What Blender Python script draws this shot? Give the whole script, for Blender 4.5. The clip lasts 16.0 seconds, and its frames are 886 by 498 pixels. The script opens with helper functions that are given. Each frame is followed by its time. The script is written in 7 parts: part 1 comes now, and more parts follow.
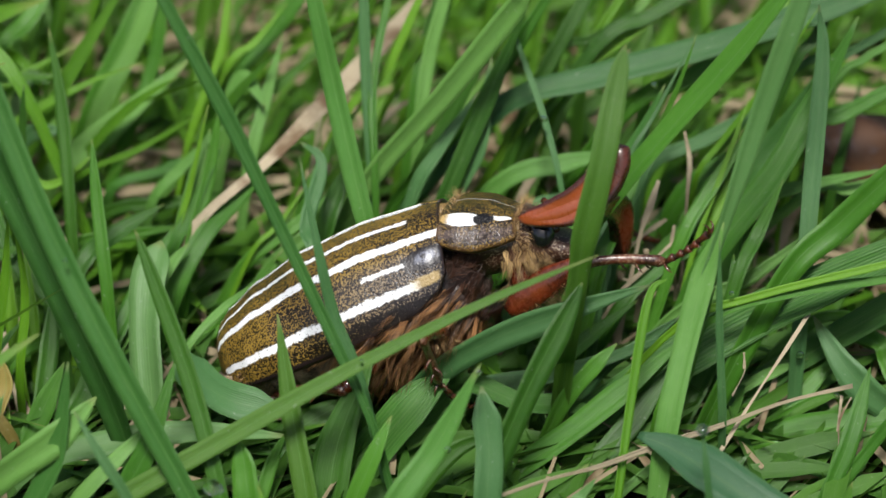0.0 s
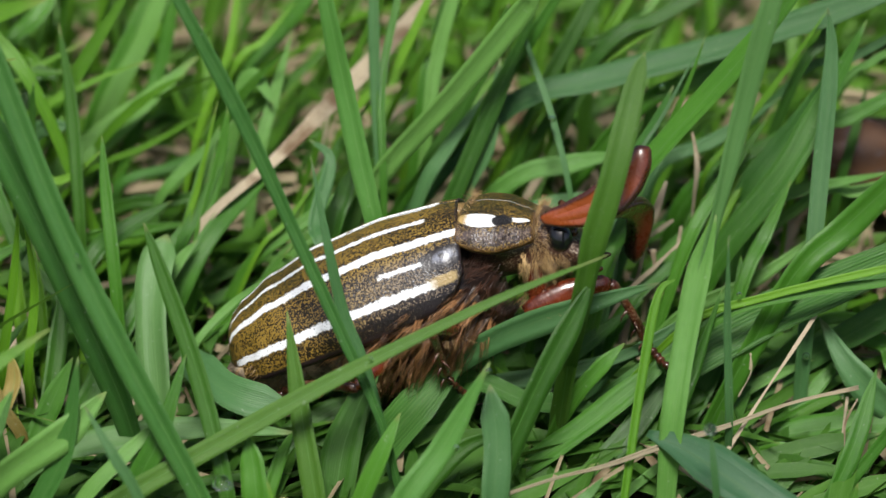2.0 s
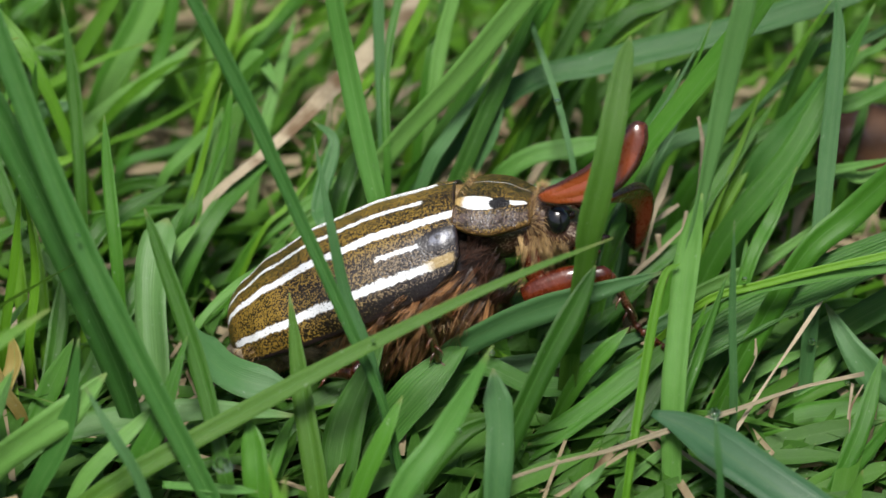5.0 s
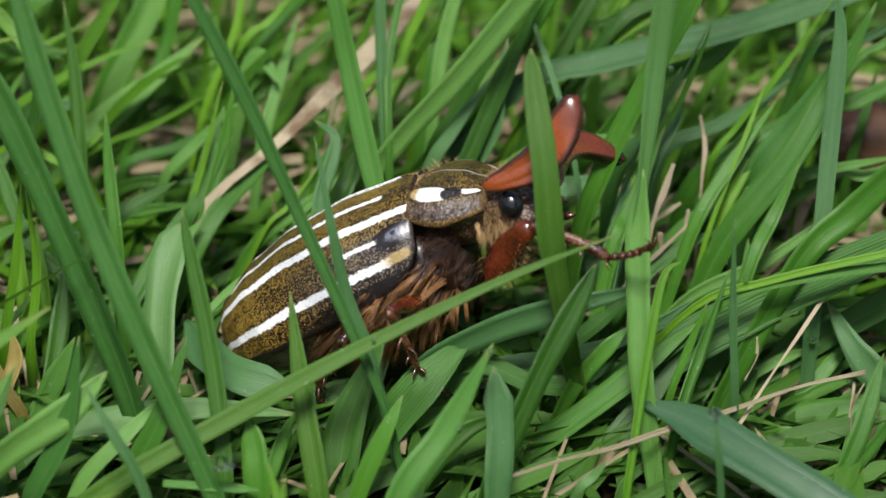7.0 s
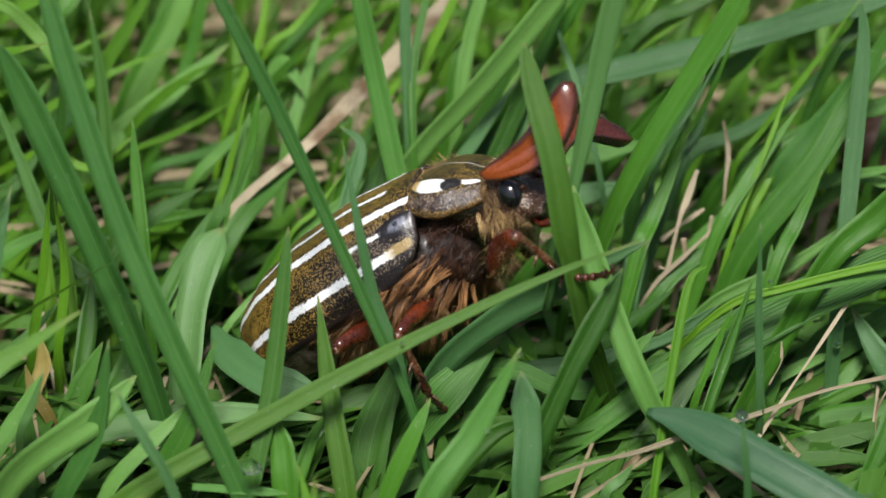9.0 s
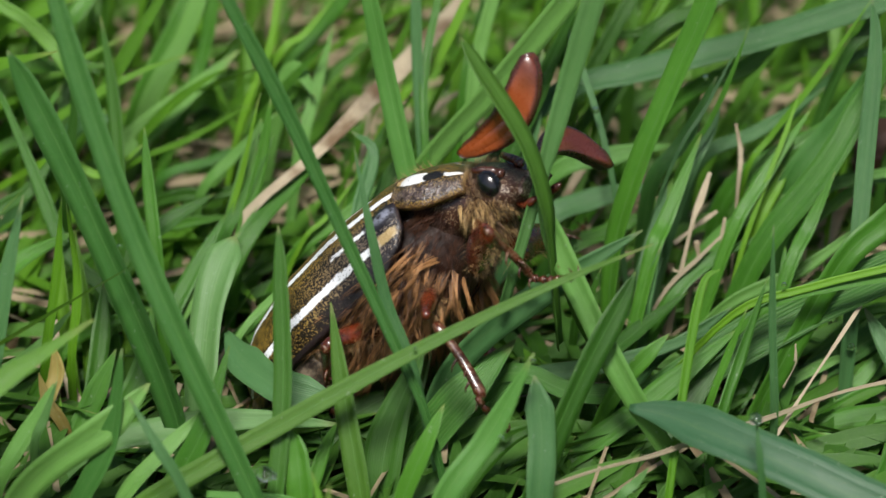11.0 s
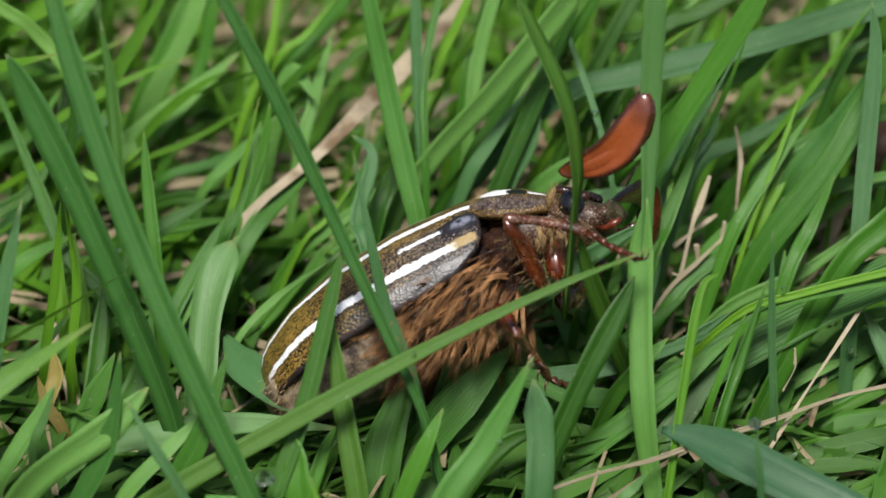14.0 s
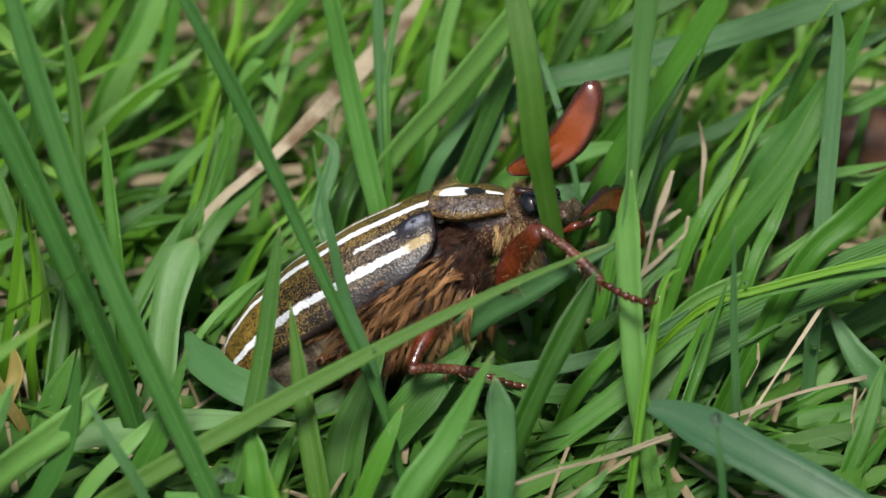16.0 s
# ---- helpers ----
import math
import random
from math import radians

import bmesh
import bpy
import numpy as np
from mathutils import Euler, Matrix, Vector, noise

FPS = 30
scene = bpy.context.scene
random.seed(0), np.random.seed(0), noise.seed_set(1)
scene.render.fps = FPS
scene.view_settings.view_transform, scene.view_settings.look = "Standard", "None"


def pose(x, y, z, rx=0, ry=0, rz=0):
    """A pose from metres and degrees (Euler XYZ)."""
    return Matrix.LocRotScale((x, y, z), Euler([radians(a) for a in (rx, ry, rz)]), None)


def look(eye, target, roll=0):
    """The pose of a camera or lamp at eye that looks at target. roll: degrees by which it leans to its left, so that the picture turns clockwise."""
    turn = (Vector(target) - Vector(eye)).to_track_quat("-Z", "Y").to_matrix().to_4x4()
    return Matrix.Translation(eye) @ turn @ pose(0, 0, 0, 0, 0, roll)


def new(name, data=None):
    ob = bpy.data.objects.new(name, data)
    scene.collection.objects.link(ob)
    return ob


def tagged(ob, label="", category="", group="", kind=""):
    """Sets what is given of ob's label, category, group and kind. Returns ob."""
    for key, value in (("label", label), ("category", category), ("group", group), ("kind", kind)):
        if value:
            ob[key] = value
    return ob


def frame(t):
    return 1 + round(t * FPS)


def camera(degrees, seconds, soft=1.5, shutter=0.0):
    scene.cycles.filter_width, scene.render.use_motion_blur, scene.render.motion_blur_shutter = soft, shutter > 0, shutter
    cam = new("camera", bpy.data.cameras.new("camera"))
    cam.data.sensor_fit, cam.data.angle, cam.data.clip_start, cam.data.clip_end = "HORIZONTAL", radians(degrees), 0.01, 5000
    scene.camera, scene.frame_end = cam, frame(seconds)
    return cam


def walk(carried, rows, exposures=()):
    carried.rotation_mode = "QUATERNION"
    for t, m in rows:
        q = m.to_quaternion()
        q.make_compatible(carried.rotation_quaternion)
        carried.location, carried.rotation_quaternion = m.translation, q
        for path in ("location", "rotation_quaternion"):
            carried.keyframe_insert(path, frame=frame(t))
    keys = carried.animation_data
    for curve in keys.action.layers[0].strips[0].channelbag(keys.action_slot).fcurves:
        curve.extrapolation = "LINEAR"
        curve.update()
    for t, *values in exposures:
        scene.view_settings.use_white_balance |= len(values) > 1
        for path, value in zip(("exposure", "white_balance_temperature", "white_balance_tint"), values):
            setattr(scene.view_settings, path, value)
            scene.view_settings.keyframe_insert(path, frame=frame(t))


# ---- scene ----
cam = camera(14, 16.0, soft=1.5)
cam.data.dof.use_dof = True
cam.data.dof.focus_distance = 0.261
cam.data.dof.aperture_fstop = 29
PATH = [
    (0, pose(0, -0.2146, 0.1653, 54.999, 0.000, 0.000)),
    (0.5, pose(-0.00008, -0.21427, 0.16623, 54.754, -0.048, 0.083)),
    (1, pose(-0.00127, -0.21497, 0.16626, 54.788, -0.342, 0.145)),
    (1.5, pose(-0.00304, -0.21528, 0.16511, 55.061, -0.656, -0.006)),
    (2, pose(-0.00224, -0.21544, 0.16545, 55.053, -0.601, -0.007)),
    (2.5, pose(-0.00253, -0.21482, 0.16509, 54.976, -0.522, -0.000)),
    (3, pose(-0.00104, -0.21365, 0.16491, 54.839, -0.307, 0.023)),
    (3.5, pose(-0.00098, -0.21412, 0.16522, 54.801, -0.392, 0.105)),
    (4, pose(-0.00173, -0.21488, 0.16468, 54.923, -0.532, 0.132)),
    (4.5, pose(-0.00228, -0.2147, 0.16381, 54.996, -0.832, 0.158)),
    (7, pose(-0.00062, -0.21468, 0.16354, 55.000, -0.618, 0.523)),
    (7.5, pose(-0.00115, -0.21455, 0.16348, 55.004, -0.687, 0.575)),
    (8, pose(-0.00167, -0.21535, 0.16379, 55.097, -0.908, 0.556)),
    (8.5, pose(-0.00248, -0.21643, 0.1641, 55.201, -0.974, 0.420)),
    (9, pose(-0.00336, -0.21649, 0.16323, 55.357, -0.706, 0.357)),
    (9.5, pose(-0.00157, -0.21591, 0.16507, 55.097, -0.202, 0.452)),
    (10, pose(-0.00185, -0.21589, 0.16349, 55.280, -0.099, 0.401)),
    (12.5, pose(-0.00428, -0.21572, 0.16488, 55.174, -0.335, 0.205)),
    (13, pose(-0.00275, -0.21482, 0.16526, 55.042, 0.036, 0.294)),
    (13.5, pose(-0.00366, -0.21476, 0.16522, 54.997, -0.264, 0.359)),
    (14, pose(-0.00249, -0.21523, 0.16428, 55.149, -0.156, 0.442)),
    (14.5, pose(-0.00155, -0.21544, 0.16382, 55.218, -0.370, 0.460)),
    (15, pose(-0.00181, -0.21586, 0.163, 55.402, -0.635, 0.377)),
    (15.5, pose(-0.00075, -0.21531, 0.16316, 55.327, -0.479, 0.362)),
    (16, pose(-0.00045, -0.21465, 0.16331, 55.182, -0.160, 0.246))]
walk(cam, PATH, exposures=[(0.0, 1.12), (16.0, 1.12)])

# overcast daylight: a bright sky and a very soft sun
world = bpy.data.worlds.new("overcast_sky")
scene.world = world
world.use_nodes = True
wn = world.node_tree
sky = wn.nodes.new("ShaderNodeTexSky")
sky.sky_type = "NISHITA"
sky.sun_disc = False
sky.sun_elevation = radians(58)
sky.sun_rotation = radians(185)
sky.dust_density = 3.0
wn.nodes["Background"].inputs["Strength"].default_value = 0.041
wn.links.new(sky.outputs[0], wn.nodes["Background"].inputs["Color"])
sun = new("sun", bpy.data.lights.new("sun", "SUN"))
sun.data.energy = 2.25
sun.data.angle = radians(14)
sun.data.color = (1.0, 0.975, 0.935)
sun.matrix_world = look((-0.04, -0.42, 0.9), (0, 0, 0))

# ---- materials ----
class Nodes:
    """A small writer of node materials."""

    def __init__(self, name):
        self.mat = bpy.data.materials.new(name)
        self.mat.use_nodes = True
        self.tree = self.mat.node_tree
        self.bsdf = self.tree.nodes["Principled BSDF"]
        self.out = self.tree.nodes["Material Output"]

    def node(self, kind, **values):
        n = self.tree.nodes.new(kind)
        for key, value in values.items():
            self.put(n.inputs[key.replace("_", " ")], value)
        return n

    def put(self, socket, value):
        if isinstance(value, bpy.types.NodeSocket):
            self.tree.links.new(value, socket)
        else:
            socket.default_value = value

    def math(self, op, a, b=0.0, c=0.0):
        n = self.tree.nodes.new("ShaderNodeMath")
        n.operation = op
        for i, v in enumerate((a, b, c)):
            self.put(n.inputs[i], v)
        return n.outputs[0]

    def mix(self, fac, a, b):
        n = self.tree.nodes.new("ShaderNodeMix")
        n.data_type = "RGBA"
        self.put(n.inputs[0], fac)
        self.put(n.inputs[6], a)
        self.put(n.inputs[7], b)
        return n.outputs[2]

    def step(self, value, lo, hi, a=0.0, b=1.0):
        n = self.tree.nodes.new("ShaderNodeMapRange")
        n.interpolation_type = "SMOOTHSTEP"
        for i, v in enumerate((value, lo, hi, a, b)):
            self.put(n.inputs[i], v)
        return n.outputs[0]

    def coords(self, which="Object"):
        return self.tree.nodes.new("ShaderNodeTexCoord").outputs[which]

    def noise(self, vec, scale, detail=3.0, rough=0.5):
        n = self.tree.nodes.new("ShaderNodeTexNoise")
        self.put(n.inputs["Vector"], vec)
        n.inputs["Scale"].default_value = scale
        n.inputs["Detail"].default_value = detail
        n.inputs["Roughness"].default_value = rough
        return n.outputs[0]

    def stretch(self, vec, sx, sy, sz):
        n = self.tree.nodes.new("ShaderNodeMapping")
        self.put(n.inputs["Vector"], vec)
        n.inputs["Scale"].default_value = (sx, sy, sz)
        return n.outputs[0]

    def bump(self, height, strength, distance):
        n = self.tree.nodes.new("ShaderNodeBump")
        self.put(n.inputs["Height"], height)
        n.inputs["Strength"].default_value = strength
        n.inputs["Distance"].default_value = distance
        self.put(self.bsdf.inputs["Normal"], n.outputs[0])
        return n.outputs[0]

    def set(self, **values):
        for key, value in values.items():
            self.put(self.bsdf.inputs[key.replace("_", " ")], value)
        return self


def rgb(r, g, b):
    return (r, g, b, 1.0)


def grass_material(name, dark, light, gloss, veins, through_light=0.3, island=False, lines=110.0):
    """A leaf blade: lengthwise veins, paler midrib, sheen, light passing through it."""
    m = Nodes(name)
    uv = m.tree.nodes.new("ShaderNodeSeparateXYZ")
    m.put(uv.inputs[0], m.coords("UV"))
    across, along = uv.outputs[0], uv.outputs[1]
    ob = m.coords("Object")
    if island:
        chance = m.tree.nodes.new("ShaderNodeNewGeometry").outputs["Random Per Island"]
    else:
        chance = m.tree.nodes.new("ShaderNodeObjectInfo").outputs["Random"]
    vein = m.math("SINE", m.math("ADD", m.math("MULTIPLY", across, lines), m.math("MULTIPLY", m.noise(m.stretch(m.coords("UV"), 9.0, 0.6, 1.0), 2.0), 5.0)))
    vein = m.step(vein, -0.2, 1.0)
    rib = m.step(m.math("ABSOLUTE", m.math("SUBTRACT", across, 0.5)), 0.07, 0.015)
    patch = m.noise(ob, 220.0, 6.0, 0.68)
    fleck = m.noise(m.stretch(m.coords("UV"), 26.0, 9.0, 1.0), 3.0, 3.0, 0.6)
    fibre = m.noise(m.stretch(m.coords("UV"), 60.0, 1.6, 1.0), 1.0, 3.0, 0.6)
    f = m.math("ADD", m.math("MULTIPLY", patch, 0.55), m.math("MULTIPLY", chance, 0.62))
    col = m.mix(m.step(f, 0.2, 0.9), dark, light)
    col = m.mix(m.math("MULTIPLY", m.step(fibre, 0.35, 0.75), 0.8), col, m.mix(0.6, col, light))
    col = m.mix(m.math("MULTIPLY", m.step(fibre, 0.52, 0.30), 0.75), col, m.mix(0.6, col, dark))
    col = m.mix(m.math("MULTIPLY", vein, veins * 0.6), col, m.mix(0.5, col, rgb(0.20, 0.36, 0.10)))
    col = m.mix(m.math("MULTIPLY", rib, 0.10), col, rgb(0.20, 0.36, 0.12))
    mottle = m.noise(ob, 1500.0, 3.0, 0.65)
    col = m.mix(m.math("MULTIPLY", m.step(mottle, 0.50, 0.30), 0.40), col, m.mix(0.45, col, dark))
    col = m.mix(m.math("MULTIPLY", m.step(mottle, 0.52, 0.72), 0.50), col, m.mix(0.45, col, light))
    worn = m.math("MULTIPLY", m.step(fleck, 0.58, 0.76), 0.5)
    col = m.mix(worn, col, rgb(0.26, 0.34, 0.16))
    speck = m.step(m.noise(ob, 2600.0, 1.0, 0.5), 0.735, 0.775)
    col = m.mix(m.math("MULTIPLY", speck, 0.25), col, rgb(0.42, 0.50, 0.36))
    brim = m.step(m.math("ABSOLUTE", m.math("SUBTRACT", across, 0.5)), 0.44, 0.49)
    col = m.mix(m.math("MULTIPLY", brim, 0.14), col, rgb(0.22, 0.38, 0.14))
    tip = m.step(m.math("ADD", along, m.math("MULTIPLY", chance, 0.06)), 0.965, 1.03)
    col = m.mix(m.math("MULTIPLY", tip, 0.3), col, rgb(0.35, 0.28, 0.12))
    m.set(Base_Color=col, Roughness=m.step(patch, 0.2, 0.8, gloss, gloss + 0.14), Specular_IOR_Level=0.42)
    normal = m.bump(m.math("ADD", vein, m.math("ADD", m.math("MULTIPLY", fibre, 1.2), m.math("MULTIPLY", fleck, 0.6))), 0.14 + 0.6 * veins, 0.00005)
    glow = m.node("ShaderNodeBsdfTranslucent")
    m.put(glow.inputs["Color"], m.mix(0.55, col, rgb(0.22, 0.42, 0.05)))
    m.put(glow.inputs["Normal"], normal)
    both = m.node("ShaderNodeMixShader")
    both.inputs[0].default_value = through_light
    m.tree.links.new(m.bsdf.outputs[0], both.inputs[1])
    m.tree.links.new(glow.outputs[0], both.inputs[2])
    m.tree.links.new(both.outputs[0], m.out.inputs["Surface"])
    return m.mat


GRASS = {
    "mid": grass_material("grass_mid", rgb(0.030, 0.130, 0.008), rgb(0.080, 0.250, 0.020), 0.34, 0.25),
    "dark": grass_material("grass_dark", rgb(0.020, 0.085, 0.006), rgb(0.045, 0.150, 0.011), 0.36, 0.25),
    "light": grass_material("grass_light", rgb(0.080, 0.235, 0.035), rgb(0.165, 0.365, 0.078), 0.38, 0.35),
    "blue": grass_material("grass_blue", rgb(0.036, 0.122, 0.034), rgb(0.082, 0.208, 0.069), 0.34, 0.35),
    "pale": grass_material("grass_pale", rgb(0.042, 0.165, 0.019), rgb(0.095, 0.265, 0.045), 0.36, 0.3),
    "bright": grass_material("grass_bright", rgb(0.070, 0.220, 0.006), rgb(0.140, 0.330, 0.014), 0.38, 0.2),
    "veined": grass_material("grass_veined", rgb(0.030, 0.130, 0.014), rgb(0.062, 0.205, 0.027), 0.34, 0.85, lines=78.0),
    "cool": grass_material("grass_cool", rgb(0.028, 0.120, 0.018), rgb(0.070, 0.212, 0.040), 0.36, 0.30),
    "yellow": grass_material("grass_yellowed", rgb(0.17, 0.125, 0.028), rgb(0.40, 0.310, 0.085), 0.45, 0.3),
    "olive": grass_material("grass_olive", rgb(0.036, 0.112, 0.008), rgb(0.078, 0.190, 0.018), 0.38, 0.25),
    "slate": grass_material("grass_slate", rgb(0.024, 0.088, 0.033), rgb(0.046, 0.132, 0.058), 0.40, 0.12),
    "waxy": grass_material("grass_waxy", rgb(0.075, 0.195, 0.047), rgb(0.135, 0.285, 0.086), 0.40, 0.22, lines=90.0),
}
# darker copy of the lawn green: shade between low blades put into the colour
SHADED_LAWN = grass_material("shaded_lawn_grass", rgb(0.024, 0.088, 0.008), rgb(0.070, 0.190, 0.018), 0.42, 0.3, 0.28, True)
LAWN = grass_material("lawn_grass", rgb(0.027, 0.108, 0.007), rgb(0.105, 0.272, 0.010), 0.40, 0.25, 0.32, True)


def straw_material(name, island, dark, light):
    m = Nodes(name)
    ob = m.coords("Object")
    if island:
        chance = m.tree.nodes.new("ShaderNodeNewGeometry").outputs["Random Per Island"]
    else:
        chance = m.tree.nodes.new("ShaderNodeObjectInfo").outputs["Random"]
    fibre = m.noise(m.stretch(m.coords("UV"), 14.0, 1.2, 1.0), 4.0, 4.0, 0.6)
    stain = m.noise(ob, 300.0, 3.0)
    col = m.mix(fibre, dark, light)
    col = m.mix(m.step(m.math("ADD", stain, m.math("MULTIPLY", chance, 0.35)), 0.72, 0.95), col, rgb(0.14, 0.088, 0.042))
    m.set(Base_Color=col, Roughness=0.6)
    m.bump(fibre, 0.5, 0.0001)
    return m.mat


STRAW = straw_material("dry_straw", False, rgb(0.22, 0.170, 0.095), rgb(0.54, 0.465, 0.325))
THATCH = straw_material("thatch", True, rgb(0.13, 0.098, 0.048), rgb(0.44, 0.365, 0.22))


def soil_material():
    m = Nodes("soil")
    ob = m.coords("Object")
    big, fine = m.noise(ob, 60.0, 4.0), m.noise(ob, 900.0, 6.0, 0.7)
    col = m.mix(m.step(big, 0.35, 0.65), rgb(0.045, 0.030, 0.016), rgb(0.095, 0.070, 0.032))
    col = m.mix(m.step(fine, 0.45, 0.75), col, rgb(0.22, 0.17, 0.095))
    # further off the soil is hidden by a closed turf
    away = m.tree.nodes.new("ShaderNodeVectorMath")
    away.operation = "LENGTH"
    m.put(away.inputs[0], ob)
    turf = m.mix(fine, rgb(0.009, 0.030, 0.004), rgb(0.028, 0.070, 0.008))
    col = m.mix(m.step(away.outputs["Value"], 0.10, 0.30), col, turf)
    m.set(Base_Color=col, Roughness=1.0, Specular_IOR_Level=0.1)
    m.bump(m.math("ADD", fine, big), 0.8, 0.002)
    return m.mat


def chitin_material(name, dark, light, rough, grain=2600.0, coat=0.3, pits=0.3, scales=0.0):
    m = Nodes(name)
    ob = m.coords("Object")
    big, fine = m.noise(ob, 500.0, 3.0), m.noise(ob, grain, 4.0, 0.6)
    col = m.mix(m.step(m.math("ADD", m.math("MULTIPLY", big, 0.75), m.math("MULTIPLY", fine, 0.35)), 0.35, 0.75), dark, light)
    if scales:
        speck = m.step(m.math("ADD", m.noise(ob, 5200.0, 2.0, 0.6), m.math("MULTIPLY", big, 0.35)), 0.74, 0.80)
        col = m.mix(m.math("MULTIPLY", speck, scales), col, rgb(0.40, 0.31, 0.20))
    m.set(Base_Color=col, Roughness=m.step(fine, 0.3, 0.7, rough, rough + 0.15), Coat_Weight=coat, Coat_Roughness=0.12)
    m.bump(fine, pits, 0.00008)
    return m.mat


RED_LEG = chitin_material("red_brown_leg", rgb(0.018, 0.005, 0.003), rgb(0.140, 0.025, 0.007), 0.18, 2600.0, 0.7, 0.35)
SHIN = chitin_material("dark_brown_shin", rgb(0.014, 0.005, 0.003), rgb(0.105, 0.023, 0.008), 0.24, 3200.0, 0.7, 0.5, 0.32)
DARK_LEG = chitin_material("dark_leg_tip", rgb(0.014, 0.006, 0.004), rgb(0.105, 0.026, 0.010), 0.22, 2600.0, 0.6, 0.3)
def club_material(name, rim, face):
    """Polished antenna leaf: darker towards its rim and tip, uneven in tone."""
    m = Nodes(name)
    uv = m.tree.nodes.new("ShaderNodeSeparateXYZ")
    m.put(uv.inputs[0], m.coords("UV"))
    ob = m.coords("Object")
    big, fine = m.noise(ob, 420.0, 3.0), m.noise(ob, 2400.0, 3.0, 0.6)
    out = m.math("ABSOLUTE", m.math("SUBTRACT", uv.outputs[1], 0.5))
    f = m.math("ADD", m.step(out, 0.30, 0.50), m.step(uv.outputs[0], 0.72, 1.0, 0.0, 0.75))
    f = m.math("ADD", f, m.math("MULTIPLY", m.math("SUBTRACT", big, 0.5), 1.1))
    col = m.mix(m.step(f, 0.0, 1.0), face, rim)
    m.set(Base_Color=col, Roughness=m.step(fine, 0.3, 0.7, 0.24, 0.36), Coat_Weight=1.0, Coat_Roughness=0.22)
    m.bump(fine, 0.12, 0.00005)
    return m.mat


CLUB = club_material("antenna_chestnut", rgb(0.055, 0.010, 0.004), rgb(0.27, 0.058, 0.015))
# darker copy for the far club: the shade on it is put into the colour
CLUB_SHADED = club_material("antenna_shaded", rgb(0.022, 0.005, 0.003), rgb(0.150, 0.026, 0.010))
MOUTH = chitin_material("dark_mouthparts", rgb(0.014, 0.007, 0.004), rgb(0.095, 0.052, 0.028), 0.36, 5200.0, 0.1, 0.6)
EYE = chitin_material("black_eye", rgb(0.003, 0.003, 0.004), rgb(0.008, 0.008, 0.010), 0.10, 9000.0, 0.8, 0.15)
BELLY = chitin_material("abdomen_skin", rgb(0.022, 0.013, 0.009), rgb(0.40, 0.315, 0.215), 0.6, 4200.0, 0.0, 0.6)
THROAT = chitin_material("throat_shell", rgb(0.010, 0.004, 0.003), rgb(0.060, 0.018, 0.008), 0.30, 2200.0, 0.4, 0.5, 0.35)
THORAX = chitin_material("thorax_shell", rgb(0.007, 0.003, 0.002), rgb(0.040, 0.014, 0.006), 0.45, 3000.0, 0.2, 0.7)


def hair_material(name, root, tip):
    m = Nodes(name)
    uv = m.tree.nodes.new("ShaderNodeSeparateXYZ")
    m.put(uv.inputs[0], m.coords("UV"))
    chance = m.tree.nodes.new("ShaderNodeNewGeometry").outputs["Random Per Island"]
    col = m.mix(m.math("ADD", m.math("ADD", m.math("MULTIPLY", uv.outputs[1], 0.55), m.math("MULTIPLY", uv.outputs[0], 0.95)), m.math("SUBTRACT", m.math("MULTIPLY", chance, 0.30), 0.48)), root, tip)
    m.set(Base_Color=col, Roughness=0.36, Specular_IOR_Level=0.6)
    return m.mat


FUR = hair_material("red_brown_fur", rgb(0.022, 0.006, 0.002), rgb(0.64, 0.325, 0.130))
DARK_FUR = hair_material("dark_fur", rgb(0.007, 0.003, 0.002), rgb(0.125, 0.043, 0.015))
PALE_FUR = hair_material("pale_fur", rgb(0.11, 0.048, 0.015), rgb(0.70, 0.475, 0.205))


def scale_coat(m, thin=0.0):
    """Ochre scales thinly spread over dark shell: colour and density."""
    ob = m.coords("Object")
    cell = m.tree.nodes.new("ShaderNodeTexVoronoi")
    m.put(cell.inputs["Vector"], ob)
    cell.inputs["Scale"].default_value = 5200.0
    fine = m.noise(ob, 7400.0, 2.5, 0.62)
    big = m.noise(ob, 260.0, 3.0)
    density = m.math("ADD", m.math("MULTIPLY", fine, 1.0), m.math("MULTIPLY", big, 0.16))
    density = m.math("SUBTRACT", density, thin)
    scales = m.step(density, 0.545, 0.615)
    ochre = m.mix(big, rgb(0.190, 0.112, 0.011), rgb(0.31, 0.200, 0.038))
    shell = m.mix(big, rgb(0.005, 0.003, 0.002), rgb(0.014, 0.008, 0.005))
    return m.mix(scales, shell, ochre), scales, fine, cell.outputs["Distance"]


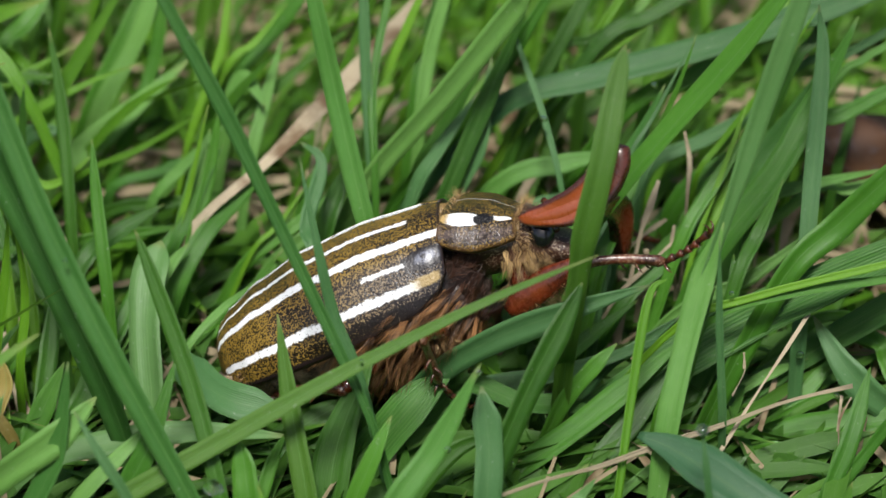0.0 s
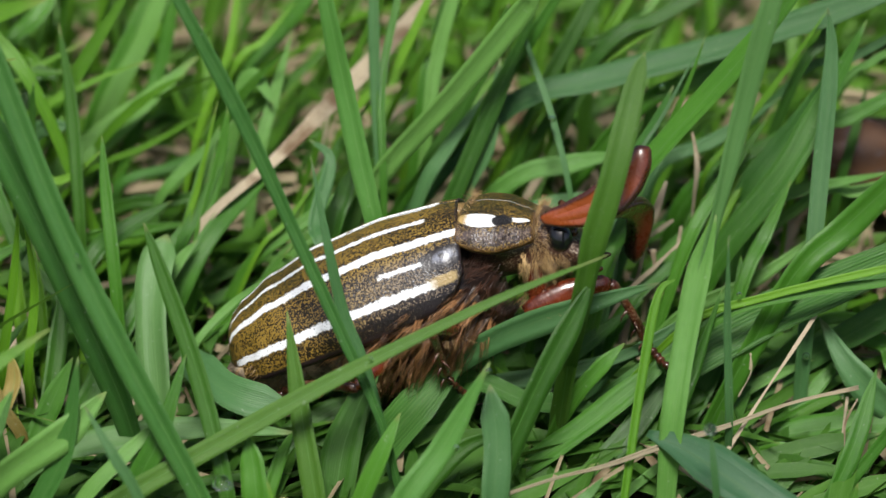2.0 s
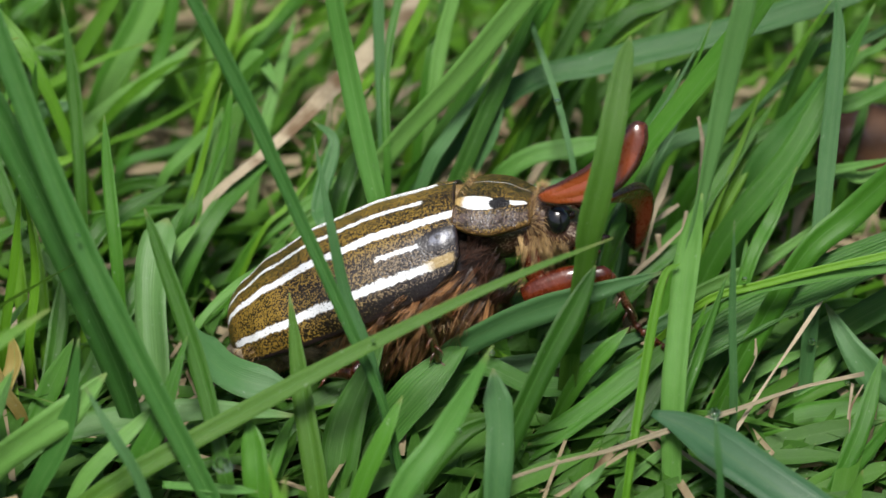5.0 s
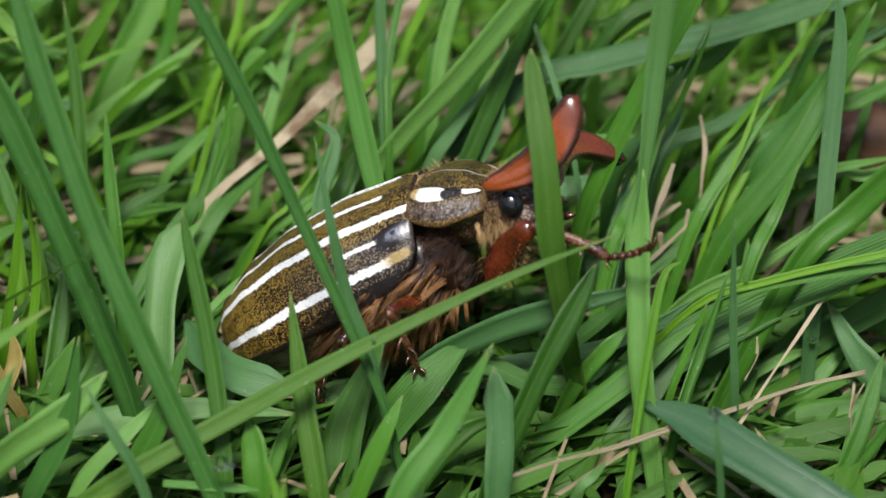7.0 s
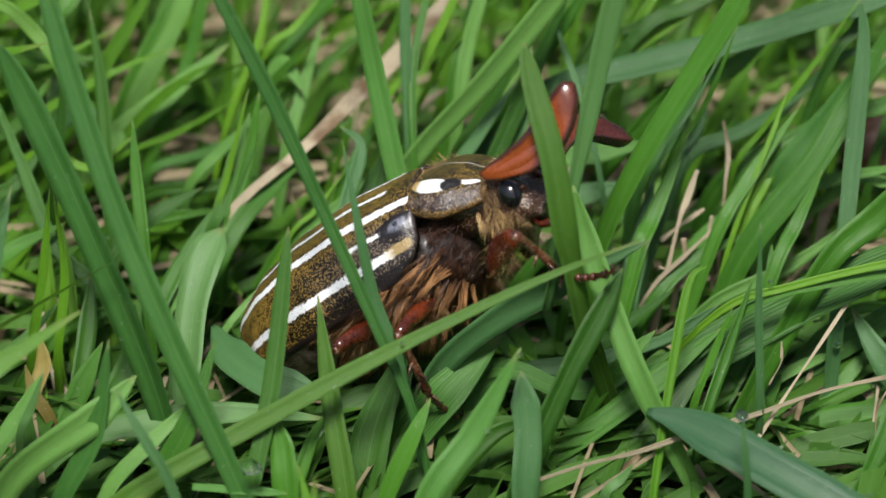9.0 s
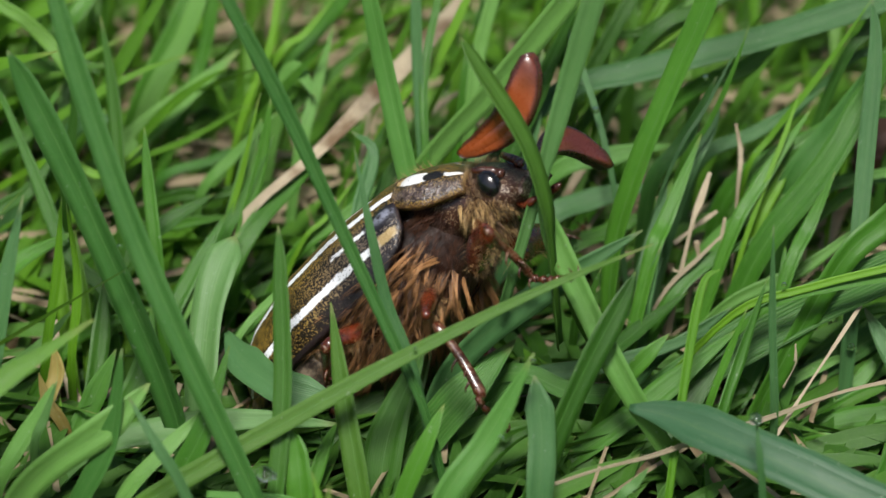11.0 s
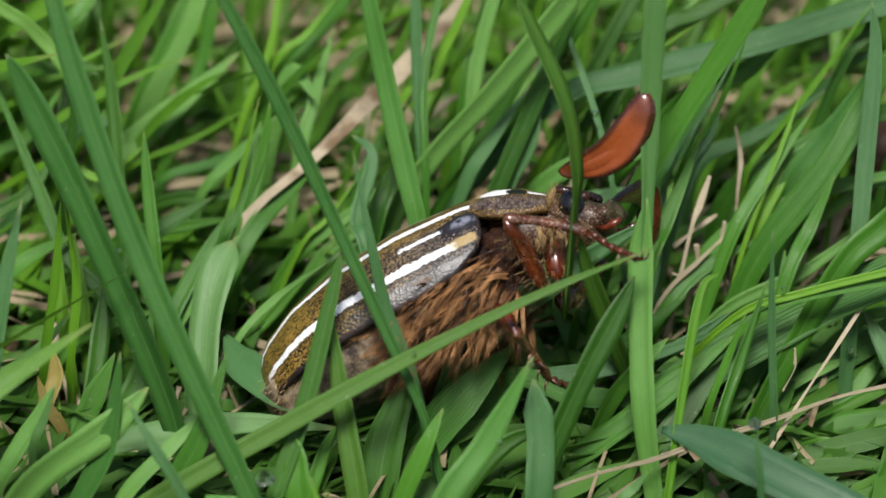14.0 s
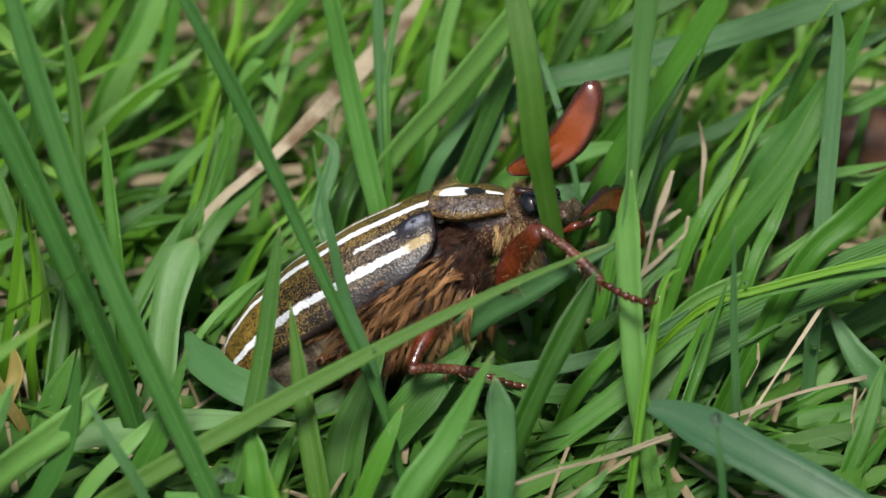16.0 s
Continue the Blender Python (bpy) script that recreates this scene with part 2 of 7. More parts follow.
def elytron_material():
    """Long white stripes of scales on an ochre-speckled shell; UV x runs rearward, UV y down the side in hundreds of degrees."""
    m = Nodes("striped_elytron")
    uv = m.tree.nodes.new("ShaderNodeSeparateXYZ")
    m.put(uv.inputs[0], m.coords("UV"))
    u, v = uv.outputs[0], uv.outputs[1]
    ob = m.coords("Object")
    edge = m.math("MULTIPLY", m.math("SUBTRACT", m.noise(ob, 2600.0, 5.0, 0.8), 0.5), 0.075)
    # bare, shiny shoulder
    du = m.math("MULTIPLY", m.math("SUBTRACT", u, 0.062), 13.5)
    dv = m.math("MULTIPLY", m.math("SUBTRACT", v, 0.60), 16.0)
    r2 = m.math("ADD", m.math("MULTIPLY", du, du), m.math("MULTIPLY", dv, dv))
    r2 = m.math("ADD", r2, m.math("MULTIPLY", edge, 12.0))
    bare = m.step(r2, 2.2, 0.5)
    # bluish sky sheen on the bare shoulder, put into the shell's colour
    painted_sheen = m.step(m.math("ADD", r2, m.math("MULTIPLY", edge, 10.0)), 0.85, 0.0)
    # worn flank in front, bare strip along the outer edge
    worn = m.math("MULTIPLY", m.step(u, 0.62, 0.12), m.step(v, 0.45, 0.62))
    strip = m.math("MULTIPLY", m.step(v, 0.855, 0.89), m.step(u, 0.75, 0.35))
    border = None
    for centre, half in ((0.215, 0.023), (0.425, 0.036), (0.595, 0.019), (0.775, 0.037)):
        off = m.math("ABSOLUTE", m.math("ADD", m.math("SUBTRACT", v, centre), edge))
        near = m.step(off, half + 0.045, half + 0.006)
        border = near if border is None else m.math("MAXIMUM", border, near)
    col, scales, fine, cell = scale_coat(m, m.math("ADD", m.math("ADD", m.math("MULTIPLY", worn, 0.048), m.math("MULTIPLY", border, 0.028)), m.math("ADD", m.math("MULTIPLY", bare, 0.45), m.math("MULTIPLY", strip, 0.12))))
    grey = m.mix(scales, rgb(0.014, 0.011, 0.014), rgb(0.215, 0.178, 0.155))
    col = m.mix(m.math("MULTIPLY", worn, 0.75), col, grey)
    col = m.mix(m.math("MULTIPLY", painted_sheen, m.step(m.noise(ob, 1900.0, 4.0, 0.7), 0.40, 0.56)), col, rgb(0.20, 0.21, 0.26))
    white = None
    for centre, half, u0, u1 in ((0.028, 0.014, 0.07, 0.95), (0.215, 0.020, 0.12, 0.955), (0.425, 0.031, 0.004, 0.958), (0.595, 0.017, 0.15, 0.315), (0.775, 0.032, 0.11, 0.945)):
        off = m.math("ABSOLUTE", m.math("ADD", m.math("SUBTRACT", v, centre), edge))
        band = m.step(off, half + 0.006, half - 0.006)
        ends = m.math("MULTIPLY", m.step(m.math("ADD", u, edge), u0 - 0.006, u0 + 0.006), m.step(m.math("ADD", u, edge), u1 + 0.006, u1 - 0.006))
        band = m.math("MULTIPLY", band, ends)
        white = band if white is None else m.math("MAXIMUM", white, band)
    holes = m.step(fine, 0.30, 0.38)
    white = m.math("MULTIPLY", white, holes)
    col = m.mix(white, col, m.mix(fine, rgb(0.79, 0.81, 0.83), rgb(0.89, 0.91, 0.93)))
    # the lateral stripe yellows towards the shoulder
    off = m.math("ABSOLUTE", m.math("ADD", m.math("SUBTRACT", v, 0.765), edge))
    yellow = m.math("MULTIPLY", m.step(off, 0.050, 0.030), m.math("MULTIPLY", m.step(u, 0.17, 0.10), m.step(u, 0.015, 0.035)))
    col = m.mix(m.math("MULTIPLY", yellow, 0.85), col, m.mix(fine, rgb(0.26, 0.17, 0.06), rgb(0.55, 0.42, 0.20)))
    rim = m.math("MAXIMUM", m.step(v, 0.962, 0.978), m.step(m.math("ADD", u, m.math("MULTIPLY", edge, 0.4)), 0.010, 0.0))
    col = m.mix(rim, col, rgb(0.020, 0.012, 0.012))
    rough = m.step(m.math("MAXIMUM", scales, white), 0.0, 1.0, 0.34, 0.52)
    rough = m.math("ADD", rough, m.math("MULTIPLY", worn, 0.05))
    m.set(Base_Color=col, Roughness=rough, Specular_IOR_Level=0.5, Coat_Weight=m.math("MAXIMUM", bare, m.math("MULTIPLY", strip, 0.18)), Coat_Roughness=0.34)
    pits = m.noise(ob, 2300.0, 3.0, 0.6)
    m.bump(m.math("ADD", m.math("MULTIPLY", scales, 0.5), m.math("ADD", m.math("MULTIPLY", pits, 2.2), m.math("ADD", white, cell))), 0.40, 0.00006)
    return m.mat


def pronotum_material():
    m = Nodes("speckled_pronotum")
    uv = m.tree.nodes.new("ShaderNodeSeparateXYZ")
    m.put(uv.inputs[0], m.coords("UV"))
    u, v = uv.outputs[0], uv.outputs[1]
    ob = m.coords("Object")
    edge = m.math("MULTIPLY", m.math("SUBTRACT", m.noise(ob, 2200.0, 4.0, 0.7), 0.5), 0.06)
    sway = m.math("MULTIPLY", m.math("SUBTRACT", m.noise(ob, 900.0, 3.0, 0.6), 0.5), 0.9)
    low = m.math("MULTIPLY", m.step(m.math("ADD", v, m.math("MULTIPLY", edge, 3.0)), 0.58, 0.80), m.step(m.math("ADD", v, m.math("MULTIPLY", edge, 2.0)), 0.97, 0.88))
    col, scales, fine, cell = scale_coat(m, m.math("ADD", m.math("MULTIPLY", low, 0.03), 0.055))
    # worn, mottled flank; its grey also holds sky reflection put into the colour
    mottle = m.step(m.noise(ob, 2300.0, 4.0, 0.7), 0.40, 0.58)
    flank = m.mix(mottle, rgb(0.018, 0.011, 0.010), m.mix(scales, rgb(0.100, 0.073, 0.070), rgb(0.22, 0.172, 0.135)))
    col = m.mix(m.math("MULTIPLY", low, 0.8), col, flank)
    white = m.math("MULTIPLY", m.step(v, 0.014, 0.004), 0.5)
    for u0, lu, v0, lv in ((0.30, 0.30, 0.54, 0.125), (0.84, 0.13, 0.515, 0.055)):
        eu = m.math("DIVIDE", m.math("SUBTRACT", m.math("ADD", u, edge), u0), lu)
        ev = m.math("DIVIDE", m.math("SUBTRACT", m.math("ADD", v, edge), v0), lv)
        r = m.math("ADD", m.math("POWER", m.math("ABSOLUTE", eu), 2.6), m.math("POWER", m.math("ABSOLUTE", ev), 2.6))
        white = m.math("MAXIMUM", white, m.step(m.math("ADD", r, sway), 1.08, 0.86))
    yellowing = m.step(m.math("ADD", u, edge), 0.16, 0.07)
    col = m.mix(m.math("MULTIPLY", white, m.step(fine, 0.28, 0.36)), col, m.mix(yellowing, rgb(0.78, 0.785, 0.78), rgb(0.50, 0.35, 0.13)))
    du = m.math("MULTIPLY", m.math("SUBTRACT", u, 0.62), 7.0)
    dv = m.math("MULTIPLY", m.math("SUBTRACT", v, 0.535), 9.0)
    spot = m.step(m.math("ADD", m.math("ADD", m.math("MULTIPLY", du, du), m.math("MULTIPLY", dv, dv)), m.math("MULTIPLY", edge, 22.0)), 1.1, 0.7)
    col = m.mix(spot, col, rgb(0.006, 0.005, 0.005))
    du = m.math("MULTIPLY", m.math("SUBTRACT", u, 0.50), 16.0)
    dv = m.math("MULTIPLY", m.math("SUBTRACT", v, 0.67), 22.0)
    dot = m.step(m.math("ADD", m.math("ADD", m.math("MULTIPLY", du, du), m.math("MULTIPLY", dv, dv)), m.math("MULTIPLY", edge, 22.0)), 1.1, 0.5)
    col = m.mix(m.math("MULTIPLY", dot, scales), col, rgb(0.38, 0.25, 0.07))
    rim = m.math("MAXIMUM", m.step(u, 0.04, 0.015), m.math("MAXIMUM", m.step(u, 0.965, 0.99), m.step(v, 0.94, 0.97)))
    col = m.mix(m.math("MULTIPLY", rim, 0.45), col, m.mix(fine, rgb(0.030, 0.013, 0.007), rgb(0.26, 0.135, 0.045)))
    m.set(Base_Color=col, Roughness=m.step(m.math("MAXIMUM", scales, white), 0.0, 1.0, 0.30, 0.52), Specular_IOR_Level=0.5)
    pits = m.noise(ob, 1700.0, 4.0, 0.65)
    m.bump(m.math("ADD", m.math("MULTIPLY", scales, 0.5), m.math("ADD", m.math("MULTIPLY", pits, 3.5), m.math("ADD", white, cell))), 0.42, 0.00008)
    return m.mat


def snout_material():
    """Rough dark head shell, thickly dusted with pale grey scales, reddish where bare."""
    m = Nodes("dusted_snout")
    ob = m.coords("Object")
    fine, big = m.noise(ob, 5200.0, 3.0, 0.7), m.noise(ob, 900.0, 3.0)
    col = m.mix(big, rgb(0.014, 0.008, 0.005), rgb(0.075, 0.026, 0.012))
    col = m.mix(m.math("MULTIPLY", m.step(m.math("ADD", fine, m.math("MULTIPLY", big, 0.35)), 0.70, 0.80), 0.8), col, rgb(0.34, 0.275, 0.20))
    m.set(Base_Color=col, Roughness=0.4)
    m.bump(fine, 0.6, 0.0001)
    return m.mat


SNOUT = snout_material()


ELYTRON = elytron_material()
PRONOTUM = pronotum_material()


def glass_water():
    m = Nodes("water")
    m.set(Base_Color=rgb(1, 1, 1), Roughness=0.02, IOR=1.33, Transmission_Weight=1.0)
    return m.mat


WATER = glass_water()


# ---- mesh helpers ----
def mesh_object(name, bm, material, smooth=True):
    data = bpy.data.meshes.new(name)
    bmesh.ops.recalc_face_normals(bm, faces=bm.faces)
    bm.to_mesh(data)
    bm.free()
    if smooth:
        data.polygons.foreach_set("use_smooth", [True] * len(data.polygons))
    data.materials.append(material)
    return new(name, data)


def part(name, bm, material, parent, label=""):
    ob = mesh_object(name, bm, material)
    ob.parent = parent
    return tagged(ob, label) if label else ob


def loft(bm, rings, closed=True, caps=True, uvs=None):
    """Skin over rings of points; uvs gives (u, v) for ring i and point j."""
    layer = bm.loops.layers.uv.verify() if uvs else None
    grid = [[bm.verts.new(p) for p in ring] for ring in rings]
    n = len(rings[0])
    for i in range(len(grid) - 1):
        for j in range(n if closed else n - 1):
            k = (j + 1) % n
            f = bm.faces.new((grid[i][j], grid[i][k], grid[i + 1][k], grid[i + 1][j]))
            if layer:
                for loop, (a, b) in zip(f.loops, ((i, j), (i, j + 1), (i + 1, j + 1), (i + 1, j))):
                    loop[layer].uv = uvs(a, b)
    if caps and closed:
        bm.faces.new(list(reversed(grid[0])))
        bm.faces.new(grid[-1])
    return grid


def interp(table, x):
    """Smooth value from pairs (x, value)."""
    if x <= table[0][0]:
        return table[0][1]
    for (a, p), (b, q) in zip(table, table[1:]):
        if x <= b:
            t = (x - a) / (b - a)
            t = 0.5 * t + 0.5 * t * t * (3 - 2 * t)
            return p + (q - p) * t
    return table[-1][1]


def curve_through(points, count):
    """Points of a smooth line through the given points (Catmull-Rom)."""
    p = [Vector(q) for q in points]
    p = [2 * p[0] - p[1]] + p + [2 * p[-1] - p[-2]]
    out, spans = [], len(p) - 3
    for s in range(count + 1):
        x = s / count * spans
        i = min(int(x), spans - 1)
        t = x - i
        a, b, c, d = p[i:i + 4]
        out.append(0.5 * (2 * b + (c - a) * t + (2 * a - 5 * b + 4 * c - d) * t * t + (3 * b - a - 3 * c + d) * t ** 3))
    return out


def tube(bm, points, radii, sides=8, flat=1.0):
    """A round, tapering limb along points."""
    pts = [Vector(p) for p in points]
    rings = []
    for i, p in enumerate(pts):
        d = (pts[min(i + 1, len(pts) - 1)] - pts[max(i - 1, 0)]).normalized()
        side = d.cross(Vector((0, 0, 1)))
        side = side.normalized() if side.length > 1e-6 else Vector((0, 1, 0))
        up = side.cross(d)
        rings.append([p + radii[i] * (math.cos(a) * side * flat + math.sin(a) * up) for a in (2 * math.pi * j / sides for j in range(sides))])
    loft(bm, rings)


def ball(bm, centre, radius, squash=(1, 1, 1), segments=14):
    c = Vector(centre)
    rings = []
    for i in range(1, segments // 2):
        a = math.pi * i / (segments // 2)
        rings.append([c + radius * Vector((math.cos(a) * squash[0], math.sin(a) * math.cos(b) * squash[1], math.sin(a) * math.sin(b) * squash[2])) for b in (2 * math.pi * j / segments for j in range(segments))])
    grid = loft(bm, rings, caps=False)
    for ring, end in ((grid[0], c + Vector((radius * squash[0], 0, 0))), (grid[-1], c - Vector((radius * squash[0], 0, 0)))):
        v = bm.verts.new(end)
        for j in range(segments):
            bm.faces.new((v, ring[j], ring[(j + 1) % segments]))


def hairs(bm, rng, roots, length, width, droop=0.4, spread=0.3, locks=0):
    """Fine three-sided hairs: roots give (place, direction); with locks, they draw together to that many tips."""
    layer = bm.loops.layers.uv.verify()
    heads = []
    for place, way in (rng.sample(roots, locks) if locks else ()):
        jitter = Vector((rng.uniform(-1, 1), rng.uniform(-1, 1), rng.uniform(-1, 1))) * 0.62
        heads.append((Vector(place), Vector(place) + (Vector(way).normalized() + jitter).normalized() * length * rng.uniform(0.7, 1.5), rng.random()))
    for place, way in roots:
        if heads:
            near = min(heads, key=lambda h: (h[0] - Vector(place)).length_squared)
            way = (near[1] - Vector(place)).normalized() * 0.88 + Vector(way).normalized() * 0.12
            tone = near[2]
        else:
            tone = rng.random()
        d = (Vector(way).normalized() + Vector((rng.uniform(-1, 1), rng.uniform(-1, 1), rng.uniform(-1, 1))) * spread).normalized()
        l = length * rng.uniform(0.6, 1.25)
        bend = Vector((rng.uniform(-0.4, 0.2), rng.uniform(-0.3, 0.3), -droop))
        a = d.cross(Vector((0.3, 0.2, 1))).normalized()
        b = d.cross(a)
        p = Vector(place)
        line = [p, p + d * l * 0.5 + bend * l * 0.12, p + d * l + bend * l * 0.45]
        rings = [[bm.verts.new(q + r * (math.cos(t) * a + math.sin(t) * b)) for t in (0, 2.1, 4.2)] for q, r in zip(line[:2], (width, width * 0.75))]
        end = bm.verts.new(line[2])
        for j in range(3):
            k = (j + 1) % 3
            f = bm.faces.new((rings[0][j], rings[0][k], rings[1][k], rings[1][j]))
            for loop, t in zip(f.loops, (0, 0, 0.5, 0.5)):
                loop[layer].uv = (tone, t)
            f = bm.faces.new((rings[1][j], rings[1][k], end))
            for loop, t in zip(f.loops, (0.5, 0.5, 1.0)):
                loop[layer].uv = (tone, t)


def blade_mesh(bm, line, width, rng, facing=Vector((0, -0.82, 0.57)), fold=0.34, thick=0.00012, straw=False, taper=3.0, base=0.72, grow=0.8):
    """A grass blade along line: widest below the middle, pointed, folded along its midrib, with thickness."""
    n = len(line) - 1
    rings, cols = [], 4
    turn = rng.uniform(-0.35, 0.35)
    for i, p in enumerate(line):
        t = i / n
        d = (line[min(i + 1, n)] - line[max(i - 1, 0)]).normalized()
        side = d.cross(facing)
        side = side.normalized() if side.length > 1e-5 else Vector((1, 0, 0))
        up = side.cross(d)
        a = turn + 0.25 * math.sin(t * 2.3 + turn * 5)
        side, up = math.cos(a) * side + math.sin(a) * up, math.cos(a) * up - math.sin(a) * side
        if straw:
            w = width * 0.5 * (0.75 + 0.25 * math.sin(t * 9 + turn * 9))
        else:
            w = width * 0.5 * min(1.0, base + (grow if base > 0.2 else 2.6) * t) * min(1.0, max(0.02, (1 - t) * taper)) ** 0.75
        w *= 1 + 0.04 * math.sin(t * 17 + turn * 30)
        top = [p + side * (w * (2 * j / cols - 1)) + up * (w * fold * abs(2 * j / cols - 1) ** 1.3) for j in range(cols + 1)]
        h = max(thick, w * (0.55 if straw else 0.0))
        low = [q - up * h * (1.0 if 0 < j < cols else 0.3) for j, q in enumerate(top)]
        rings.append(top + list(reversed(low)))
    m = 2 * (cols + 1)
    xs = [j / cols for j in range(cols + 1)] + [1 - j / cols for j in range(cols + 1)]
    loft(bm, rings, uvs=lambda i, j: (xs[j % m], i / n))


blade_rng = random.Random(11)
LABELS = {
    "mid": "long green grass blade rising from the lawn",
    "dark": "dark green shaded grass blade in the lawn",
    "light": "pale green broad grass blade in the lawn",
    "pale": "long soft green grass blade leaning over the lawn",
    "blue": "blue-green waxy grass blade in the lawn",
    "bright": "bright yellow-green young grass blade in the lawn",
    "cool": "long cool green grass blade leaning over the lawn",
    "yellow": "withered yellow grass blade among the green",
    "olive": "olive green grass blade standing before the beetle",
    "slate": "broad smooth blue-grey-green leaf lying over the lawn",
    "waxy": "broad pale waxy grass blade with faint marks",
    "veined": "broad green grass blade with clear lengthwise veins",
    "straw": "dry tan straw stem lying in the grass",
}


def blade(points, width, look_of, taper=3.0, base=0.72, grow=0.8):
    """One grass blade or straw, a thing of its own that stands on its root."""
    root = Vector(points[0])
    straw = look_of == "straw"
    line = [p - root for p in curve_through(points, 22)]
    bm = bmesh.new()
    blade_mesh(bm, line, width, blade_rng, straw=straw, taper=taper, base=base, grow=grow)
    ob = mesh_object("straw" if straw else "grass_blade", bm, STRAW if straw else GRASS[look_of])
    ob.location = root
    if width > 0.0011 and not straw:
        smooth_leaf = look_of in ("waxy", "blue", "slate")
        bm = bmesh.new()
        low = [p + Vector((0, -0.82, 0.57)) * 0.00002 for p in line[1:-2]]
        tube(bm, low, [width * (0.005 if smooth_leaf else 0.013) * (1 - 0.75 * i / len(low)) for i in range(len(low))], 6)
        part("midrib", bm, GRASS[look_of if smooth_leaf else "pale" if look_of in ("mid", "dark", "veined", "cool", "olive") else "light"], ob)
    return tagged(ob, LABELS[look_of], "straw" if straw else "grass blade", "straws in the lawn" if straw else "grass blades in the lawn")


def blade_tip(lower, points, width, look_of, base=0.72):
    """The upper length of a bent blade, which leans on its own."""
    root = Vector(points[0])
    line = [p - root for p in curve_through(points, 14)]
    bm = bmesh.new()
    low = [line[0] + (line[0] - line[1]) * k for k in (9, 6, 3)]
    blade_mesh(bm, low + line, width, random.Random(3), base=base)
    ob = part("blade_tip", bm, GRASS[look_of], lower)
    ob.location = root - lower.location
    return ob


# ---- ground ----
def ground():
    bm = bmesh.new()
    steps = [-30, -8, -2, -0.6, -0.25] + [i * 0.0125 for i in range(-16, 17)] + [0.25, 0.6, 2, 8, 30]
    grid = [[bm.verts.new((x, y, 0.0022 * (noise.noise(Vector((x, y, 0)) * 45)) - 0.0018 if abs(x) < 0.3 and abs(y) < 0.3 else -0.002)) for y in steps] for x in steps]
    for i in range(len(steps) - 1):
        for j in range(len(steps) - 1):
            bm.faces.new((grid[i][j], grid[i + 1][j], grid[i + 1][j + 1], grid[i][j + 1]))
    ob = mesh_object("ground", bm, soil_material())
    return tagged(ob, "dark brown soil under the lawn", "ground", kind="structure")


ground()


# ---- the beetle: built in its own space, head towards +x, its right side at -y, metres ----
MM = 0.001
LENGTH = 20.0
HALF = [(0.0, 5.3), (0.06, 5.75), (0.2, 6.15), (0.5, 6.55), (0.7, 6.35), (0.82, 5.4), (0.90, 4.25), (0.935, 3.6), (0.97, 2.6), (1.0, 1.0)]
CREST = [(0.0, 5.2), (0.08, 5.45), (0.3, 5.8), (0.55, 5.6), (0.75, 4.95), (0.88, 4.2), (0.935, 3.7), (0.97, 2.9), (1.0, 1.0)]
BASE = [(0.0, 0.15), (0.3, 0.0), (0.55, -0.2), (0.75, -0.5), (0.88, -0.85), (0.95, -1.1), (1.0, -1.2)]
SWEEP = [(0.0, 76.0), (0.05, 88.0), (0.15, 97.0), (0.3, 100.0), (1.0, 100.0)]


def wing_case(side):
    """One elytron: a domed shell with a rolled rim, thick, closed along the seam."""
    bm = bmesh.new()
    nu, nv = 64, 40
    rings = []
    for i in range(nu + 1):
        u = i / nu
        w, h, b = interp(HALF, u), interp(CREST, u), interp(BASE, u)
        ring = []
        for j in range(nv + 1):
            deg = 2 + (interp(SWEEP, u) - 2) * j / nv
            a = radians(deg)
            y, z = w * math.sin(a), b + h * math.cos(a)
            # shoulder bulge
            bulge = 0.16 * math.exp(-((u - 0.06) / 0.055) ** 2 - ((deg / 100 - 0.60) / 0.09) ** 2)
            rib = 0.09 * math.cos(math.radians(deg * 8.5)) * min(1, u * 8)
            k = 1 + (bulge + rib * 0.5) / max(w, 2)
            ring.append(Vector((-LENGTH * u - 0.5 * (j / nv) ** 3 * (1 - u), side * y * k, z * k)) * MM)
        inner = [Vector((p.x, p.y * 0.94, p.z - 0.00028)) for p in reversed(ring)]
        rings.append(ring + inner)
    m = 2 * (nv + 1)
    loft(bm, rings, uvs=lambda i, j: (i / nu, (2 + (interp(SWEEP, i / nu) - 2) * ((j % m) if (j % m) <= nv else m - 1 - (j % m)) / nv) / 100))
    return bm


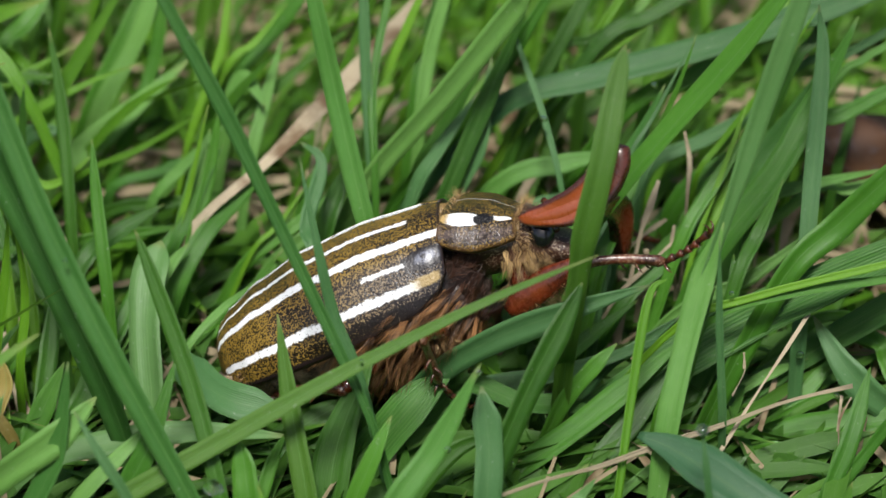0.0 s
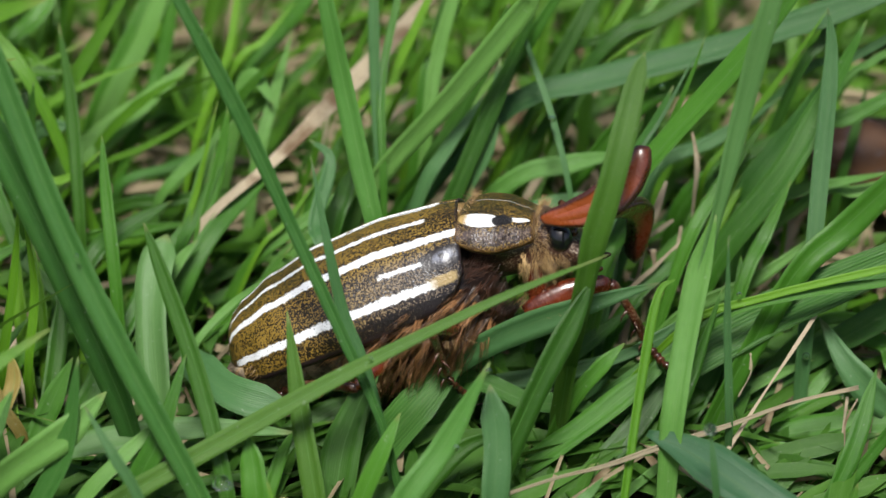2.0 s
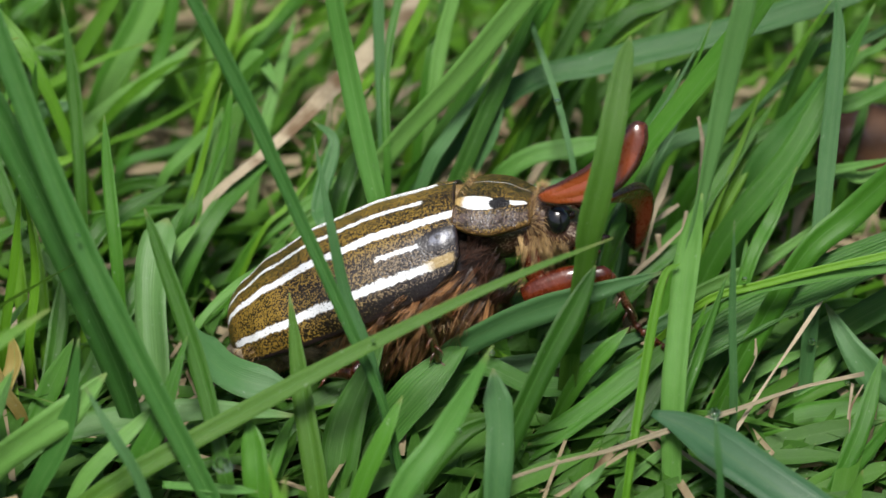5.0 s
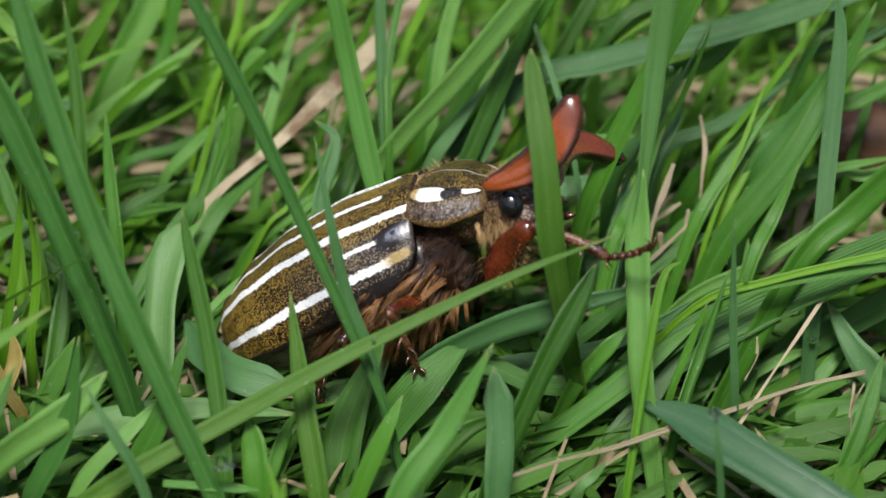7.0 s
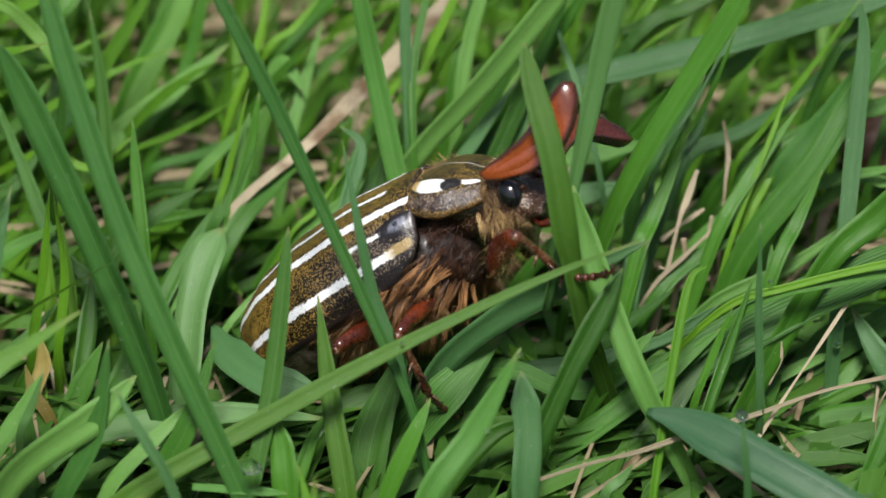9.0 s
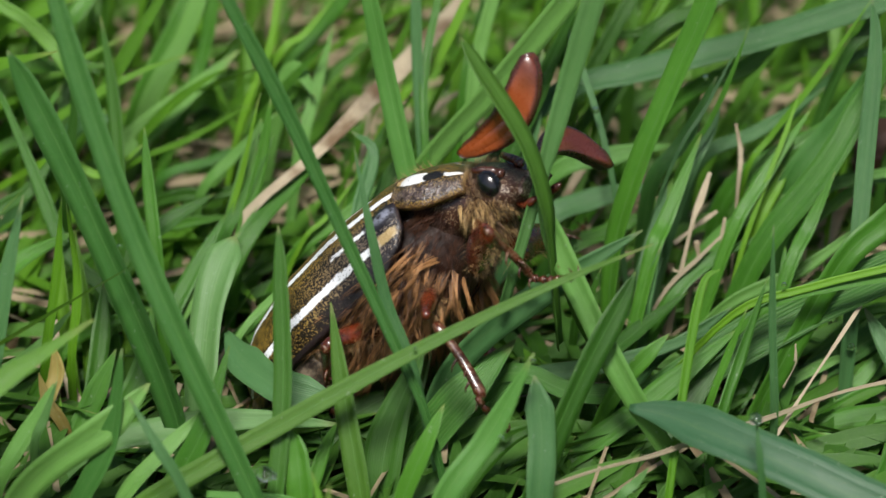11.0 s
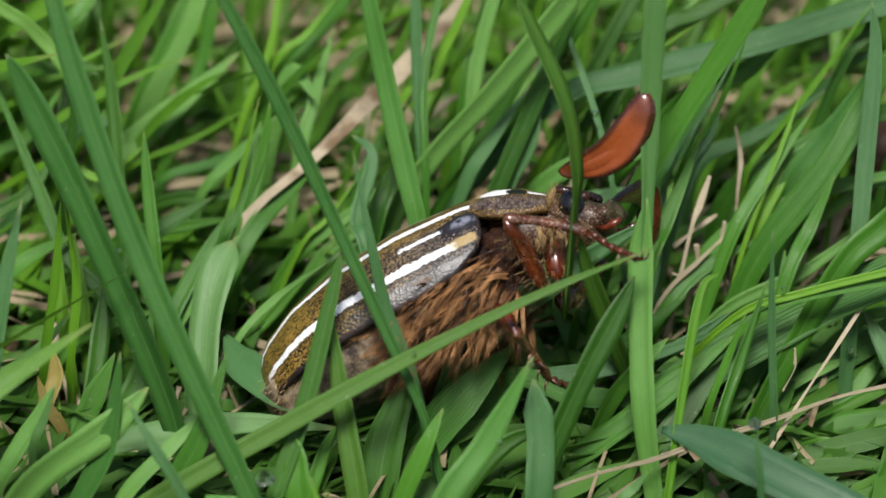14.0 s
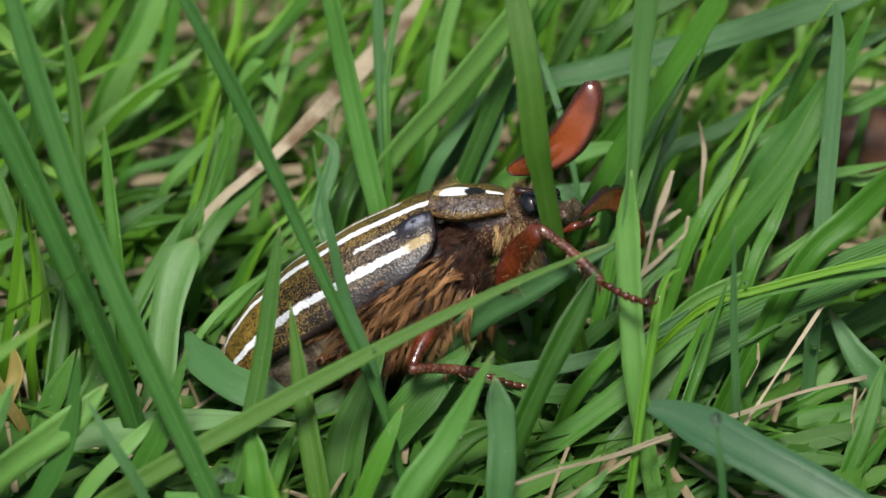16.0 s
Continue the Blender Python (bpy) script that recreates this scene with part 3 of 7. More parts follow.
def build_pronotum():
    bm = bmesh.new()
    nu, nv = 26, 48
    rings = []
    half = [(0.0, 4.3), (0.25, 4.6), (0.5, 4.5), (0.8, 3.6), (1.0, 2.8)]
    top = [(0.0, 3.2), (0.3, 3.5), (0.6, 3.35), (0.9, 2.6), (1.0, 2.2)]
    for i in range(nu + 1):
        u = i / nu
        w, h = interp(half, u), interp(top, u)
        ring = []
        for j in range(nv + 1):
            reach = 66 + 22 * math.sin(math.pi * (0.12 + 0.76 * u)) ** 0.7
            a = radians(reach * (2 * j / nv - 1))
            lip = 1 + 0.018 * math.exp(-((abs(2 * j / nv - 1) - 1) / 0.07) ** 2)
            x = 5.65 * u - 0.45 + 0.55 * math.cos(a) * (0.4 - u)
            dent = 0.12 * math.exp(-((u - 0.6) / 0.1) ** 2 - ((abs(a) - 0.82) / 0.12) ** 2)
            ring.append(Vector((x, -w * math.sin(a) * lip * (1 - dent * 0.2), (0.55 + h * 0.70 * math.copysign(max(0.0, 1 - abs(math.sin(a)) ** 2.6) ** 0.385, math.cos(a)) - 0.35 * math.sin(a) ** 6) * (1 - dent * 0.2))) * MM)
        inner = [Vector((p.x, p.y * 0.93, p.z - 0.0003)) for p in reversed(ring)]
        rings.append(ring + inner)
    m = 2 * (nv + 1)
    loft(bm, rings, uvs=lambda i, j: (i / nu, abs(-1 + 2 * ((j % m) if (j % m) <= nv else m - 1 - (j % m)) / nv)))
    return bm


def build_abdomen():
    """Belly with seven overlapping rings and a blunt tail plate."""
    bm = bmesh.new()
    rings, n = [], 28
    for i in range(61):
        u = i / 60
        x = -5.5 - 14.7 * u
        w = interp([(0, 5.3), (0.4, 5.6), (0.7, 5.0), (0.9, 3.7), (1.0, 2.0)], u)
        d = interp([(0, 4.1), (0.4, 3.9), (0.7, 3.4), (0.9, 2.9), (1.0, 1.7)], u)
        step = (u * 7) % 1.0
        g = 1 + 0.045 * step - (0.05 if step < 0.12 else 0)
        rings.append([Vector((x, w * g * math.sin(a), -0.2 - 0.5 * u + (d * g if math.cos(a) < 0 else 1.2 * (1 - u)) * math.cos(a))) * MM for a in (2 * math.pi * j / n for j in range(n))])
    loft(bm, rings)
    return bm


def build_thorax():
    bm = bmesh.new()
    rings, n = [], 26
    for i in range(25):
        u = i / 24
        x = 1.2 - 8.7 * u
        w = interp([(0, 1.8), (0.12, 2.9), (0.26, 4.1), (0.6, 5.2), (1.0, 4.6)], u)
        d = interp([(0, 1.9), (0.12, 2.9), (0.26, 4.0), (0.6, 5.0), (1.0, 4.0)], u)
        rings.append([Vector((x, w * math.sin(a), -0.1 + (d if math.cos(a) < 0 else interp([(0, 2.4), (0.3, 3.0), (1.0, 1.0)], u)) * math.cos(a))) * MM for a in (2 * math.pi * j / n for j in range(n))])
    loft(bm, rings)
    return bm


def build_neck():
    """Underside of the fore-body, between front legs and head; in the pronotum's space."""
    bm = bmesh.new()
    rings, n = [], 22
    for i in range(15):
        u = i / 14
        x = 0.3 + 5.6 * u
        w = interp([(0, 2.7), (0.4, 2.9), (1.0, 2.0)], u)
        d = interp([(0, 2.9), (0.4, 2.7), (1.0, 1.9)], u)
        rings.append([Vector((x, w * math.sin(a), 0.0 + (d if math.cos(a) < 0 else 2.2) * math.cos(a))) * MM for a in (2 * math.pi * j / n for j in range(n))])
    loft(bm, rings)
    return bm


def build_head():
    """Head capsule with flared, upturned clypeus; in the pronotum's space."""
    bm = bmesh.new()
    rings, n = [], 22
    for i in range(21):
        u = i / 20
        x = 5.9 + 4.0 * u
        w = interp([(0, 2.3), (0.3, 2.5), (0.6, 2.2), (0.75, 2.0), (0.95, 2.35), (1.0, 2.2)], u)
        t = interp([(0, 2.0), (0.4, 1.8), (0.7, 1.1), (0.9, 0.9), (1.0, 1.25)], u)
        d = interp([(0, 1.8), (0.4, 1.9), (0.7, 1.2), (0.92, 0.5), (1.0, -0.9)], u)
        rings.append([Vector((x, w * math.sin(a) * abs(math.sin(a)) ** -0.2 if abs(math.sin(a)) > 1e-6 else 0, -0.45 - 1.5 * u + (d if math.cos(a) < 0 else t) * math.cos(a))) * MM for a in (2 * math.pi * j / n for j in range(n))])
    loft(bm, rings)
    return bm


def build_club(length, arch=0.13, broad=1.0):
    """Closed fan of leaf-like lamellae, dished and curved like a paddle, on a short rounded base."""
    bm = bmesh.new()
    layer = bm.loops.layers.uv.verify()
    n = 20
    for leaf in range(5):
        rings = []
        lift = (leaf - 2) * 0.00024
        for i in range(31):
            u = i / 30
            w = broad * length * interp([(0, 0.028), (0.04, 0.050), (0.12, 0.078), (0.35, 0.118), (0.6, 0.136), (0.8, 0.130), (0.92, 0.102), (0.98, 0.058), (1.0, 0.015)], u) * (1 - 0.045 * abs(leaf - 2))
            th = (0.00034 if leaf in (0, 4) else 0.00016) * min(1, (1 - u) * 12 + 0.2) * min(1, u * 8 + 0.3)
            bend = length * (-arch * math.sin(u * math.pi) + 0.05 * u * u)
            fan = lift * (0.03 + 0.97 * u ** 1.3)
            dish = 0.42 * w * math.sin(math.pi * min(1, u * 1.15)) * (1 if leaf > 2 else -1 if leaf < 2 else 0)
            ring = []
            for j in range(n):
                a = 2 * math.pi * j / n
                c = math.cos(a)
                ring.append(Vector((length * u, bend + w * c, fan + th * math.sin(a) + 0.0006 * math.sin(u * 3) + dish * (c * c - 0.45))))
            rings.append(ring)
        loft(bm, rings, uvs=lambda i, j: (i / 30, 0.5 + 0.5 * math.cos(2 * math.pi * j / n)))
    return bm


def build_femur(l, deep=1.0):
    bm = bmesh.new()
    line = [Vector((l * u, 0, 0.0003 * math.sin(u * math.pi))) for u in (i / 12 for i in range(13))]
    rad = [l * interp([(0, 0.075), (0.2, 0.125), (0.55, 0.135), (0.85, 0.095), (0.96, 0.09), (1, 0.05)], i / 12) for i in range(13)]
    tube(bm, line, [v * deep for v in rad], 14, 0.75 / deep)
    return bm


def build_tibia(l):
    bm = bmesh.new()
    line = [Vector((l * (u * 1.03 - 0.03), 0, 0.00025 * math.sin(u * 3.1))) for u in (i / 12 for i in range(13))]
    rad = [l * interp([(0, 0.054), (0.08, 0.078), (0.3, 0.058), (0.8, 0.068), (0.97, 0.080), (1, 0.034)], i / 12) for i in range(13)]
    tube(bm, line, rad, 10, 0.8)
    for at, s in ((0.45, 1), (0.62, -1), (0.74, 1), (0.96, -1), (0.97, 1)):
        p = Vector((l * at, 0, 0))
        tube(bm, [p, p + Vector((l * 0.045, s * l * 0.07, -l * 0.075)), p + Vector((l * 0.10, s * l * 0.09, -l * 0.115))], [l * 0.022, l * 0.014, l * 0.003], 6)
    return bm


def build_tarsus(l):
    """Five bead-like joints and a pair of hooked claws."""
    bm = bmesh.new()
    x = 0.0
    for k, s in enumerate((0.17, 0.16, 0.15, 0.15, 0.25)):
        a, b = l * x, l * (x + s)
        z = -0.00018 * math.sin(x * 4)
        tube(bm, [Vector((a, 0, z)), Vector((a + (b - a) * 0.5, 0, z)), Vector((b - (b - a) * 0.12, 0, z)), Vector((b, 0, z))], [l * 0.036, l * 0.046, l * 0.062, l * 0.026], 8)
        for side in (1, -1):
            p = Vector((b - l * 0.02, side * l * 0.02, z - l * 0.02))
            tube(bm, [p, p + Vector((l * 0.03, side * l * 0.02, -l * 0.05))], [l * 0.010, l * 0.002], 4)
        x += s
    return bm


def build_claw(l, side):
    bm = bmesh.new()
    pts, rad = [], []
    for i in range(9):
        u = i / 8
        a = u * 2.3
        pts.append(Vector((l * (0.86 + 0.11 * math.sin(a)), side * l * (0.02 + 0.07 * u), l * (-0.02 + 0.10 * (1 - math.cos(a)) * 0.9))))
        rad.append(l * 0.030 * (1 - u) + l * 0.004)
    tube(bm, pts, rad, 6)
    return bm


def fur_roots(rng, count, x0, x1, low, high, half, depth, base):
    """Places over the flanks and underside: low and high are degrees from straight down."""
    out = []
    for _ in range(count):
        x = rng.uniform(x0, x1)
        a = radians(rng.uniform(low, high)) * rng.choice((-1, 1))
        u = (x - x0) / (x1 - x0)
        sw = 0.82 + 0.18 * math.sin(u * math.pi)
        y, z = half * sw * math.sin(a), base - depth * sw * math.cos(a)
        out.append((Vector((x, y, z)) * MM, Vector((-0.9, math.sin(a) * 0.55, -0.35 - 0.4 * math.cos(a)))))
    return out


def build_beetle():
    root = new("beetle")
    tagged(root, "large brown beetle with white-striped wing cases climbing in grass", "beetle")
    for side in (-1, 1):
        part("wing_case", wing_case(side), ELYTRON, root, "ochre-speckled wing case with long white stripes")
    part("abdomen", build_abdomen(), BELLY, root, "grey-tan ringed abdomen with fine pale down")
    thorax = part("thorax", build_thorax(), THORAX, root, "dark underside of the chest")
    rng = random.Random(5)
    bm = bmesh.new()
    hairs(bm, rng, fur_roots(rng, 8000, -10.2, -0.1, 26, 92, 5.25, 5.0, -0.1), 0.0028, 0.000027, 0.25, 0.05, 660)
    part("chest_fur", bm, FUR, thorax, "dense combed red-brown fur")
    bm = bmesh.new()
    hairs(bm, rng, fur_roots(rng, 1700, -1.3, 2.0, 10, 128, 3.9, 3.9, -0.1), 0.0011, 0.000017, 0.3, 0.35, 90)
    part("dark_fur", bm, DARK_FUR, thorax, "short dark brown bristles")
    bm = bmesh.new()
    hairs(bm, rng, fur_roots(rng, 1500, -19.5, -8.0, 20, 88, 5.1, 3.7, -0.2), 0.0006, 0.000018, 0.2, 0.5)
    part("belly_down", bm, PALE_FUR, root, "fine pale down")
    bm = bmesh.new()
    tube(bm, [Vector((0.4, 0, 4.1)) * MM, Vector((-0.8, 0, 4.55)) * MM, Vector((-2.0, 0, 5.2)) * MM], [0.0009, 0.0008, 0.0003], 10, 1.0)
    part("scutellum", bm, PRONOTUM, root, "small shield between the wing cases")

    pronotum = part("pronotum", build_pronotum(), PRONOTUM, root, "speckled neck shield with a white patch and black spot")
    part("fore_body", build_neck(), THROAT, pronotum, "dark underside of the neck")
    bm = bmesh.new()
    hairs(bm, rng, [(p, Vector((0.15, d.y * 0.8, -0.75))) for p, d in fur_roots(rng, 950, 3.9, 6.3, 2, 88, 2.75, 2.6, 0)], 0.0015, 0.000018, 0.3, 0.14, 110)
    part("throat_fur", bm, PALE_FUR, pronotum, "long pale yellowish fur")
    bm = bmesh.new()
    edge = []
    for i in range(380):
        a = radians(rng.uniform(-88, 88))
        edge.append((Vector((5.1, 2.7 * math.sin(a), 1.6 * math.cos(a) + 0.5)) * MM, Vector((0.5, 0.5 * math.sin(a), 0.9 * math.cos(a) + 0.2))))
    for i in range(130):
        a = radians(rng.uniform(-86, 86))
        edge.append((Vector((0.5, 4.25 * math.sin(a), 2.25 * math.cos(a) + 0.5)) * MM, Vector((-0.6, 0.5 * math.sin(a), 0.8))))
    hairs(bm, rng, edge, 0.0011, 0.000012, 0.0, 0.45)
    part("collar_hair", bm, PALE_FUR, pronotum, "sparse pale bristles on the rims")

    head = part("head", build_head(), SNOUT, root, "dark head with an upturned front plate")
    for side in (-1, 1):
        bm = bmesh.new()
        ball(bm, Vector((7.5, side * 2.0, -0.25)) * MM, 0.00106, (0.92, 0.72, 1.05), 20)
        part("eye", bm, EYE, head, "shiny black rounded eye")
        bm = bmesh.new()
        tube(bm, [Vector(p) * MM for p in ((8.5, side * 1.4, 0.1), (8.0, side * 1.6, 0.55), (7.4, side * 1.8, 0.95), (6.9, side * 2.2, 1.2))], [0.00032, 0.00034, 0.00028, 0.00026], 9)
        ball(bm, Vector((8.4, side * 1.4, 0.1)) * MM, 0.00042, (1, 1, 1), 10)
        part("antenna_stalk", bm, DARK_LEG, head, "dark red jointed antenna stalk")
        bm = bmesh.new()
        tube(bm, [Vector(p) * MM for p in ((8.4, side * 1.3, -2.3), (9.2, side * 1.7, -2.8), (9.9, side * 1.8, -2.7), (10.5, side * 1.7, -2.6))], [0.00022, 0.00026, 0.00034, 0.00012], 8)
        part("palp", bm, RED_LEG, head, "short red-brown feeler at the mouth")
    bm = bmesh.new()
    ball(bm, Vector((8.3, 0, -2.4)) * MM, 0.0013, (0.9, 1.15, 0.6), 14)
    part("jaws", bm, MOUTH, head, "dark mouthparts")
    bm = bmesh.new()
    face = []
    for i in range(1500):
        a = radians(rng.uniform(35, 165)) * rng.choice((-1, 1))
        x = rng.uniform(5.3, 8.0)
        if x > 6.6 and abs(a) < radians(105):
            continue
        face.append((Vector((x, 2.35 * math.sin(a), -0.75 + 1.8 * math.cos(a))) * MM, Vector((0.55, math.sin(a), math.cos(a) - 0.2))))
    hairs(bm, rng, face, 0.0010, 0.000014, 0.2, 0.35)
    part("face_down", bm, PALE_FUR, head, "fine pale down on the face")

    for piece in (head, *head.children):
        piece.data.transform(pose(-0.0006, 0, 0.0009))

    for side in (-1, 1):
        bm = bmesh.new()
        ball(bm, (0, 0, 0), 0.0011, (0.75, 0.7, 1.35), 18)
        coxa = part("coxa", bm, RED_LEG, pronotum, "rounded glossy red-brown leg base")
        bm = bmesh.new()
        tufts = [(Vector((0.0008 * math.cos(t), -0.0007 * rng.random(), -0.0015 * rng.random() + 0.0008 * math.sin(t))), Vector((math.cos(t), -0.3, -0.8))) for t in (rng.uniform(2.2, 7.2) for _ in range(90))]
        hairs(bm, rng, tufts, 0.0011, 0.000013, 0.2, 0.4)
        tuft = part("leg_hair", bm, PALE_FUR, pronotum)
        tuft.data.transform(pose(0.0050, side * 0.0018, -0.0029))
        coxa.data.transform(pose(0.0050, side * 0.0018, -0.0029))

    near = part("antenna_club", build_club(0.0094, 0.13, 1.12), CLUB, root, "glossy chestnut fan of closed lamellae")
    far = part("antenna_club", build_club(0.0084, 0.27), CLUB_SHADED, root, "glossy maroon lamellae of the far antenna, shade put into their colour")

    legs = {}
    for name, lengths in (("front_near", (6.6, 6.0, 5.2)), ("front_far", (6.6, 6.0, 5.2)), ("mid_near", (5.8, 6.2, 5.0)), ("mid_far", (5.8, 6.2, 5.0)), ("hind_near", (5.6, 6.0, 5.8)), ("hind_far", (5.6, 6.0, 5.8))):
        a, b, c = (v * MM for v in lengths)
        femur = part("femur", build_femur(a, 1.32 if name.startswith("front") else 0.82 if name.startswith("mid") else 1.0), RED_LEG, root, "thick glossy red-brown thigh")
        bm = bmesh.new()
        roots = [(Vector((a * rng.uniform(0.05, 0.8), math.sin(t) * a * 0.1, math.cos(t) * a * 0.12)), Vector((0.3, math.sin(t), math.cos(t)))) for t in (rng.uniform(1.9, 4.4) for _ in range(60))]
        hairs(bm, rng, roots, 0.0010, 0.000012, 0.1, 0.4)
        part("leg_hair", bm, PALE_FUR, femur)
        tibia = part("tibia", build_tibia(b), SHIN, root, "slender spined red-brown shin")
        tarsus = part("tarsus", build_tarsus(c), DARK_LEG, root, "dark beaded foot")
        for side in (1, -1):
            part("claw", build_claw(c, side), RED_LEG, tarsus, "hooked red-brown claw")
        legs[name] = {"femur": femur, "tibia": tibia, "tarsus": tarsus}
    return root, pronotum, head, near, far, legs


beetle, pronotum, head, antenna_near, antenna_far, legs = build_beetle()

# ---- single grass blades and straws: points from root to tip, width, look ----
blade([(-0.0282, -0.0191, -0.0005), (-0.0251, -0.0184, 0.0045), (-0.0152, -0.0158, 0.0099), (-0.0064, -0.0138, 0.0145), (0.003, -0.0119, 0.0189), (0.0108, -0.0101, 0.0216)], 0.0018, "olive", 1.2)
blade_A = blade([(-0.0153, -0.0204, -0.0005), (-0.0167, -0.0192, 0.0049), (-0.0225, -0.0145, 0.0152), (-0.0267, -0.0104, 0.0228), (-0.0305, -0.0059, 0.031), (-0.033, -0.0027, 0.0373), (-0.0366, 0.0021, 0.0453)], 0.0018, "cool")
blade_B = blade([(-0.0217, -0.0114, -0.0005), (-0.0236, -0.0097, 0.0081), (-0.0293, -0.0048, 0.0204), (-0.0334, -0.0017, 0.0283), (-0.035, -0.001, 0.0311)], 0.0023, "cool")
blade_C = blade([(-0.0147, -0.0194, -0.0005), (-0.0156, -0.0173, 0.0059), (-0.0176, -0.0128, 0.0124), (-0.0203, -0.0085, 0.0186), (-0.0216, -0.0066, 0.0213)], 0.0013, "dark")
blade([(-0.0091, -0.0176, -0.0005), (-0.0095, -0.0162, 0.004), (-0.0106, -0.0126, 0.0093), (-0.0117, -0.0084, 0.0153)], 0.0016, "olive")
blade([(-0.0026, -0.0162, -0.0005), (-0.0047, -0.014, 0.0089), (-0.0073, -0.0114, 0.0144), (-0.0108, -0.0079, 0.0211), (-0.015, -0.0044, 0.0296), (-0.0196, -0.0012, 0.0377), (-0.0243, 0.003, 0.0455)], 0.0015, "cool", 3.0, 0.30, 0.75)
blade([(-0.0034, -0.0128, -0.0005), (-0.0058, -0.0104, 0.0106), (-0.0077, -0.0084, 0.0151), (-0.0088, -0.0065, 0.0196), (-0.0101, -0.0029, 0.0249)], 0.0008, "blue")
blade([(-0.0041, 0.003, -0.0005), (-0.0054, 0.0058, 0.011), (-0.0067, 0.0083, 0.0164), (-0.0081, 0.0111, 0.0221), (-0.0095, 0.0132, 0.0286), (-0.0117, 0.0179, 0.038)], 0.0016, "pale")
blade([(-0.005, 0.0103, -0.0005), (-0.0053, 0.0137, 0.0113), (-0.0058, 0.0175, 0.018), (-0.006, 0.0208, 0.0241), (-0.0063, 0.0267, 0.0335)], 0.0009, "blue")
blade([(-0.0049, 0.0075, -0.0005), (-0.0051, 0.0125, 0.0121), (-0.0053, 0.0175, 0.018), (-0.0041, 0.0227, 0.0229), (-0.002, 0.0301, 0.0314)], 0.0007, "mid")
blade([(-0.0103, 0.012, -0.0005), (-0.0075, 0.0128, 0.0088), (-0.0045, 0.0136, 0.0137), (-0.0002, 0.0139, 0.0191), (0.0051, 0.0142, 0.0266), (0.0063, 0.0143, 0.0285), (0.0127, 0.017, 0.0368)], 0.0018, "light")
blade([(-0.0025, 0.0108, -0.0005), (-0.0006, 0.0125, 0.0084), (0.0033, 0.0162, 0.0174), (0.0064, 0.0185, 0.0245)], 0.0014, "dark")
blade([(-0.0076, 0.0136, -0.0005), (-0.0041, 0.0151, 0.0083), (0.0007, 0.0171, 0.0137), (0.005, 0.0187, 0.0198), (0.008, 0.0202, 0.0244), (0.0139, 0.0243, 0.0328)], 0.0011, "mid")
blade([(-0.0055, 0.0109, -0.0005), (-0.0023, 0.0132, 0.0106), (-0.0004, 0.0146, 0.0138), (0.0028, 0.0173, 0.0177)], 0.0011, "blue")
blade([(-0.0016, 0.0125, -0.0005), (0.0007, 0.0141, 0.0094), (0.0028, 0.0157, 0.0141), (0.0037, 0.0187, 0.0198)], 0.0016, "blue")
blade([(-0.0129, 0.0159, -0.0005), (-0.0098, 0.0166, 0.0067), (-0.0063, 0.0174, 0.0104), (-0.0028, 0.0177, 0.0133)], 0.0011, "mid")
blade_M1 = blade([(0.0083, -0.0057, -0.0005), (0.0086, -0.0061, 0.0055), (0.009, -0.0067, 0.0125), (0.0094, -0.007, 0.0165)], 0.0015, "olive", 2.2)
blade_M1_tip = blade_tip(blade_M1, [(0.0095, -0.0072, 0.0182), (0.0099, -0.0071, 0.0215), (0.011, -0.0056, 0.0262), (0.0122, -0.002, 0.0313), (0.0127, -0.0009, 0.033)], 0.0019, "olive")
blade_N = blade([(0.006, 0.0033, -0.0005), (0.0091, 0.004, 0.0102), (0.0127, 0.0048, 0.0166), (0.0171, 0.0062, 0.0221), (0.0211, 0.0072, 0.027), (0.025, 0.0084, 0.0322), (0.0314, 0.0117, 0.0398)], 0.0017, "mid")
blade_O = blade([(0.0149, -0.0151, -0.0005), (0.0159, -0.0125, 0.0077), (0.0173, -0.0088, 0.0129), (0.0187, -0.0058, 0.0172), (0.0199, -0.0045, 0.0205)], 0.0018, "light", 4.0)
blade_O_tip = blade_tip(blade_O, [(0.0199, -0.0045, 0.0205), (0.021, -0.0033, 0.0239), (0.0224, -0.0017, 0.0283), (0.0251, 0.0005, 0.0367), (0.0283, 0.0045, 0.0454)], 0.0018, "waxy", 0.4)
blade_Q = blade([(0.0142, -0.0124, 0.0077), (0.0166, -0.0138, 0.0075), (0.02, -0.0167, 0.0069), (0.0242, -0.0199, 0.0057), (0.031, -0.0243, 0.003), (0.0392, -0.0285, 0.0015)], 0.0032, "slate", 5.5, 0.14)
blade([(0.012, -0.0166, -0.0005), (0.0123, -0.0153, 0.0036), (0.0137, -0.0095, 0.0119), (0.0147, -0.0067, 0.0159), (0.0159, -0.0061, 0.0167)], 0.0007, "bright")
blade([(0.0146, -0.0129, -0.0005), (0.0161, -0.0099, 0.0061), (0.0175, -0.0067, 0.0089), (0.0196, -0.0032, 0.0139)], 0.001, "mid")
blade([(0.0076, -0.0057, -0.0005), (0.009, -0.0054, 0.0021), (0.0164, -0.0033, 0.0068), (0.0222, -0.0014, 0.0095), (0.0274, -0.0008, 0.0121), (0.0351, 0.0004, 0.0156), (0.0448, 0.0024, 0.0195)], 0.0033, "veined")
blade_S = blade([(-0.0053, -0.006, -0.0005), (-0.0018, -0.0058, 0.0067), (0.0027, -0.0056, 0.0105), (0.0087, -0.0058, 0.0136), (0.0147, -0.0056, 0.0158)], 0.0021, "blue")
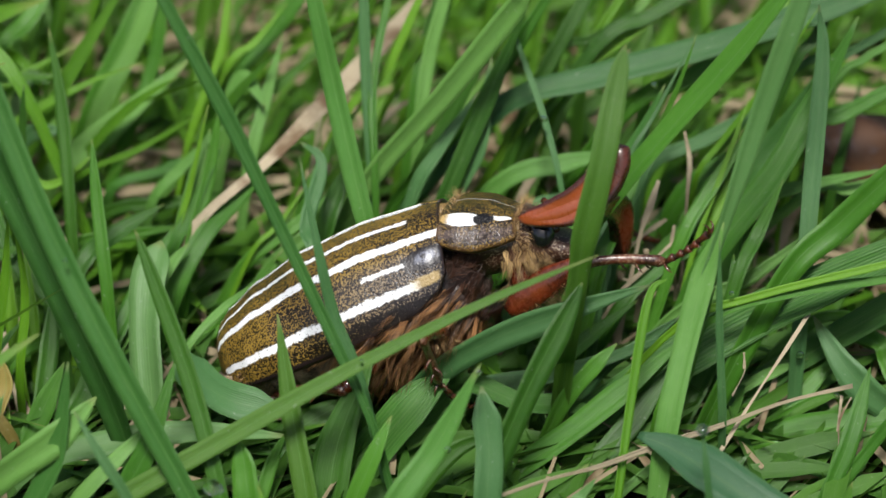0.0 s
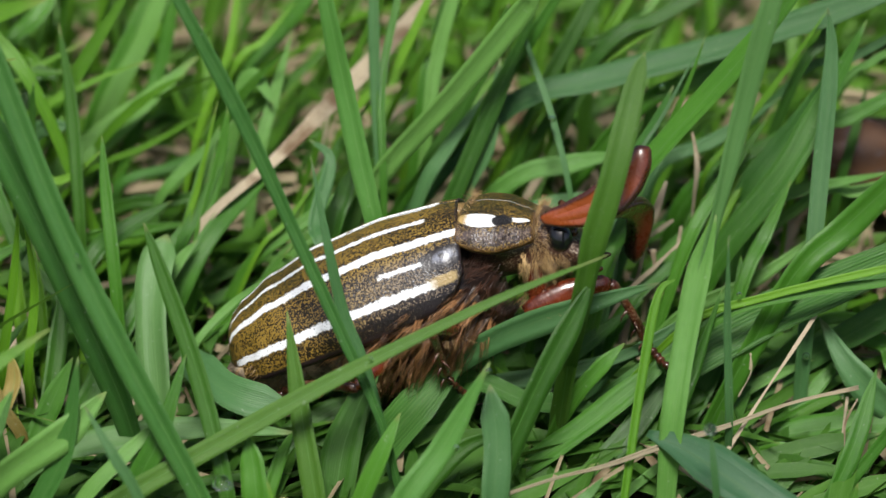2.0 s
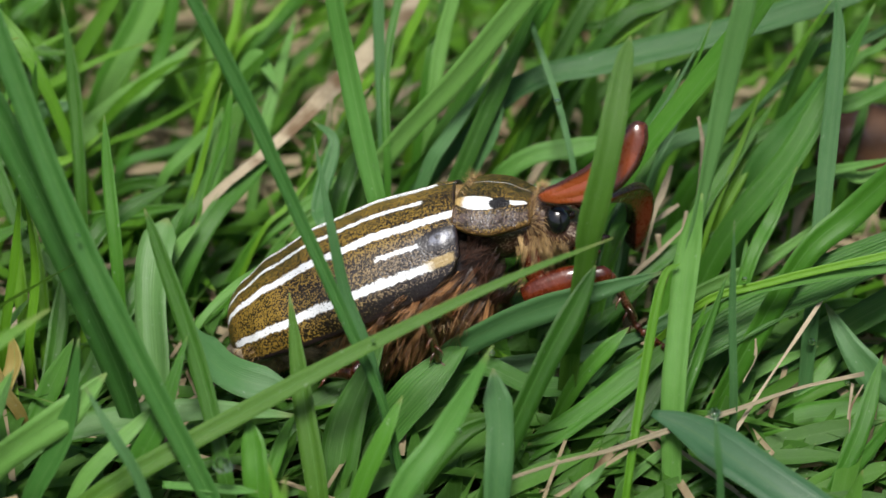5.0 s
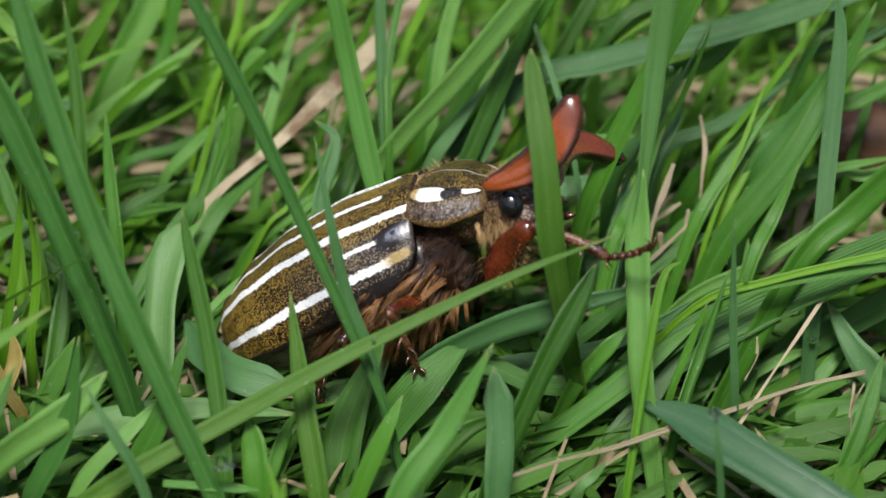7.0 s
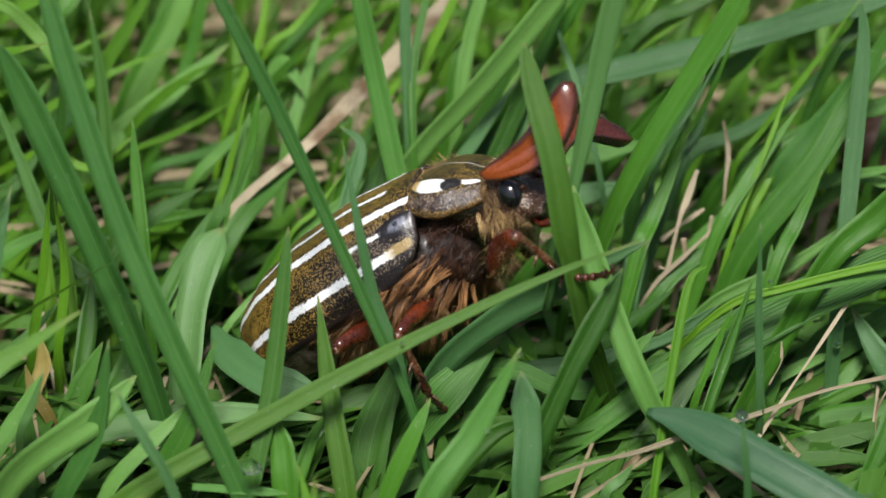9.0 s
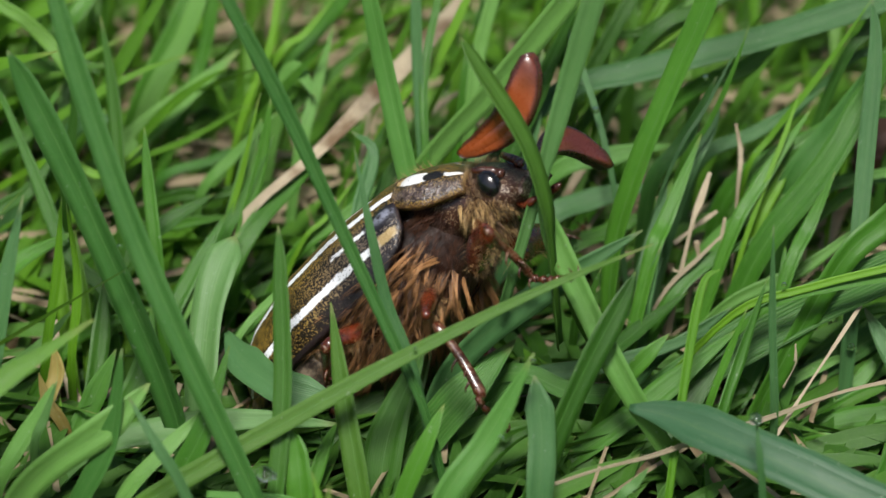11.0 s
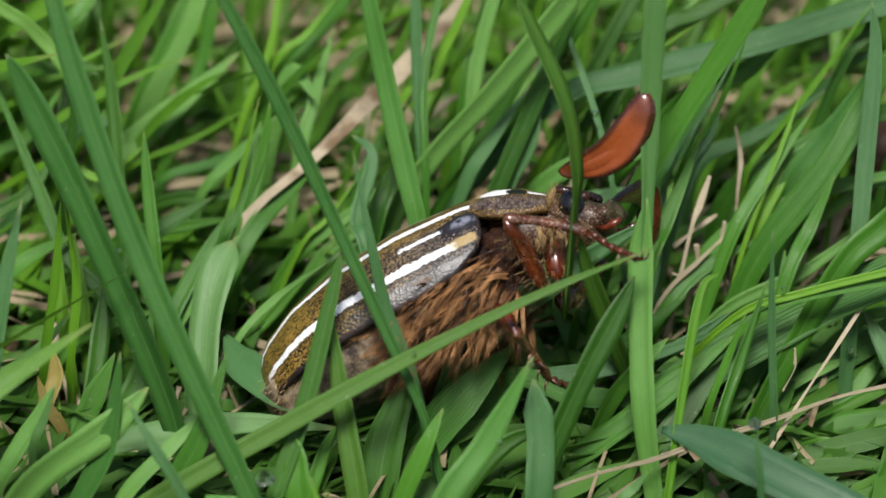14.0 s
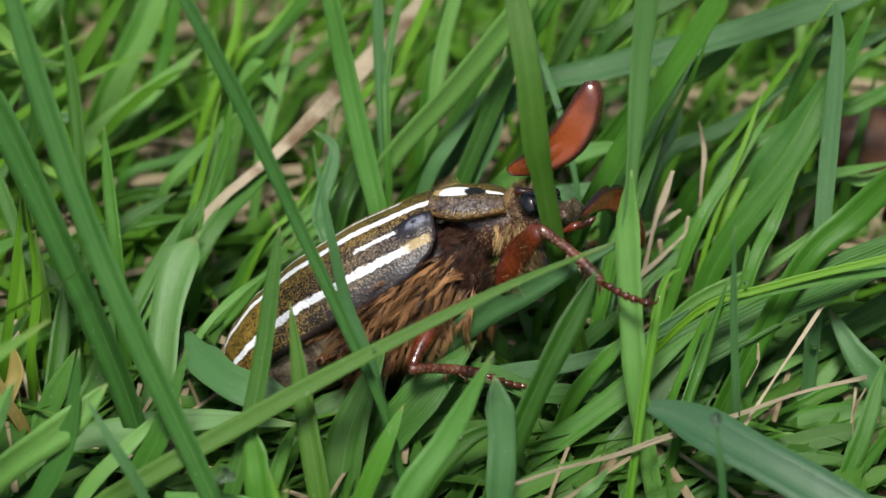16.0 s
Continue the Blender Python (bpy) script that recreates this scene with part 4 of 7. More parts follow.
blade([(0.0029, -0.0197, -0.0005), (0.003, -0.0179, 0.0051), (0.0032, -0.0153, 0.0089), (0.0027, -0.0129, 0.0123)], 0.002, "blue", 5.5)
blade([(-0.0063, -0.0226, -0.0005), (-0.0037, -0.0203, 0.0069), (-0.0005, -0.0177, 0.0107), (0.0026, -0.0152, 0.016)], 0.0018, "pale")
blade([(0.0016, -0.0172, -0.0005), (0.0026, -0.016, 0.0043), (0.0058, -0.0124, 0.0112), (0.0086, -0.0093, 0.0157), (0.0098, -0.0079, 0.0177)], 0.0019, "dark")
blade([(-0.0075, -0.018, -0.0005), (-0.0065, -0.0171, 0.0045), (-0.0049, -0.0157, 0.0082), (-0.0036, -0.014, 0.0106)], 0.0013, "mid")
blade([(-0.0084, -0.0136, -0.0005), (-0.0083, -0.0131, 0.0015), (-0.0075, -0.0103, 0.0055), (-0.005, -0.0068, 0.0105)], 0.0028, "dark")
blade([(-0.0067, -0.0095, -0.0005), (-0.0059, -0.0091, 0.0019), (-0.0026, -0.0076, 0.0059), (0.0015, -0.0042, 0.009)], 0.0032, "veined")
blade([(-0.0133, -0.0197, -0.0005), (-0.0136, -0.0179, 0.0051), (-0.0139, -0.0162, 0.0076), (-0.0143, -0.015, 0.0092)], 0.0019, "mid")
blade([(-0.0071, -0.0016, -0.0005), (0.0007, -0.004, 0.0058), (0.0056, -0.0056, 0.0053), (0.0089, -0.0057, 0.0051), (0.0124, -0.0061, 0.0045)], 0.0015, "veined")
blade([(-0.0023, -0.0028, -0.0005), (0.0015, -0.0028, 0.0041), (0.009, -0.0027, 0.0059), (0.0172, -0.0019, 0.0088)], 0.0013, "blue")
blade([(0.0031, -0.0101, 0.0006), (0.0101, -0.008, 0.0052), (0.0176, -0.0045, 0.0103)], 0.0018, "mid")
blade([(0.008, -0.0114, 0.0004), (0.013, -0.0077, 0.004), (0.0169, -0.0039, 0.0077)], 0.0017, "dark")
blade([(0.0062, -0.0073, -0.0005), (0.0085, -0.0066, 0.0056), (0.0109, -0.0057, 0.0086), (0.0126, -0.0047, 0.01)], 0.0012, "mid")
blade([(0.0122, -0.009, -0.001), (0.0173, -0.0043, 0.0018), (0.0212, 0.0021, 0.0075), (0.0217, 0.0055, 0.0107)], 0.0015, "mid")
blade([(0.0363, -0.004, -0.0005), (0.0348, -0.004, 0.0024), (0.0318, -0.0038, 0.0043), (0.0293, -0.0023, 0.0065), (0.0273, 0.0004, 0.0087)], 0.0023, "blue")
blade([(0.0203, -0.0044, 0), (0.0257, -0.0044, 0.0017), (0.0339, -0.0046, 0.0031), (0.0445, -0.0044, 0.0046)], 0.0021, "mid")
blade([(0.0184, -0.0012, -0.0006), (0.026, 0.0008, 0.004), (0.0341, 0.002, 0.0091), (0.0434, 0.0042, 0.0142)], 0.0021, "veined")
blade([(0.0275, -0.0123, -0.0005), (0.0279, -0.0121, 0.0015), (0.0307, -0.0106, 0.0051), (0.033, -0.0097, 0.0081), (0.0396, -0.0063, 0.0154)], 0.0009, "mid")
blade([(0.0266, -0.0136, 0.0008), (0.029, -0.0106, 0.0051), (0.0308, -0.0065, 0.0092)], 0.0014, "mid")
blade([(0.0187, -0.0224, -0.0005), (0.0184, -0.0211, 0.0075), (0.0181, -0.0201, 0.0107), (0.0178, -0.0184, 0.0131)], 0.0005, "blue")
blade([(-0.0361, -0.0183, -0.0005), (-0.0327, -0.0173, 0.0059), (-0.027, -0.0157, 0.01), (-0.0242, -0.0141, 0.0123)], 0.0023, "light")
blade([(-0.0331, -0.012, -0.0005), (-0.0294, -0.0114, 0.004), (-0.0237, -0.0104, 0.0053), (-0.0176, -0.01, 0.006), (-0.0108, -0.0094, 0.0051)], 0.0019, "waxy")
blade([(-0.0245, -0.0182, -0.0005), (-0.0232, -0.0172, 0.0043), (-0.0206, -0.0153, 0.0089), (-0.0187, -0.0118, 0.0139)], 0.0016, "mid")
blade([(-0.028, -0.0175, -0.0005), (-0.0261, -0.0162, 0.004), (-0.0233, -0.0144, 0.0066), (-0.0198, -0.0115, 0.009)], 0.0012, "light")
blade([(-0.0188, -0.0242, -0.0005), (-0.0212, -0.0226, 0.0089), (-0.0231, -0.0214, 0.0124), (-0.0252, -0.0194, 0.0152)], 0.0008, "blue")
blade([(-0.0308, -0.0025, -0.0005), (-0.031, -0.0018, 0.002), (-0.032, 0.0021, 0.0075), (-0.0324, 0.0054, 0.0123)], 0.0011, "bright")
blade([(-0.0298, -0.0015, -0.0005), (-0.0299, -0.001, 0.0015), (-0.0305, 0.0029, 0.0069), (-0.0314, 0.0068, 0.0108)], 0.001, "bright")
blade([(-0.0302, -0.0065, -0.0005), (-0.03, -0.0058, 0.0015), (-0.0291, -0.001, 0.0066), (-0.0289, 0.0023, 0.0096)], 0.0015, "dark")
blade([(-0.0286, -0.0053, -0.0005), (-0.0281, -0.0046, 0.0015), (-0.0261, -0.0016, 0.004), (-0.0254, 0.0029, 0.0069)], 0.0018, "mid")
blade_AL = blade([(-0.0211, -0.0059, -0.0005), (-0.0213, -0.0042, 0.0038), (-0.0218, 0, 0.008), (-0.0216, 0.0029, 0.0105), (-0.0209, 0.0053, 0.0121)], 0.0027, "waxy", 7.0)
blade([(-0.0242, -0.0011, -0.0005), (-0.0248, 0.0022, 0.0094), (-0.0256, 0.0063, 0.0153), (-0.026, 0.0088, 0.0188)], 0.001, "mid")
blade([(-0.0278, 0.0085, -0.0005), (-0.0282, 0.0112, 0.0078), (-0.029, 0.0169, 0.0159), (-0.0301, 0.0206, 0.0213)], 0.0011, "dark")
blade([(-0.0347, 0.0202, -0.0005), (-0.0314, 0.0214, 0.0061), (-0.026, 0.0235, 0.0103), (-0.0199, 0.026, 0.015)], 0.0021, "light")
blade([(-0.0352, 0.0167, -0.0005), (-0.0292, 0.0179, 0.0085), (-0.0234, 0.019, 0.0113), (-0.0189, 0.0198, 0.0138)], 0.0005, "bright")
blade([(-0.0301, 0.0237, -0.0005), (-0.0276, 0.0261, 0.0089), (-0.0246, 0.0288, 0.0141), (-0.0228, 0.0307, 0.0181), (-0.0184, 0.0362, 0.0274)], 0.0015, "light")
blade([(-0.0424, 0.0211, -0.0005), (-0.0358, 0.0268, 0.0137), (-0.0328, 0.0295, 0.0163), (-0.0311, 0.0319, 0.0185), (-0.0254, 0.0387, 0.0262)], 0.0015, "mid")
blade([(-0.0357, 0.0164, -0.0005), (-0.0337, 0.0213, 0.0109), (-0.0325, 0.0245, 0.0142), (-0.0307, 0.0242, 0.0138)], 0.0011, "dark")
blade([(-0.0204, 0.0068, -0.0005), (-0.0193, 0.0095, 0.0079), (-0.0178, 0.013, 0.0128), (-0.0169, 0.0153, 0.0174)], 0.0011, "mid")
blade([(-0.0229, 0.0033, -0.0005), (-0.0194, 0.0079, 0.008), (-0.0157, 0.0126, 0.011), (-0.0131, 0.015, 0.012)], 0.0015, "mid")
blade([(-0.0219, -0.0031, -0.0005), (-0.0192, -0.0004, 0.0057), (-0.0163, 0.0024, 0.008), (-0.0124, 0.0057, 0.0092)], 0.0006, "light")
blade([(-0.0264, 0.0002, -0.0005), (-0.0253, 0.0017, 0.0035), (-0.0227, 0.0057, 0.0075), (-0.0202, 0.009, 0.0109)], 0.0014, "mid")
blade([(-0.0173, 0.006, -0.0005), (-0.0152, 0.0074, 0.0036), (-0.011, 0.0102, 0.0064), (-0.0071, 0.012, 0.0077)], 0.0018, "dark")
blade([(-0.0187, 0.0099, -0.0005), (-0.0153, 0.0114, 0.0055), (-0.0114, 0.0131, 0.008), (-0.008, 0.0155, 0.0101)], 0.001, "mid")
blade([(-0.0072, -0.0029, -0.0005), (-0.0094, 0.0034, 0.0112), (-0.0102, 0.0059, 0.013), (-0.0091, 0.0102, 0.0157), (-0.0107, 0.0112, 0.017)], 0.0011, "blue")
blade([(-0.0163, 0.0106, -0.0005), (-0.0132, 0.012, 0.0051), (-0.0093, 0.0137, 0.0076), (-0.0063, 0.0159, 0.0082)], 0.0013, "light")
blade([(-0.0078, 0.018, -0.0005), (0.0037, 0.0186, 0.0145), (0.0115, 0.019, 0.0176), (0.02, 0.0191, 0.0203), (0.0275, 0.0191, 0.0232), (0.0352, 0.0192, 0.0262)], 0.0021, "blue", 6.0)
blade([(0.0108, 0.0063, -0.0005), (0.0092, 0.0103, 0.0115), (0.0077, 0.0141, 0.0169), (0.006, 0.0175, 0.0206), (0.005, 0.0192, 0.023)], 0.0005, "blue")
blade([(0.0163, 0.0046, -0.0005), (0.0198, 0.0067, 0.0089), (0.0248, 0.0097, 0.015), (0.0279, 0.0129, 0.0195), (0.031, 0.0157, 0.0252)], 0.0021, "mid")
blade([(0.0258, -0.0032, -0.0005), (0.0264, 0.0006, 0.0106), (0.0272, 0.0058, 0.0181), (0.0279, 0.0106, 0.0249), (0.0276, 0.0127, 0.028)], 0.0013, "blue")
blade([(0.0178, -0.0052, -0.0005), (0.0245, -0.0014, 0.013), (0.0286, 0.001, 0.0164), (0.0332, 0.0019, 0.0212), (0.0408, 0.0047, 0.0279)], 0.0021, "mid")
blade([(0.0187, -0.0023, -0.0005), (0.0216, 0.0025, 0.0098), (0.0235, 0.0057, 0.0126), (0.0253, 0.0079, 0.0158)], 0.0011, "mid")
blade([(0.0085, 0.0045, -0.0005), (0.0129, 0.0093, 0.0143), (0.0159, 0.0124, 0.0188), (0.0189, 0.0157, 0.0235)], 0.0003, "blue")
blade([(-0.0009, 0.018, -0.0005), (0.006, 0.0206, 0.0124), (0.0116, 0.0228, 0.0168), (0.019, 0.0252, 0.0215), (0.0283, 0.0285, 0.027)], 0.0009, "bright")
blade([(0.0045, 0.0189, -0.0005), (0.0095, 0.022, 0.0131), (0.013, 0.0241, 0.0175), (0.0161, 0.0264, 0.0207), (0.0231, 0.0316, 0.0281)], 0.0008, "light")
blade([(0.0157, 0.0125, -0.0005), (0.0266, 0.0157, 0.0141), (0.0304, 0.0168, 0.0157), (0.0347, 0.0175, 0.018), (0.0443, 0.0199, 0.0229)], 0.0011, "mid")
blade([(0.0133, 0.0193, -0.0005), (0.0263, 0.0202, 0.0169), (0.0302, 0.0205, 0.0185), (0.0353, 0.0215, 0.0212), (0.045, 0.0239, 0.0259)], 0.0007, "blue")
blade([(0.0083, -0.005, -0.0005), (0.0166, -0.0042, 0.0108), (0.0226, -0.0036, 0.0134), (0.0331, -0.0029, 0.0161), (0.0432, -0.0018, 0.0185)], 0.0006, "bright")
blade([(0.01, -0.0049, -0.0005), (0.0186, -0.0041, 0.0109), (0.0251, -0.0035, 0.0135), (0.0332, -0.0028, 0.0145), (0.0437, -0.0019, 0.0158)], 0.0007, "mid")
blade([(0.009, -0.0014, -0.0005), (0.0116, 0.004, 0.0102), (0.0129, 0.0067, 0.0124), (0.0155, 0.0112, 0.017)], 0.0013, "mid")
blade([(0.0103, 0.001, -0.0005), (0.0108, 0.0027, 0.0049), (0.0117, 0.0056, 0.0091), (0.013, 0.0101, 0.0137)], 0.0016, "blue")
blade([(0.0143, 0.0032, -0.0005), (0.0177, 0.0074, 0.0099), (0.0203, 0.0107, 0.0133), (0.0242, 0.0151, 0.0171)], 0.0011, "mid")
blade([(0.0173, 0.0054, -0.0005), (0.0199, 0.0097, 0.0094), (0.0217, 0.0125, 0.0121), (0.023, 0.0153, 0.0149)], 0.001, "bright")
blade([(-0.0039, 0.0154, -0.0005), (0.0042, 0.0161, 0.0097), (0.0094, 0.0165, 0.0115), (0.0137, 0.017, 0.0122)], 0.0015, "light")
blade([(-0.003, 0.0094, -0.0005), (0.0033, 0.012, 0.0077), (0.0076, 0.0139, 0.0091), (0.0129, 0.0152, 0.0097)], 0.0018, "blue")
blade([(-0.0007, 0.0181, -0.0005), (0.0112, 0.0224, 0.0175), (0.016, 0.0242, 0.02), (0.0204, 0.0257, 0.0222), (0.0301, 0.029, 0.027)], 0.0011, "dark")
blade([(0.0037, 0.0173, -0.0005), (0.0138, 0.0193, 0.0143), (0.0194, 0.0204, 0.0172), (0.0237, 0.0223, 0.0211)], 0.0015, "mid")
blade([(0.0112, 0.0088, -0.0005), (0.0175, 0.0106, 0.0082), (0.0243, 0.0126, 0.011), (0.0337, 0.0138, 0.0128)], 0.0014, "light")
blade([(-0.0029, 0.0168, -0.0005), (-0.0019, 0.0201, 0.0117), (-0.0011, 0.023, 0.0171), (0.0003, 0.0254, 0.0218), (0.003, 0.0311, 0.0312)], 0.0011, "light")
blade([(-0.0165, 0.0167, -0.0005), (-0.0152, 0.0198, 0.0088), (-0.0139, 0.0228, 0.0131), (-0.0125, 0.0259, 0.0174)], 0.001, "light")
blade([(-0.019, 0.0213, -0.0005), (-0.017, 0.0228, 0.0105), (-0.0156, 0.0239, 0.0145), (-0.0138, 0.0214, 0.0135)], 0.0015, "light")
blade([(-0.022, 0.0244, -0.0005), (-0.0172, 0.027, 0.0115), (-0.0136, 0.029, 0.0155), (-0.0109, 0.0304, 0.0188), (-0.0039, 0.0349, 0.0269)], 0.0014, "mid")
blade([(-0.025, 0.0023, -0.0005), (-0.0282, 0.0045, 0.0057), (-0.0321, 0.0073, 0.0084), (-0.0347, 0.0113, 0.0129), (-0.0392, 0.0177, 0.0209)], 0.0011, "mid")
blade([(-0.0078, -0.0108, -0.0005), (-0.0092, -0.0102, 0.0022), (-0.0112, -0.0092, 0.0036), (-0.0149, -0.0084, 0.003)], 0.0014, "dark")
blade([(-0.0035, -0.0146, -0.0005), (-0.0026, -0.0139, 0.0021), (0.0006, -0.0116, 0.0054), (0.0047, -0.0099, 0.0061)], 0.0014, "dark")
blade([(-0.0065, -0.0085, -0.0005), (-0.0059, -0.0062, 0.0044), (-0.0051, -0.0031, 0.0071), (-0.0056, -0.0004, 0.0093)], 0.0012, "dark")
blade([(0.015, -0.0149, -0.0005), (0.0168, -0.0139, 0.0021), (0.0197, -0.0122, 0.0028), (0.0222, -0.01, 0.0042)], 0.001, "dark")
blade([(0.0226, -0.0092, -0.001), (0.0256, -0.0073, 0.0015), (0.0298, -0.006, 0.0015)], 0.0017, "dark")
blade([(0.0159, -0.0095, -0.0004), (0.0189, -0.0073, 0.0015), (0.0214, -0.0049, 0.0028)], 0.0014, "dark")
blade([(0.0233, -0.0027, 0.0006), (0.0267, -0.0013, 0.0027), (0.0302, 0.0019, 0.0055)], 0.0011, "mid")
blade([(0.0101, 0.0021, -0.0005), (0.013, 0.0045, 0.0057), (0.016, 0.007, 0.0081), (0.0203, 0.0088, 0.0094)], 0.0012, "mid")
blade([(-0.0161, -0.0065, -0.0005), (-0.0151, -0.0051, 0.0025), (-0.0135, -0.0029, 0.0039), (-0.011, -0.0016, 0.004)], 0.0015, "dark")
blade([(-0.0197, -0.0014, 0.0075), (-0.0182, -0.0049, 0.0074), (-0.0155, -0.0077, 0.0072), (-0.0112, -0.0089, 0.0068)], 0.0026, "blue", 6.0, 0.14)
blade([(-0.0337, -0.0062, -0.0005), (-0.0327, -0.006, 0.004), (-0.0319, -0.0045, 0.006), (-0.0323, -0.0034, 0.008)], 0.0013, "yellow")
blade([(-0.0311, -0.0068, -0.0005), (-0.0313, -0.0073, 0.003), (-0.0325, -0.0066, 0.005), (-0.0333, -0.0045, 0.006)], 0.0009, "yellow")
blade([(-0.0359, -0.0036, -0.0005), (-0.0319, -0.0007, 0.0053), (-0.0295, 0.0011, 0.0061), (-0.0247, 0.0037, 0.0063)], 0.0012, "mid")
blade([(-0.0461, 0.0214, -0.0005), (-0.0347, 0.0172, 0.01), (-0.0302, 0.0155, 0.0101), (-0.0266, 0.0164, 0.0126)], 0.0007, "bright")
blade([(-0.0319, 0.0021, -0.0005), (-0.0274, 0.007, 0.0081), (-0.025, 0.0097, 0.0094), (-0.0212, 0.0123, 0.0106)], 0.0015, "dark")
blade([(-0.0409, 0.0183, -0.0005), (-0.0329, 0.0184, 0.0118), (-0.0307, 0.0184, 0.0131), (-0.0294, 0.0186, 0.0133)], 0.0013, "blue")
blade([(-0.0559, 0.0479, -0.0005), (-0.0356, 0.0288, 0.0141), (-0.0318, 0.0253, 0.0115), (-0.03, 0.0229, 0.0094)], 0.0008, "bright")
blade([(-0.0337, 0.0176, -0.0005), (-0.0329, 0.0216, 0.0113), (-0.0326, 0.0232, 0.0136), (-0.0313, 0.0239, 0.0145)], 0.0004, "mid")
blade([(-0.0273, 0.0212, -0.0005), (-0.0259, 0.0234, 0.0064), (-0.023, 0.028, 0.013), (-0.022, 0.0307, 0.0181), (-0.02, 0.0367, 0.0278)], 0.0012, "mid")
blade([(-0.0308, 0.0244, -0.0005), (-0.0286, 0.0267, 0.0085), (-0.0256, 0.0297, 0.0141), (-0.0238, 0.032, 0.0174), (-0.019, 0.0381, 0.0261)], 0.0014, "mid")
blade([(-0.022, 0.0188, -0.0005), (-0.0199, 0.0217, 0.0102), (-0.0175, 0.0249, 0.016), (-0.0167, 0.0277, 0.02), (-0.015, 0.0342, 0.0293)], 0.0006, "bright")
blade([(-0.0241, 0.0209, -0.0005), (-0.0175, 0.0251, 0.0138), (-0.0148, 0.0267, 0.0161), (-0.0122, 0.0285, 0.0187)], 0.0006, "bright")
blade([(-0.0215, 0.0091, -0.0005), (-0.0202, 0.0112, 0.0078), (-0.0187, 0.0138, 0.0128), (-0.0177, 0.0156, 0.0153)], 0.001, "light")
blade([(-0.0227, 0.0067, -0.0005), (-0.0208, 0.0093, 0.0075), (-0.019, 0.0115, 0.0107), (-0.0167, 0.0143, 0.0147)], 0.001, "mid")
blade([(-0.0319, 0.0187, -0.0005), (-0.0263, 0.0185, 0.0056), (-0.0214, 0.0183, 0.0066), (-0.0167, 0.0182, 0.0078)], 0.0011, "dark")
blade([(-0.0355, 0.011, -0.0005), (-0.0289, 0.0127, 0.0062), (-0.0241, 0.0139, 0.0067), (-0.0198, 0.0149, 0.0068)], 0.001, "mid")
blade([(-0.014, 0.0166, -0.0005), (-0.008, 0.0194, 0.0132), (-0.0045, 0.0211, 0.0168), (-0.0017, 0.0238, 0.022), (0.0032, 0.0291, 0.0307)], 0.0007, "bright")
blade([(-0.0039, 0.0181, -0.0005), (-0.0024, 0.0226, 0.0127), (-0.0014, 0.0254, 0.0167), (-0.0002, 0.0277, 0.02), (0.0032, 0.0339, 0.0289)], 0.0009, "mid")
blade([(-0.0178, 0.0093, -0.0005), (-0.0147, 0.0113, 0.0066), (-0.0127, 0.0125, 0.0084), (-0.0103, 0.0144, 0.0111)], 0.0004, "bright")
blade([(-0.0135, 0.011, -0.0005), (-0.0108, 0.0141, 0.0094), (-0.0091, 0.0161, 0.0123), (-0.0083, 0.0172, 0.0139)], 0.0006, "mid")
blade([(-0.0105, 0.0072, -0.0005), (-0.009, 0.0103, 0.0089), (-0.0081, 0.012, 0.0114), (-0.0074, 0.0133, 0.0133)], 0.0016, "dark")
blade([(0.0167, 0.0046, -0.0005), (0.0188, 0.0078, 0.0091), (0.0217, 0.0123, 0.0156), (0.0231, 0.0151, 0.0183)], 0.0004, "bright")
blade([(0.0146, 0.0108, -0.0005), (0.0209, 0.0128, 0.0114), (0.0251, 0.0142, 0.0146), (0.0289, 0.0145, 0.0162)], 0.0015, "mid")
blade([(0.0203, 0.0135, -0.0005), (0.0292, 0.0182, 0.0166), (0.0322, 0.0198, 0.0189), (0.0348, 0.0207, 0.0201), (0.0446, 0.024, 0.0247)], 0.0006, "light")
blade([(0.0202, 0.0143, -0.0005), (0.0261, 0.0181, 0.0177), (0.0284, 0.0196, 0.021), (0.0299, 0.0215, 0.0237), (0.0347, 0.0273, 0.032)], 0.0009, "dark")
blade([(0.0051, 0.0198, -0.0005), (0.0093, 0.0231, 0.0135), (0.0119, 0.0251, 0.0176), (0.0143, 0.0273, 0.0207), (0.0206, 0.0328, 0.0286)], 0.0008, "bright")
blade([(0.0025, 0.0173, -0.0005), (0.006, 0.0206, 0.0124), (0.009, 0.0235, 0.0179), (0.0114, 0.026, 0.0214), (0.0169, 0.0318, 0.0296)], 0.0012, "dark")
blade([(0.0112, 0.0074, -0.0005), (0.0144, 0.0114, 0.0118), (0.0163, 0.0138, 0.0153), (0.0172, 0.0157, 0.0179)], 0.0009, "blue")
blade([(0.0292, 0.0165, -0.0005), (0.0304, 0.0184, 0.0081), (0.0314, 0.0201, 0.0117), (0.0325, 0.0226, 0.0153)], 0.0008, "dark")
blade([(0.0167, 0.013, -0.0005), (0.0279, 0.0139, 0.0104), (0.031, 0.0141, 0.0107), (0.0353, 0.0146, 0.0114), (0.0463, 0.0159, 0.0132)], 0.001, "light")
blade([(0.0117, -0.0125, -0.0005), (0.0123, -0.0122, 0.0015), (0.0145, -0.0109, 0.0029), (0.0169, -0.0098, 0.0045)], 0.0007, "light")
blade([(0.0187, -0.0025, 0.001), (0.0229, -0.0008, 0.0034), (0.0271, 0.0003, 0.0049)], 0.0009, "light")
blade([(0.0234, -0.0036, -0.0005), (0.0247, -0.0032, 0.0017), (0.0278, -0.0022, 0.0031), (0.0312, -0.0019, 0.0036)], 0.0009, "mid")
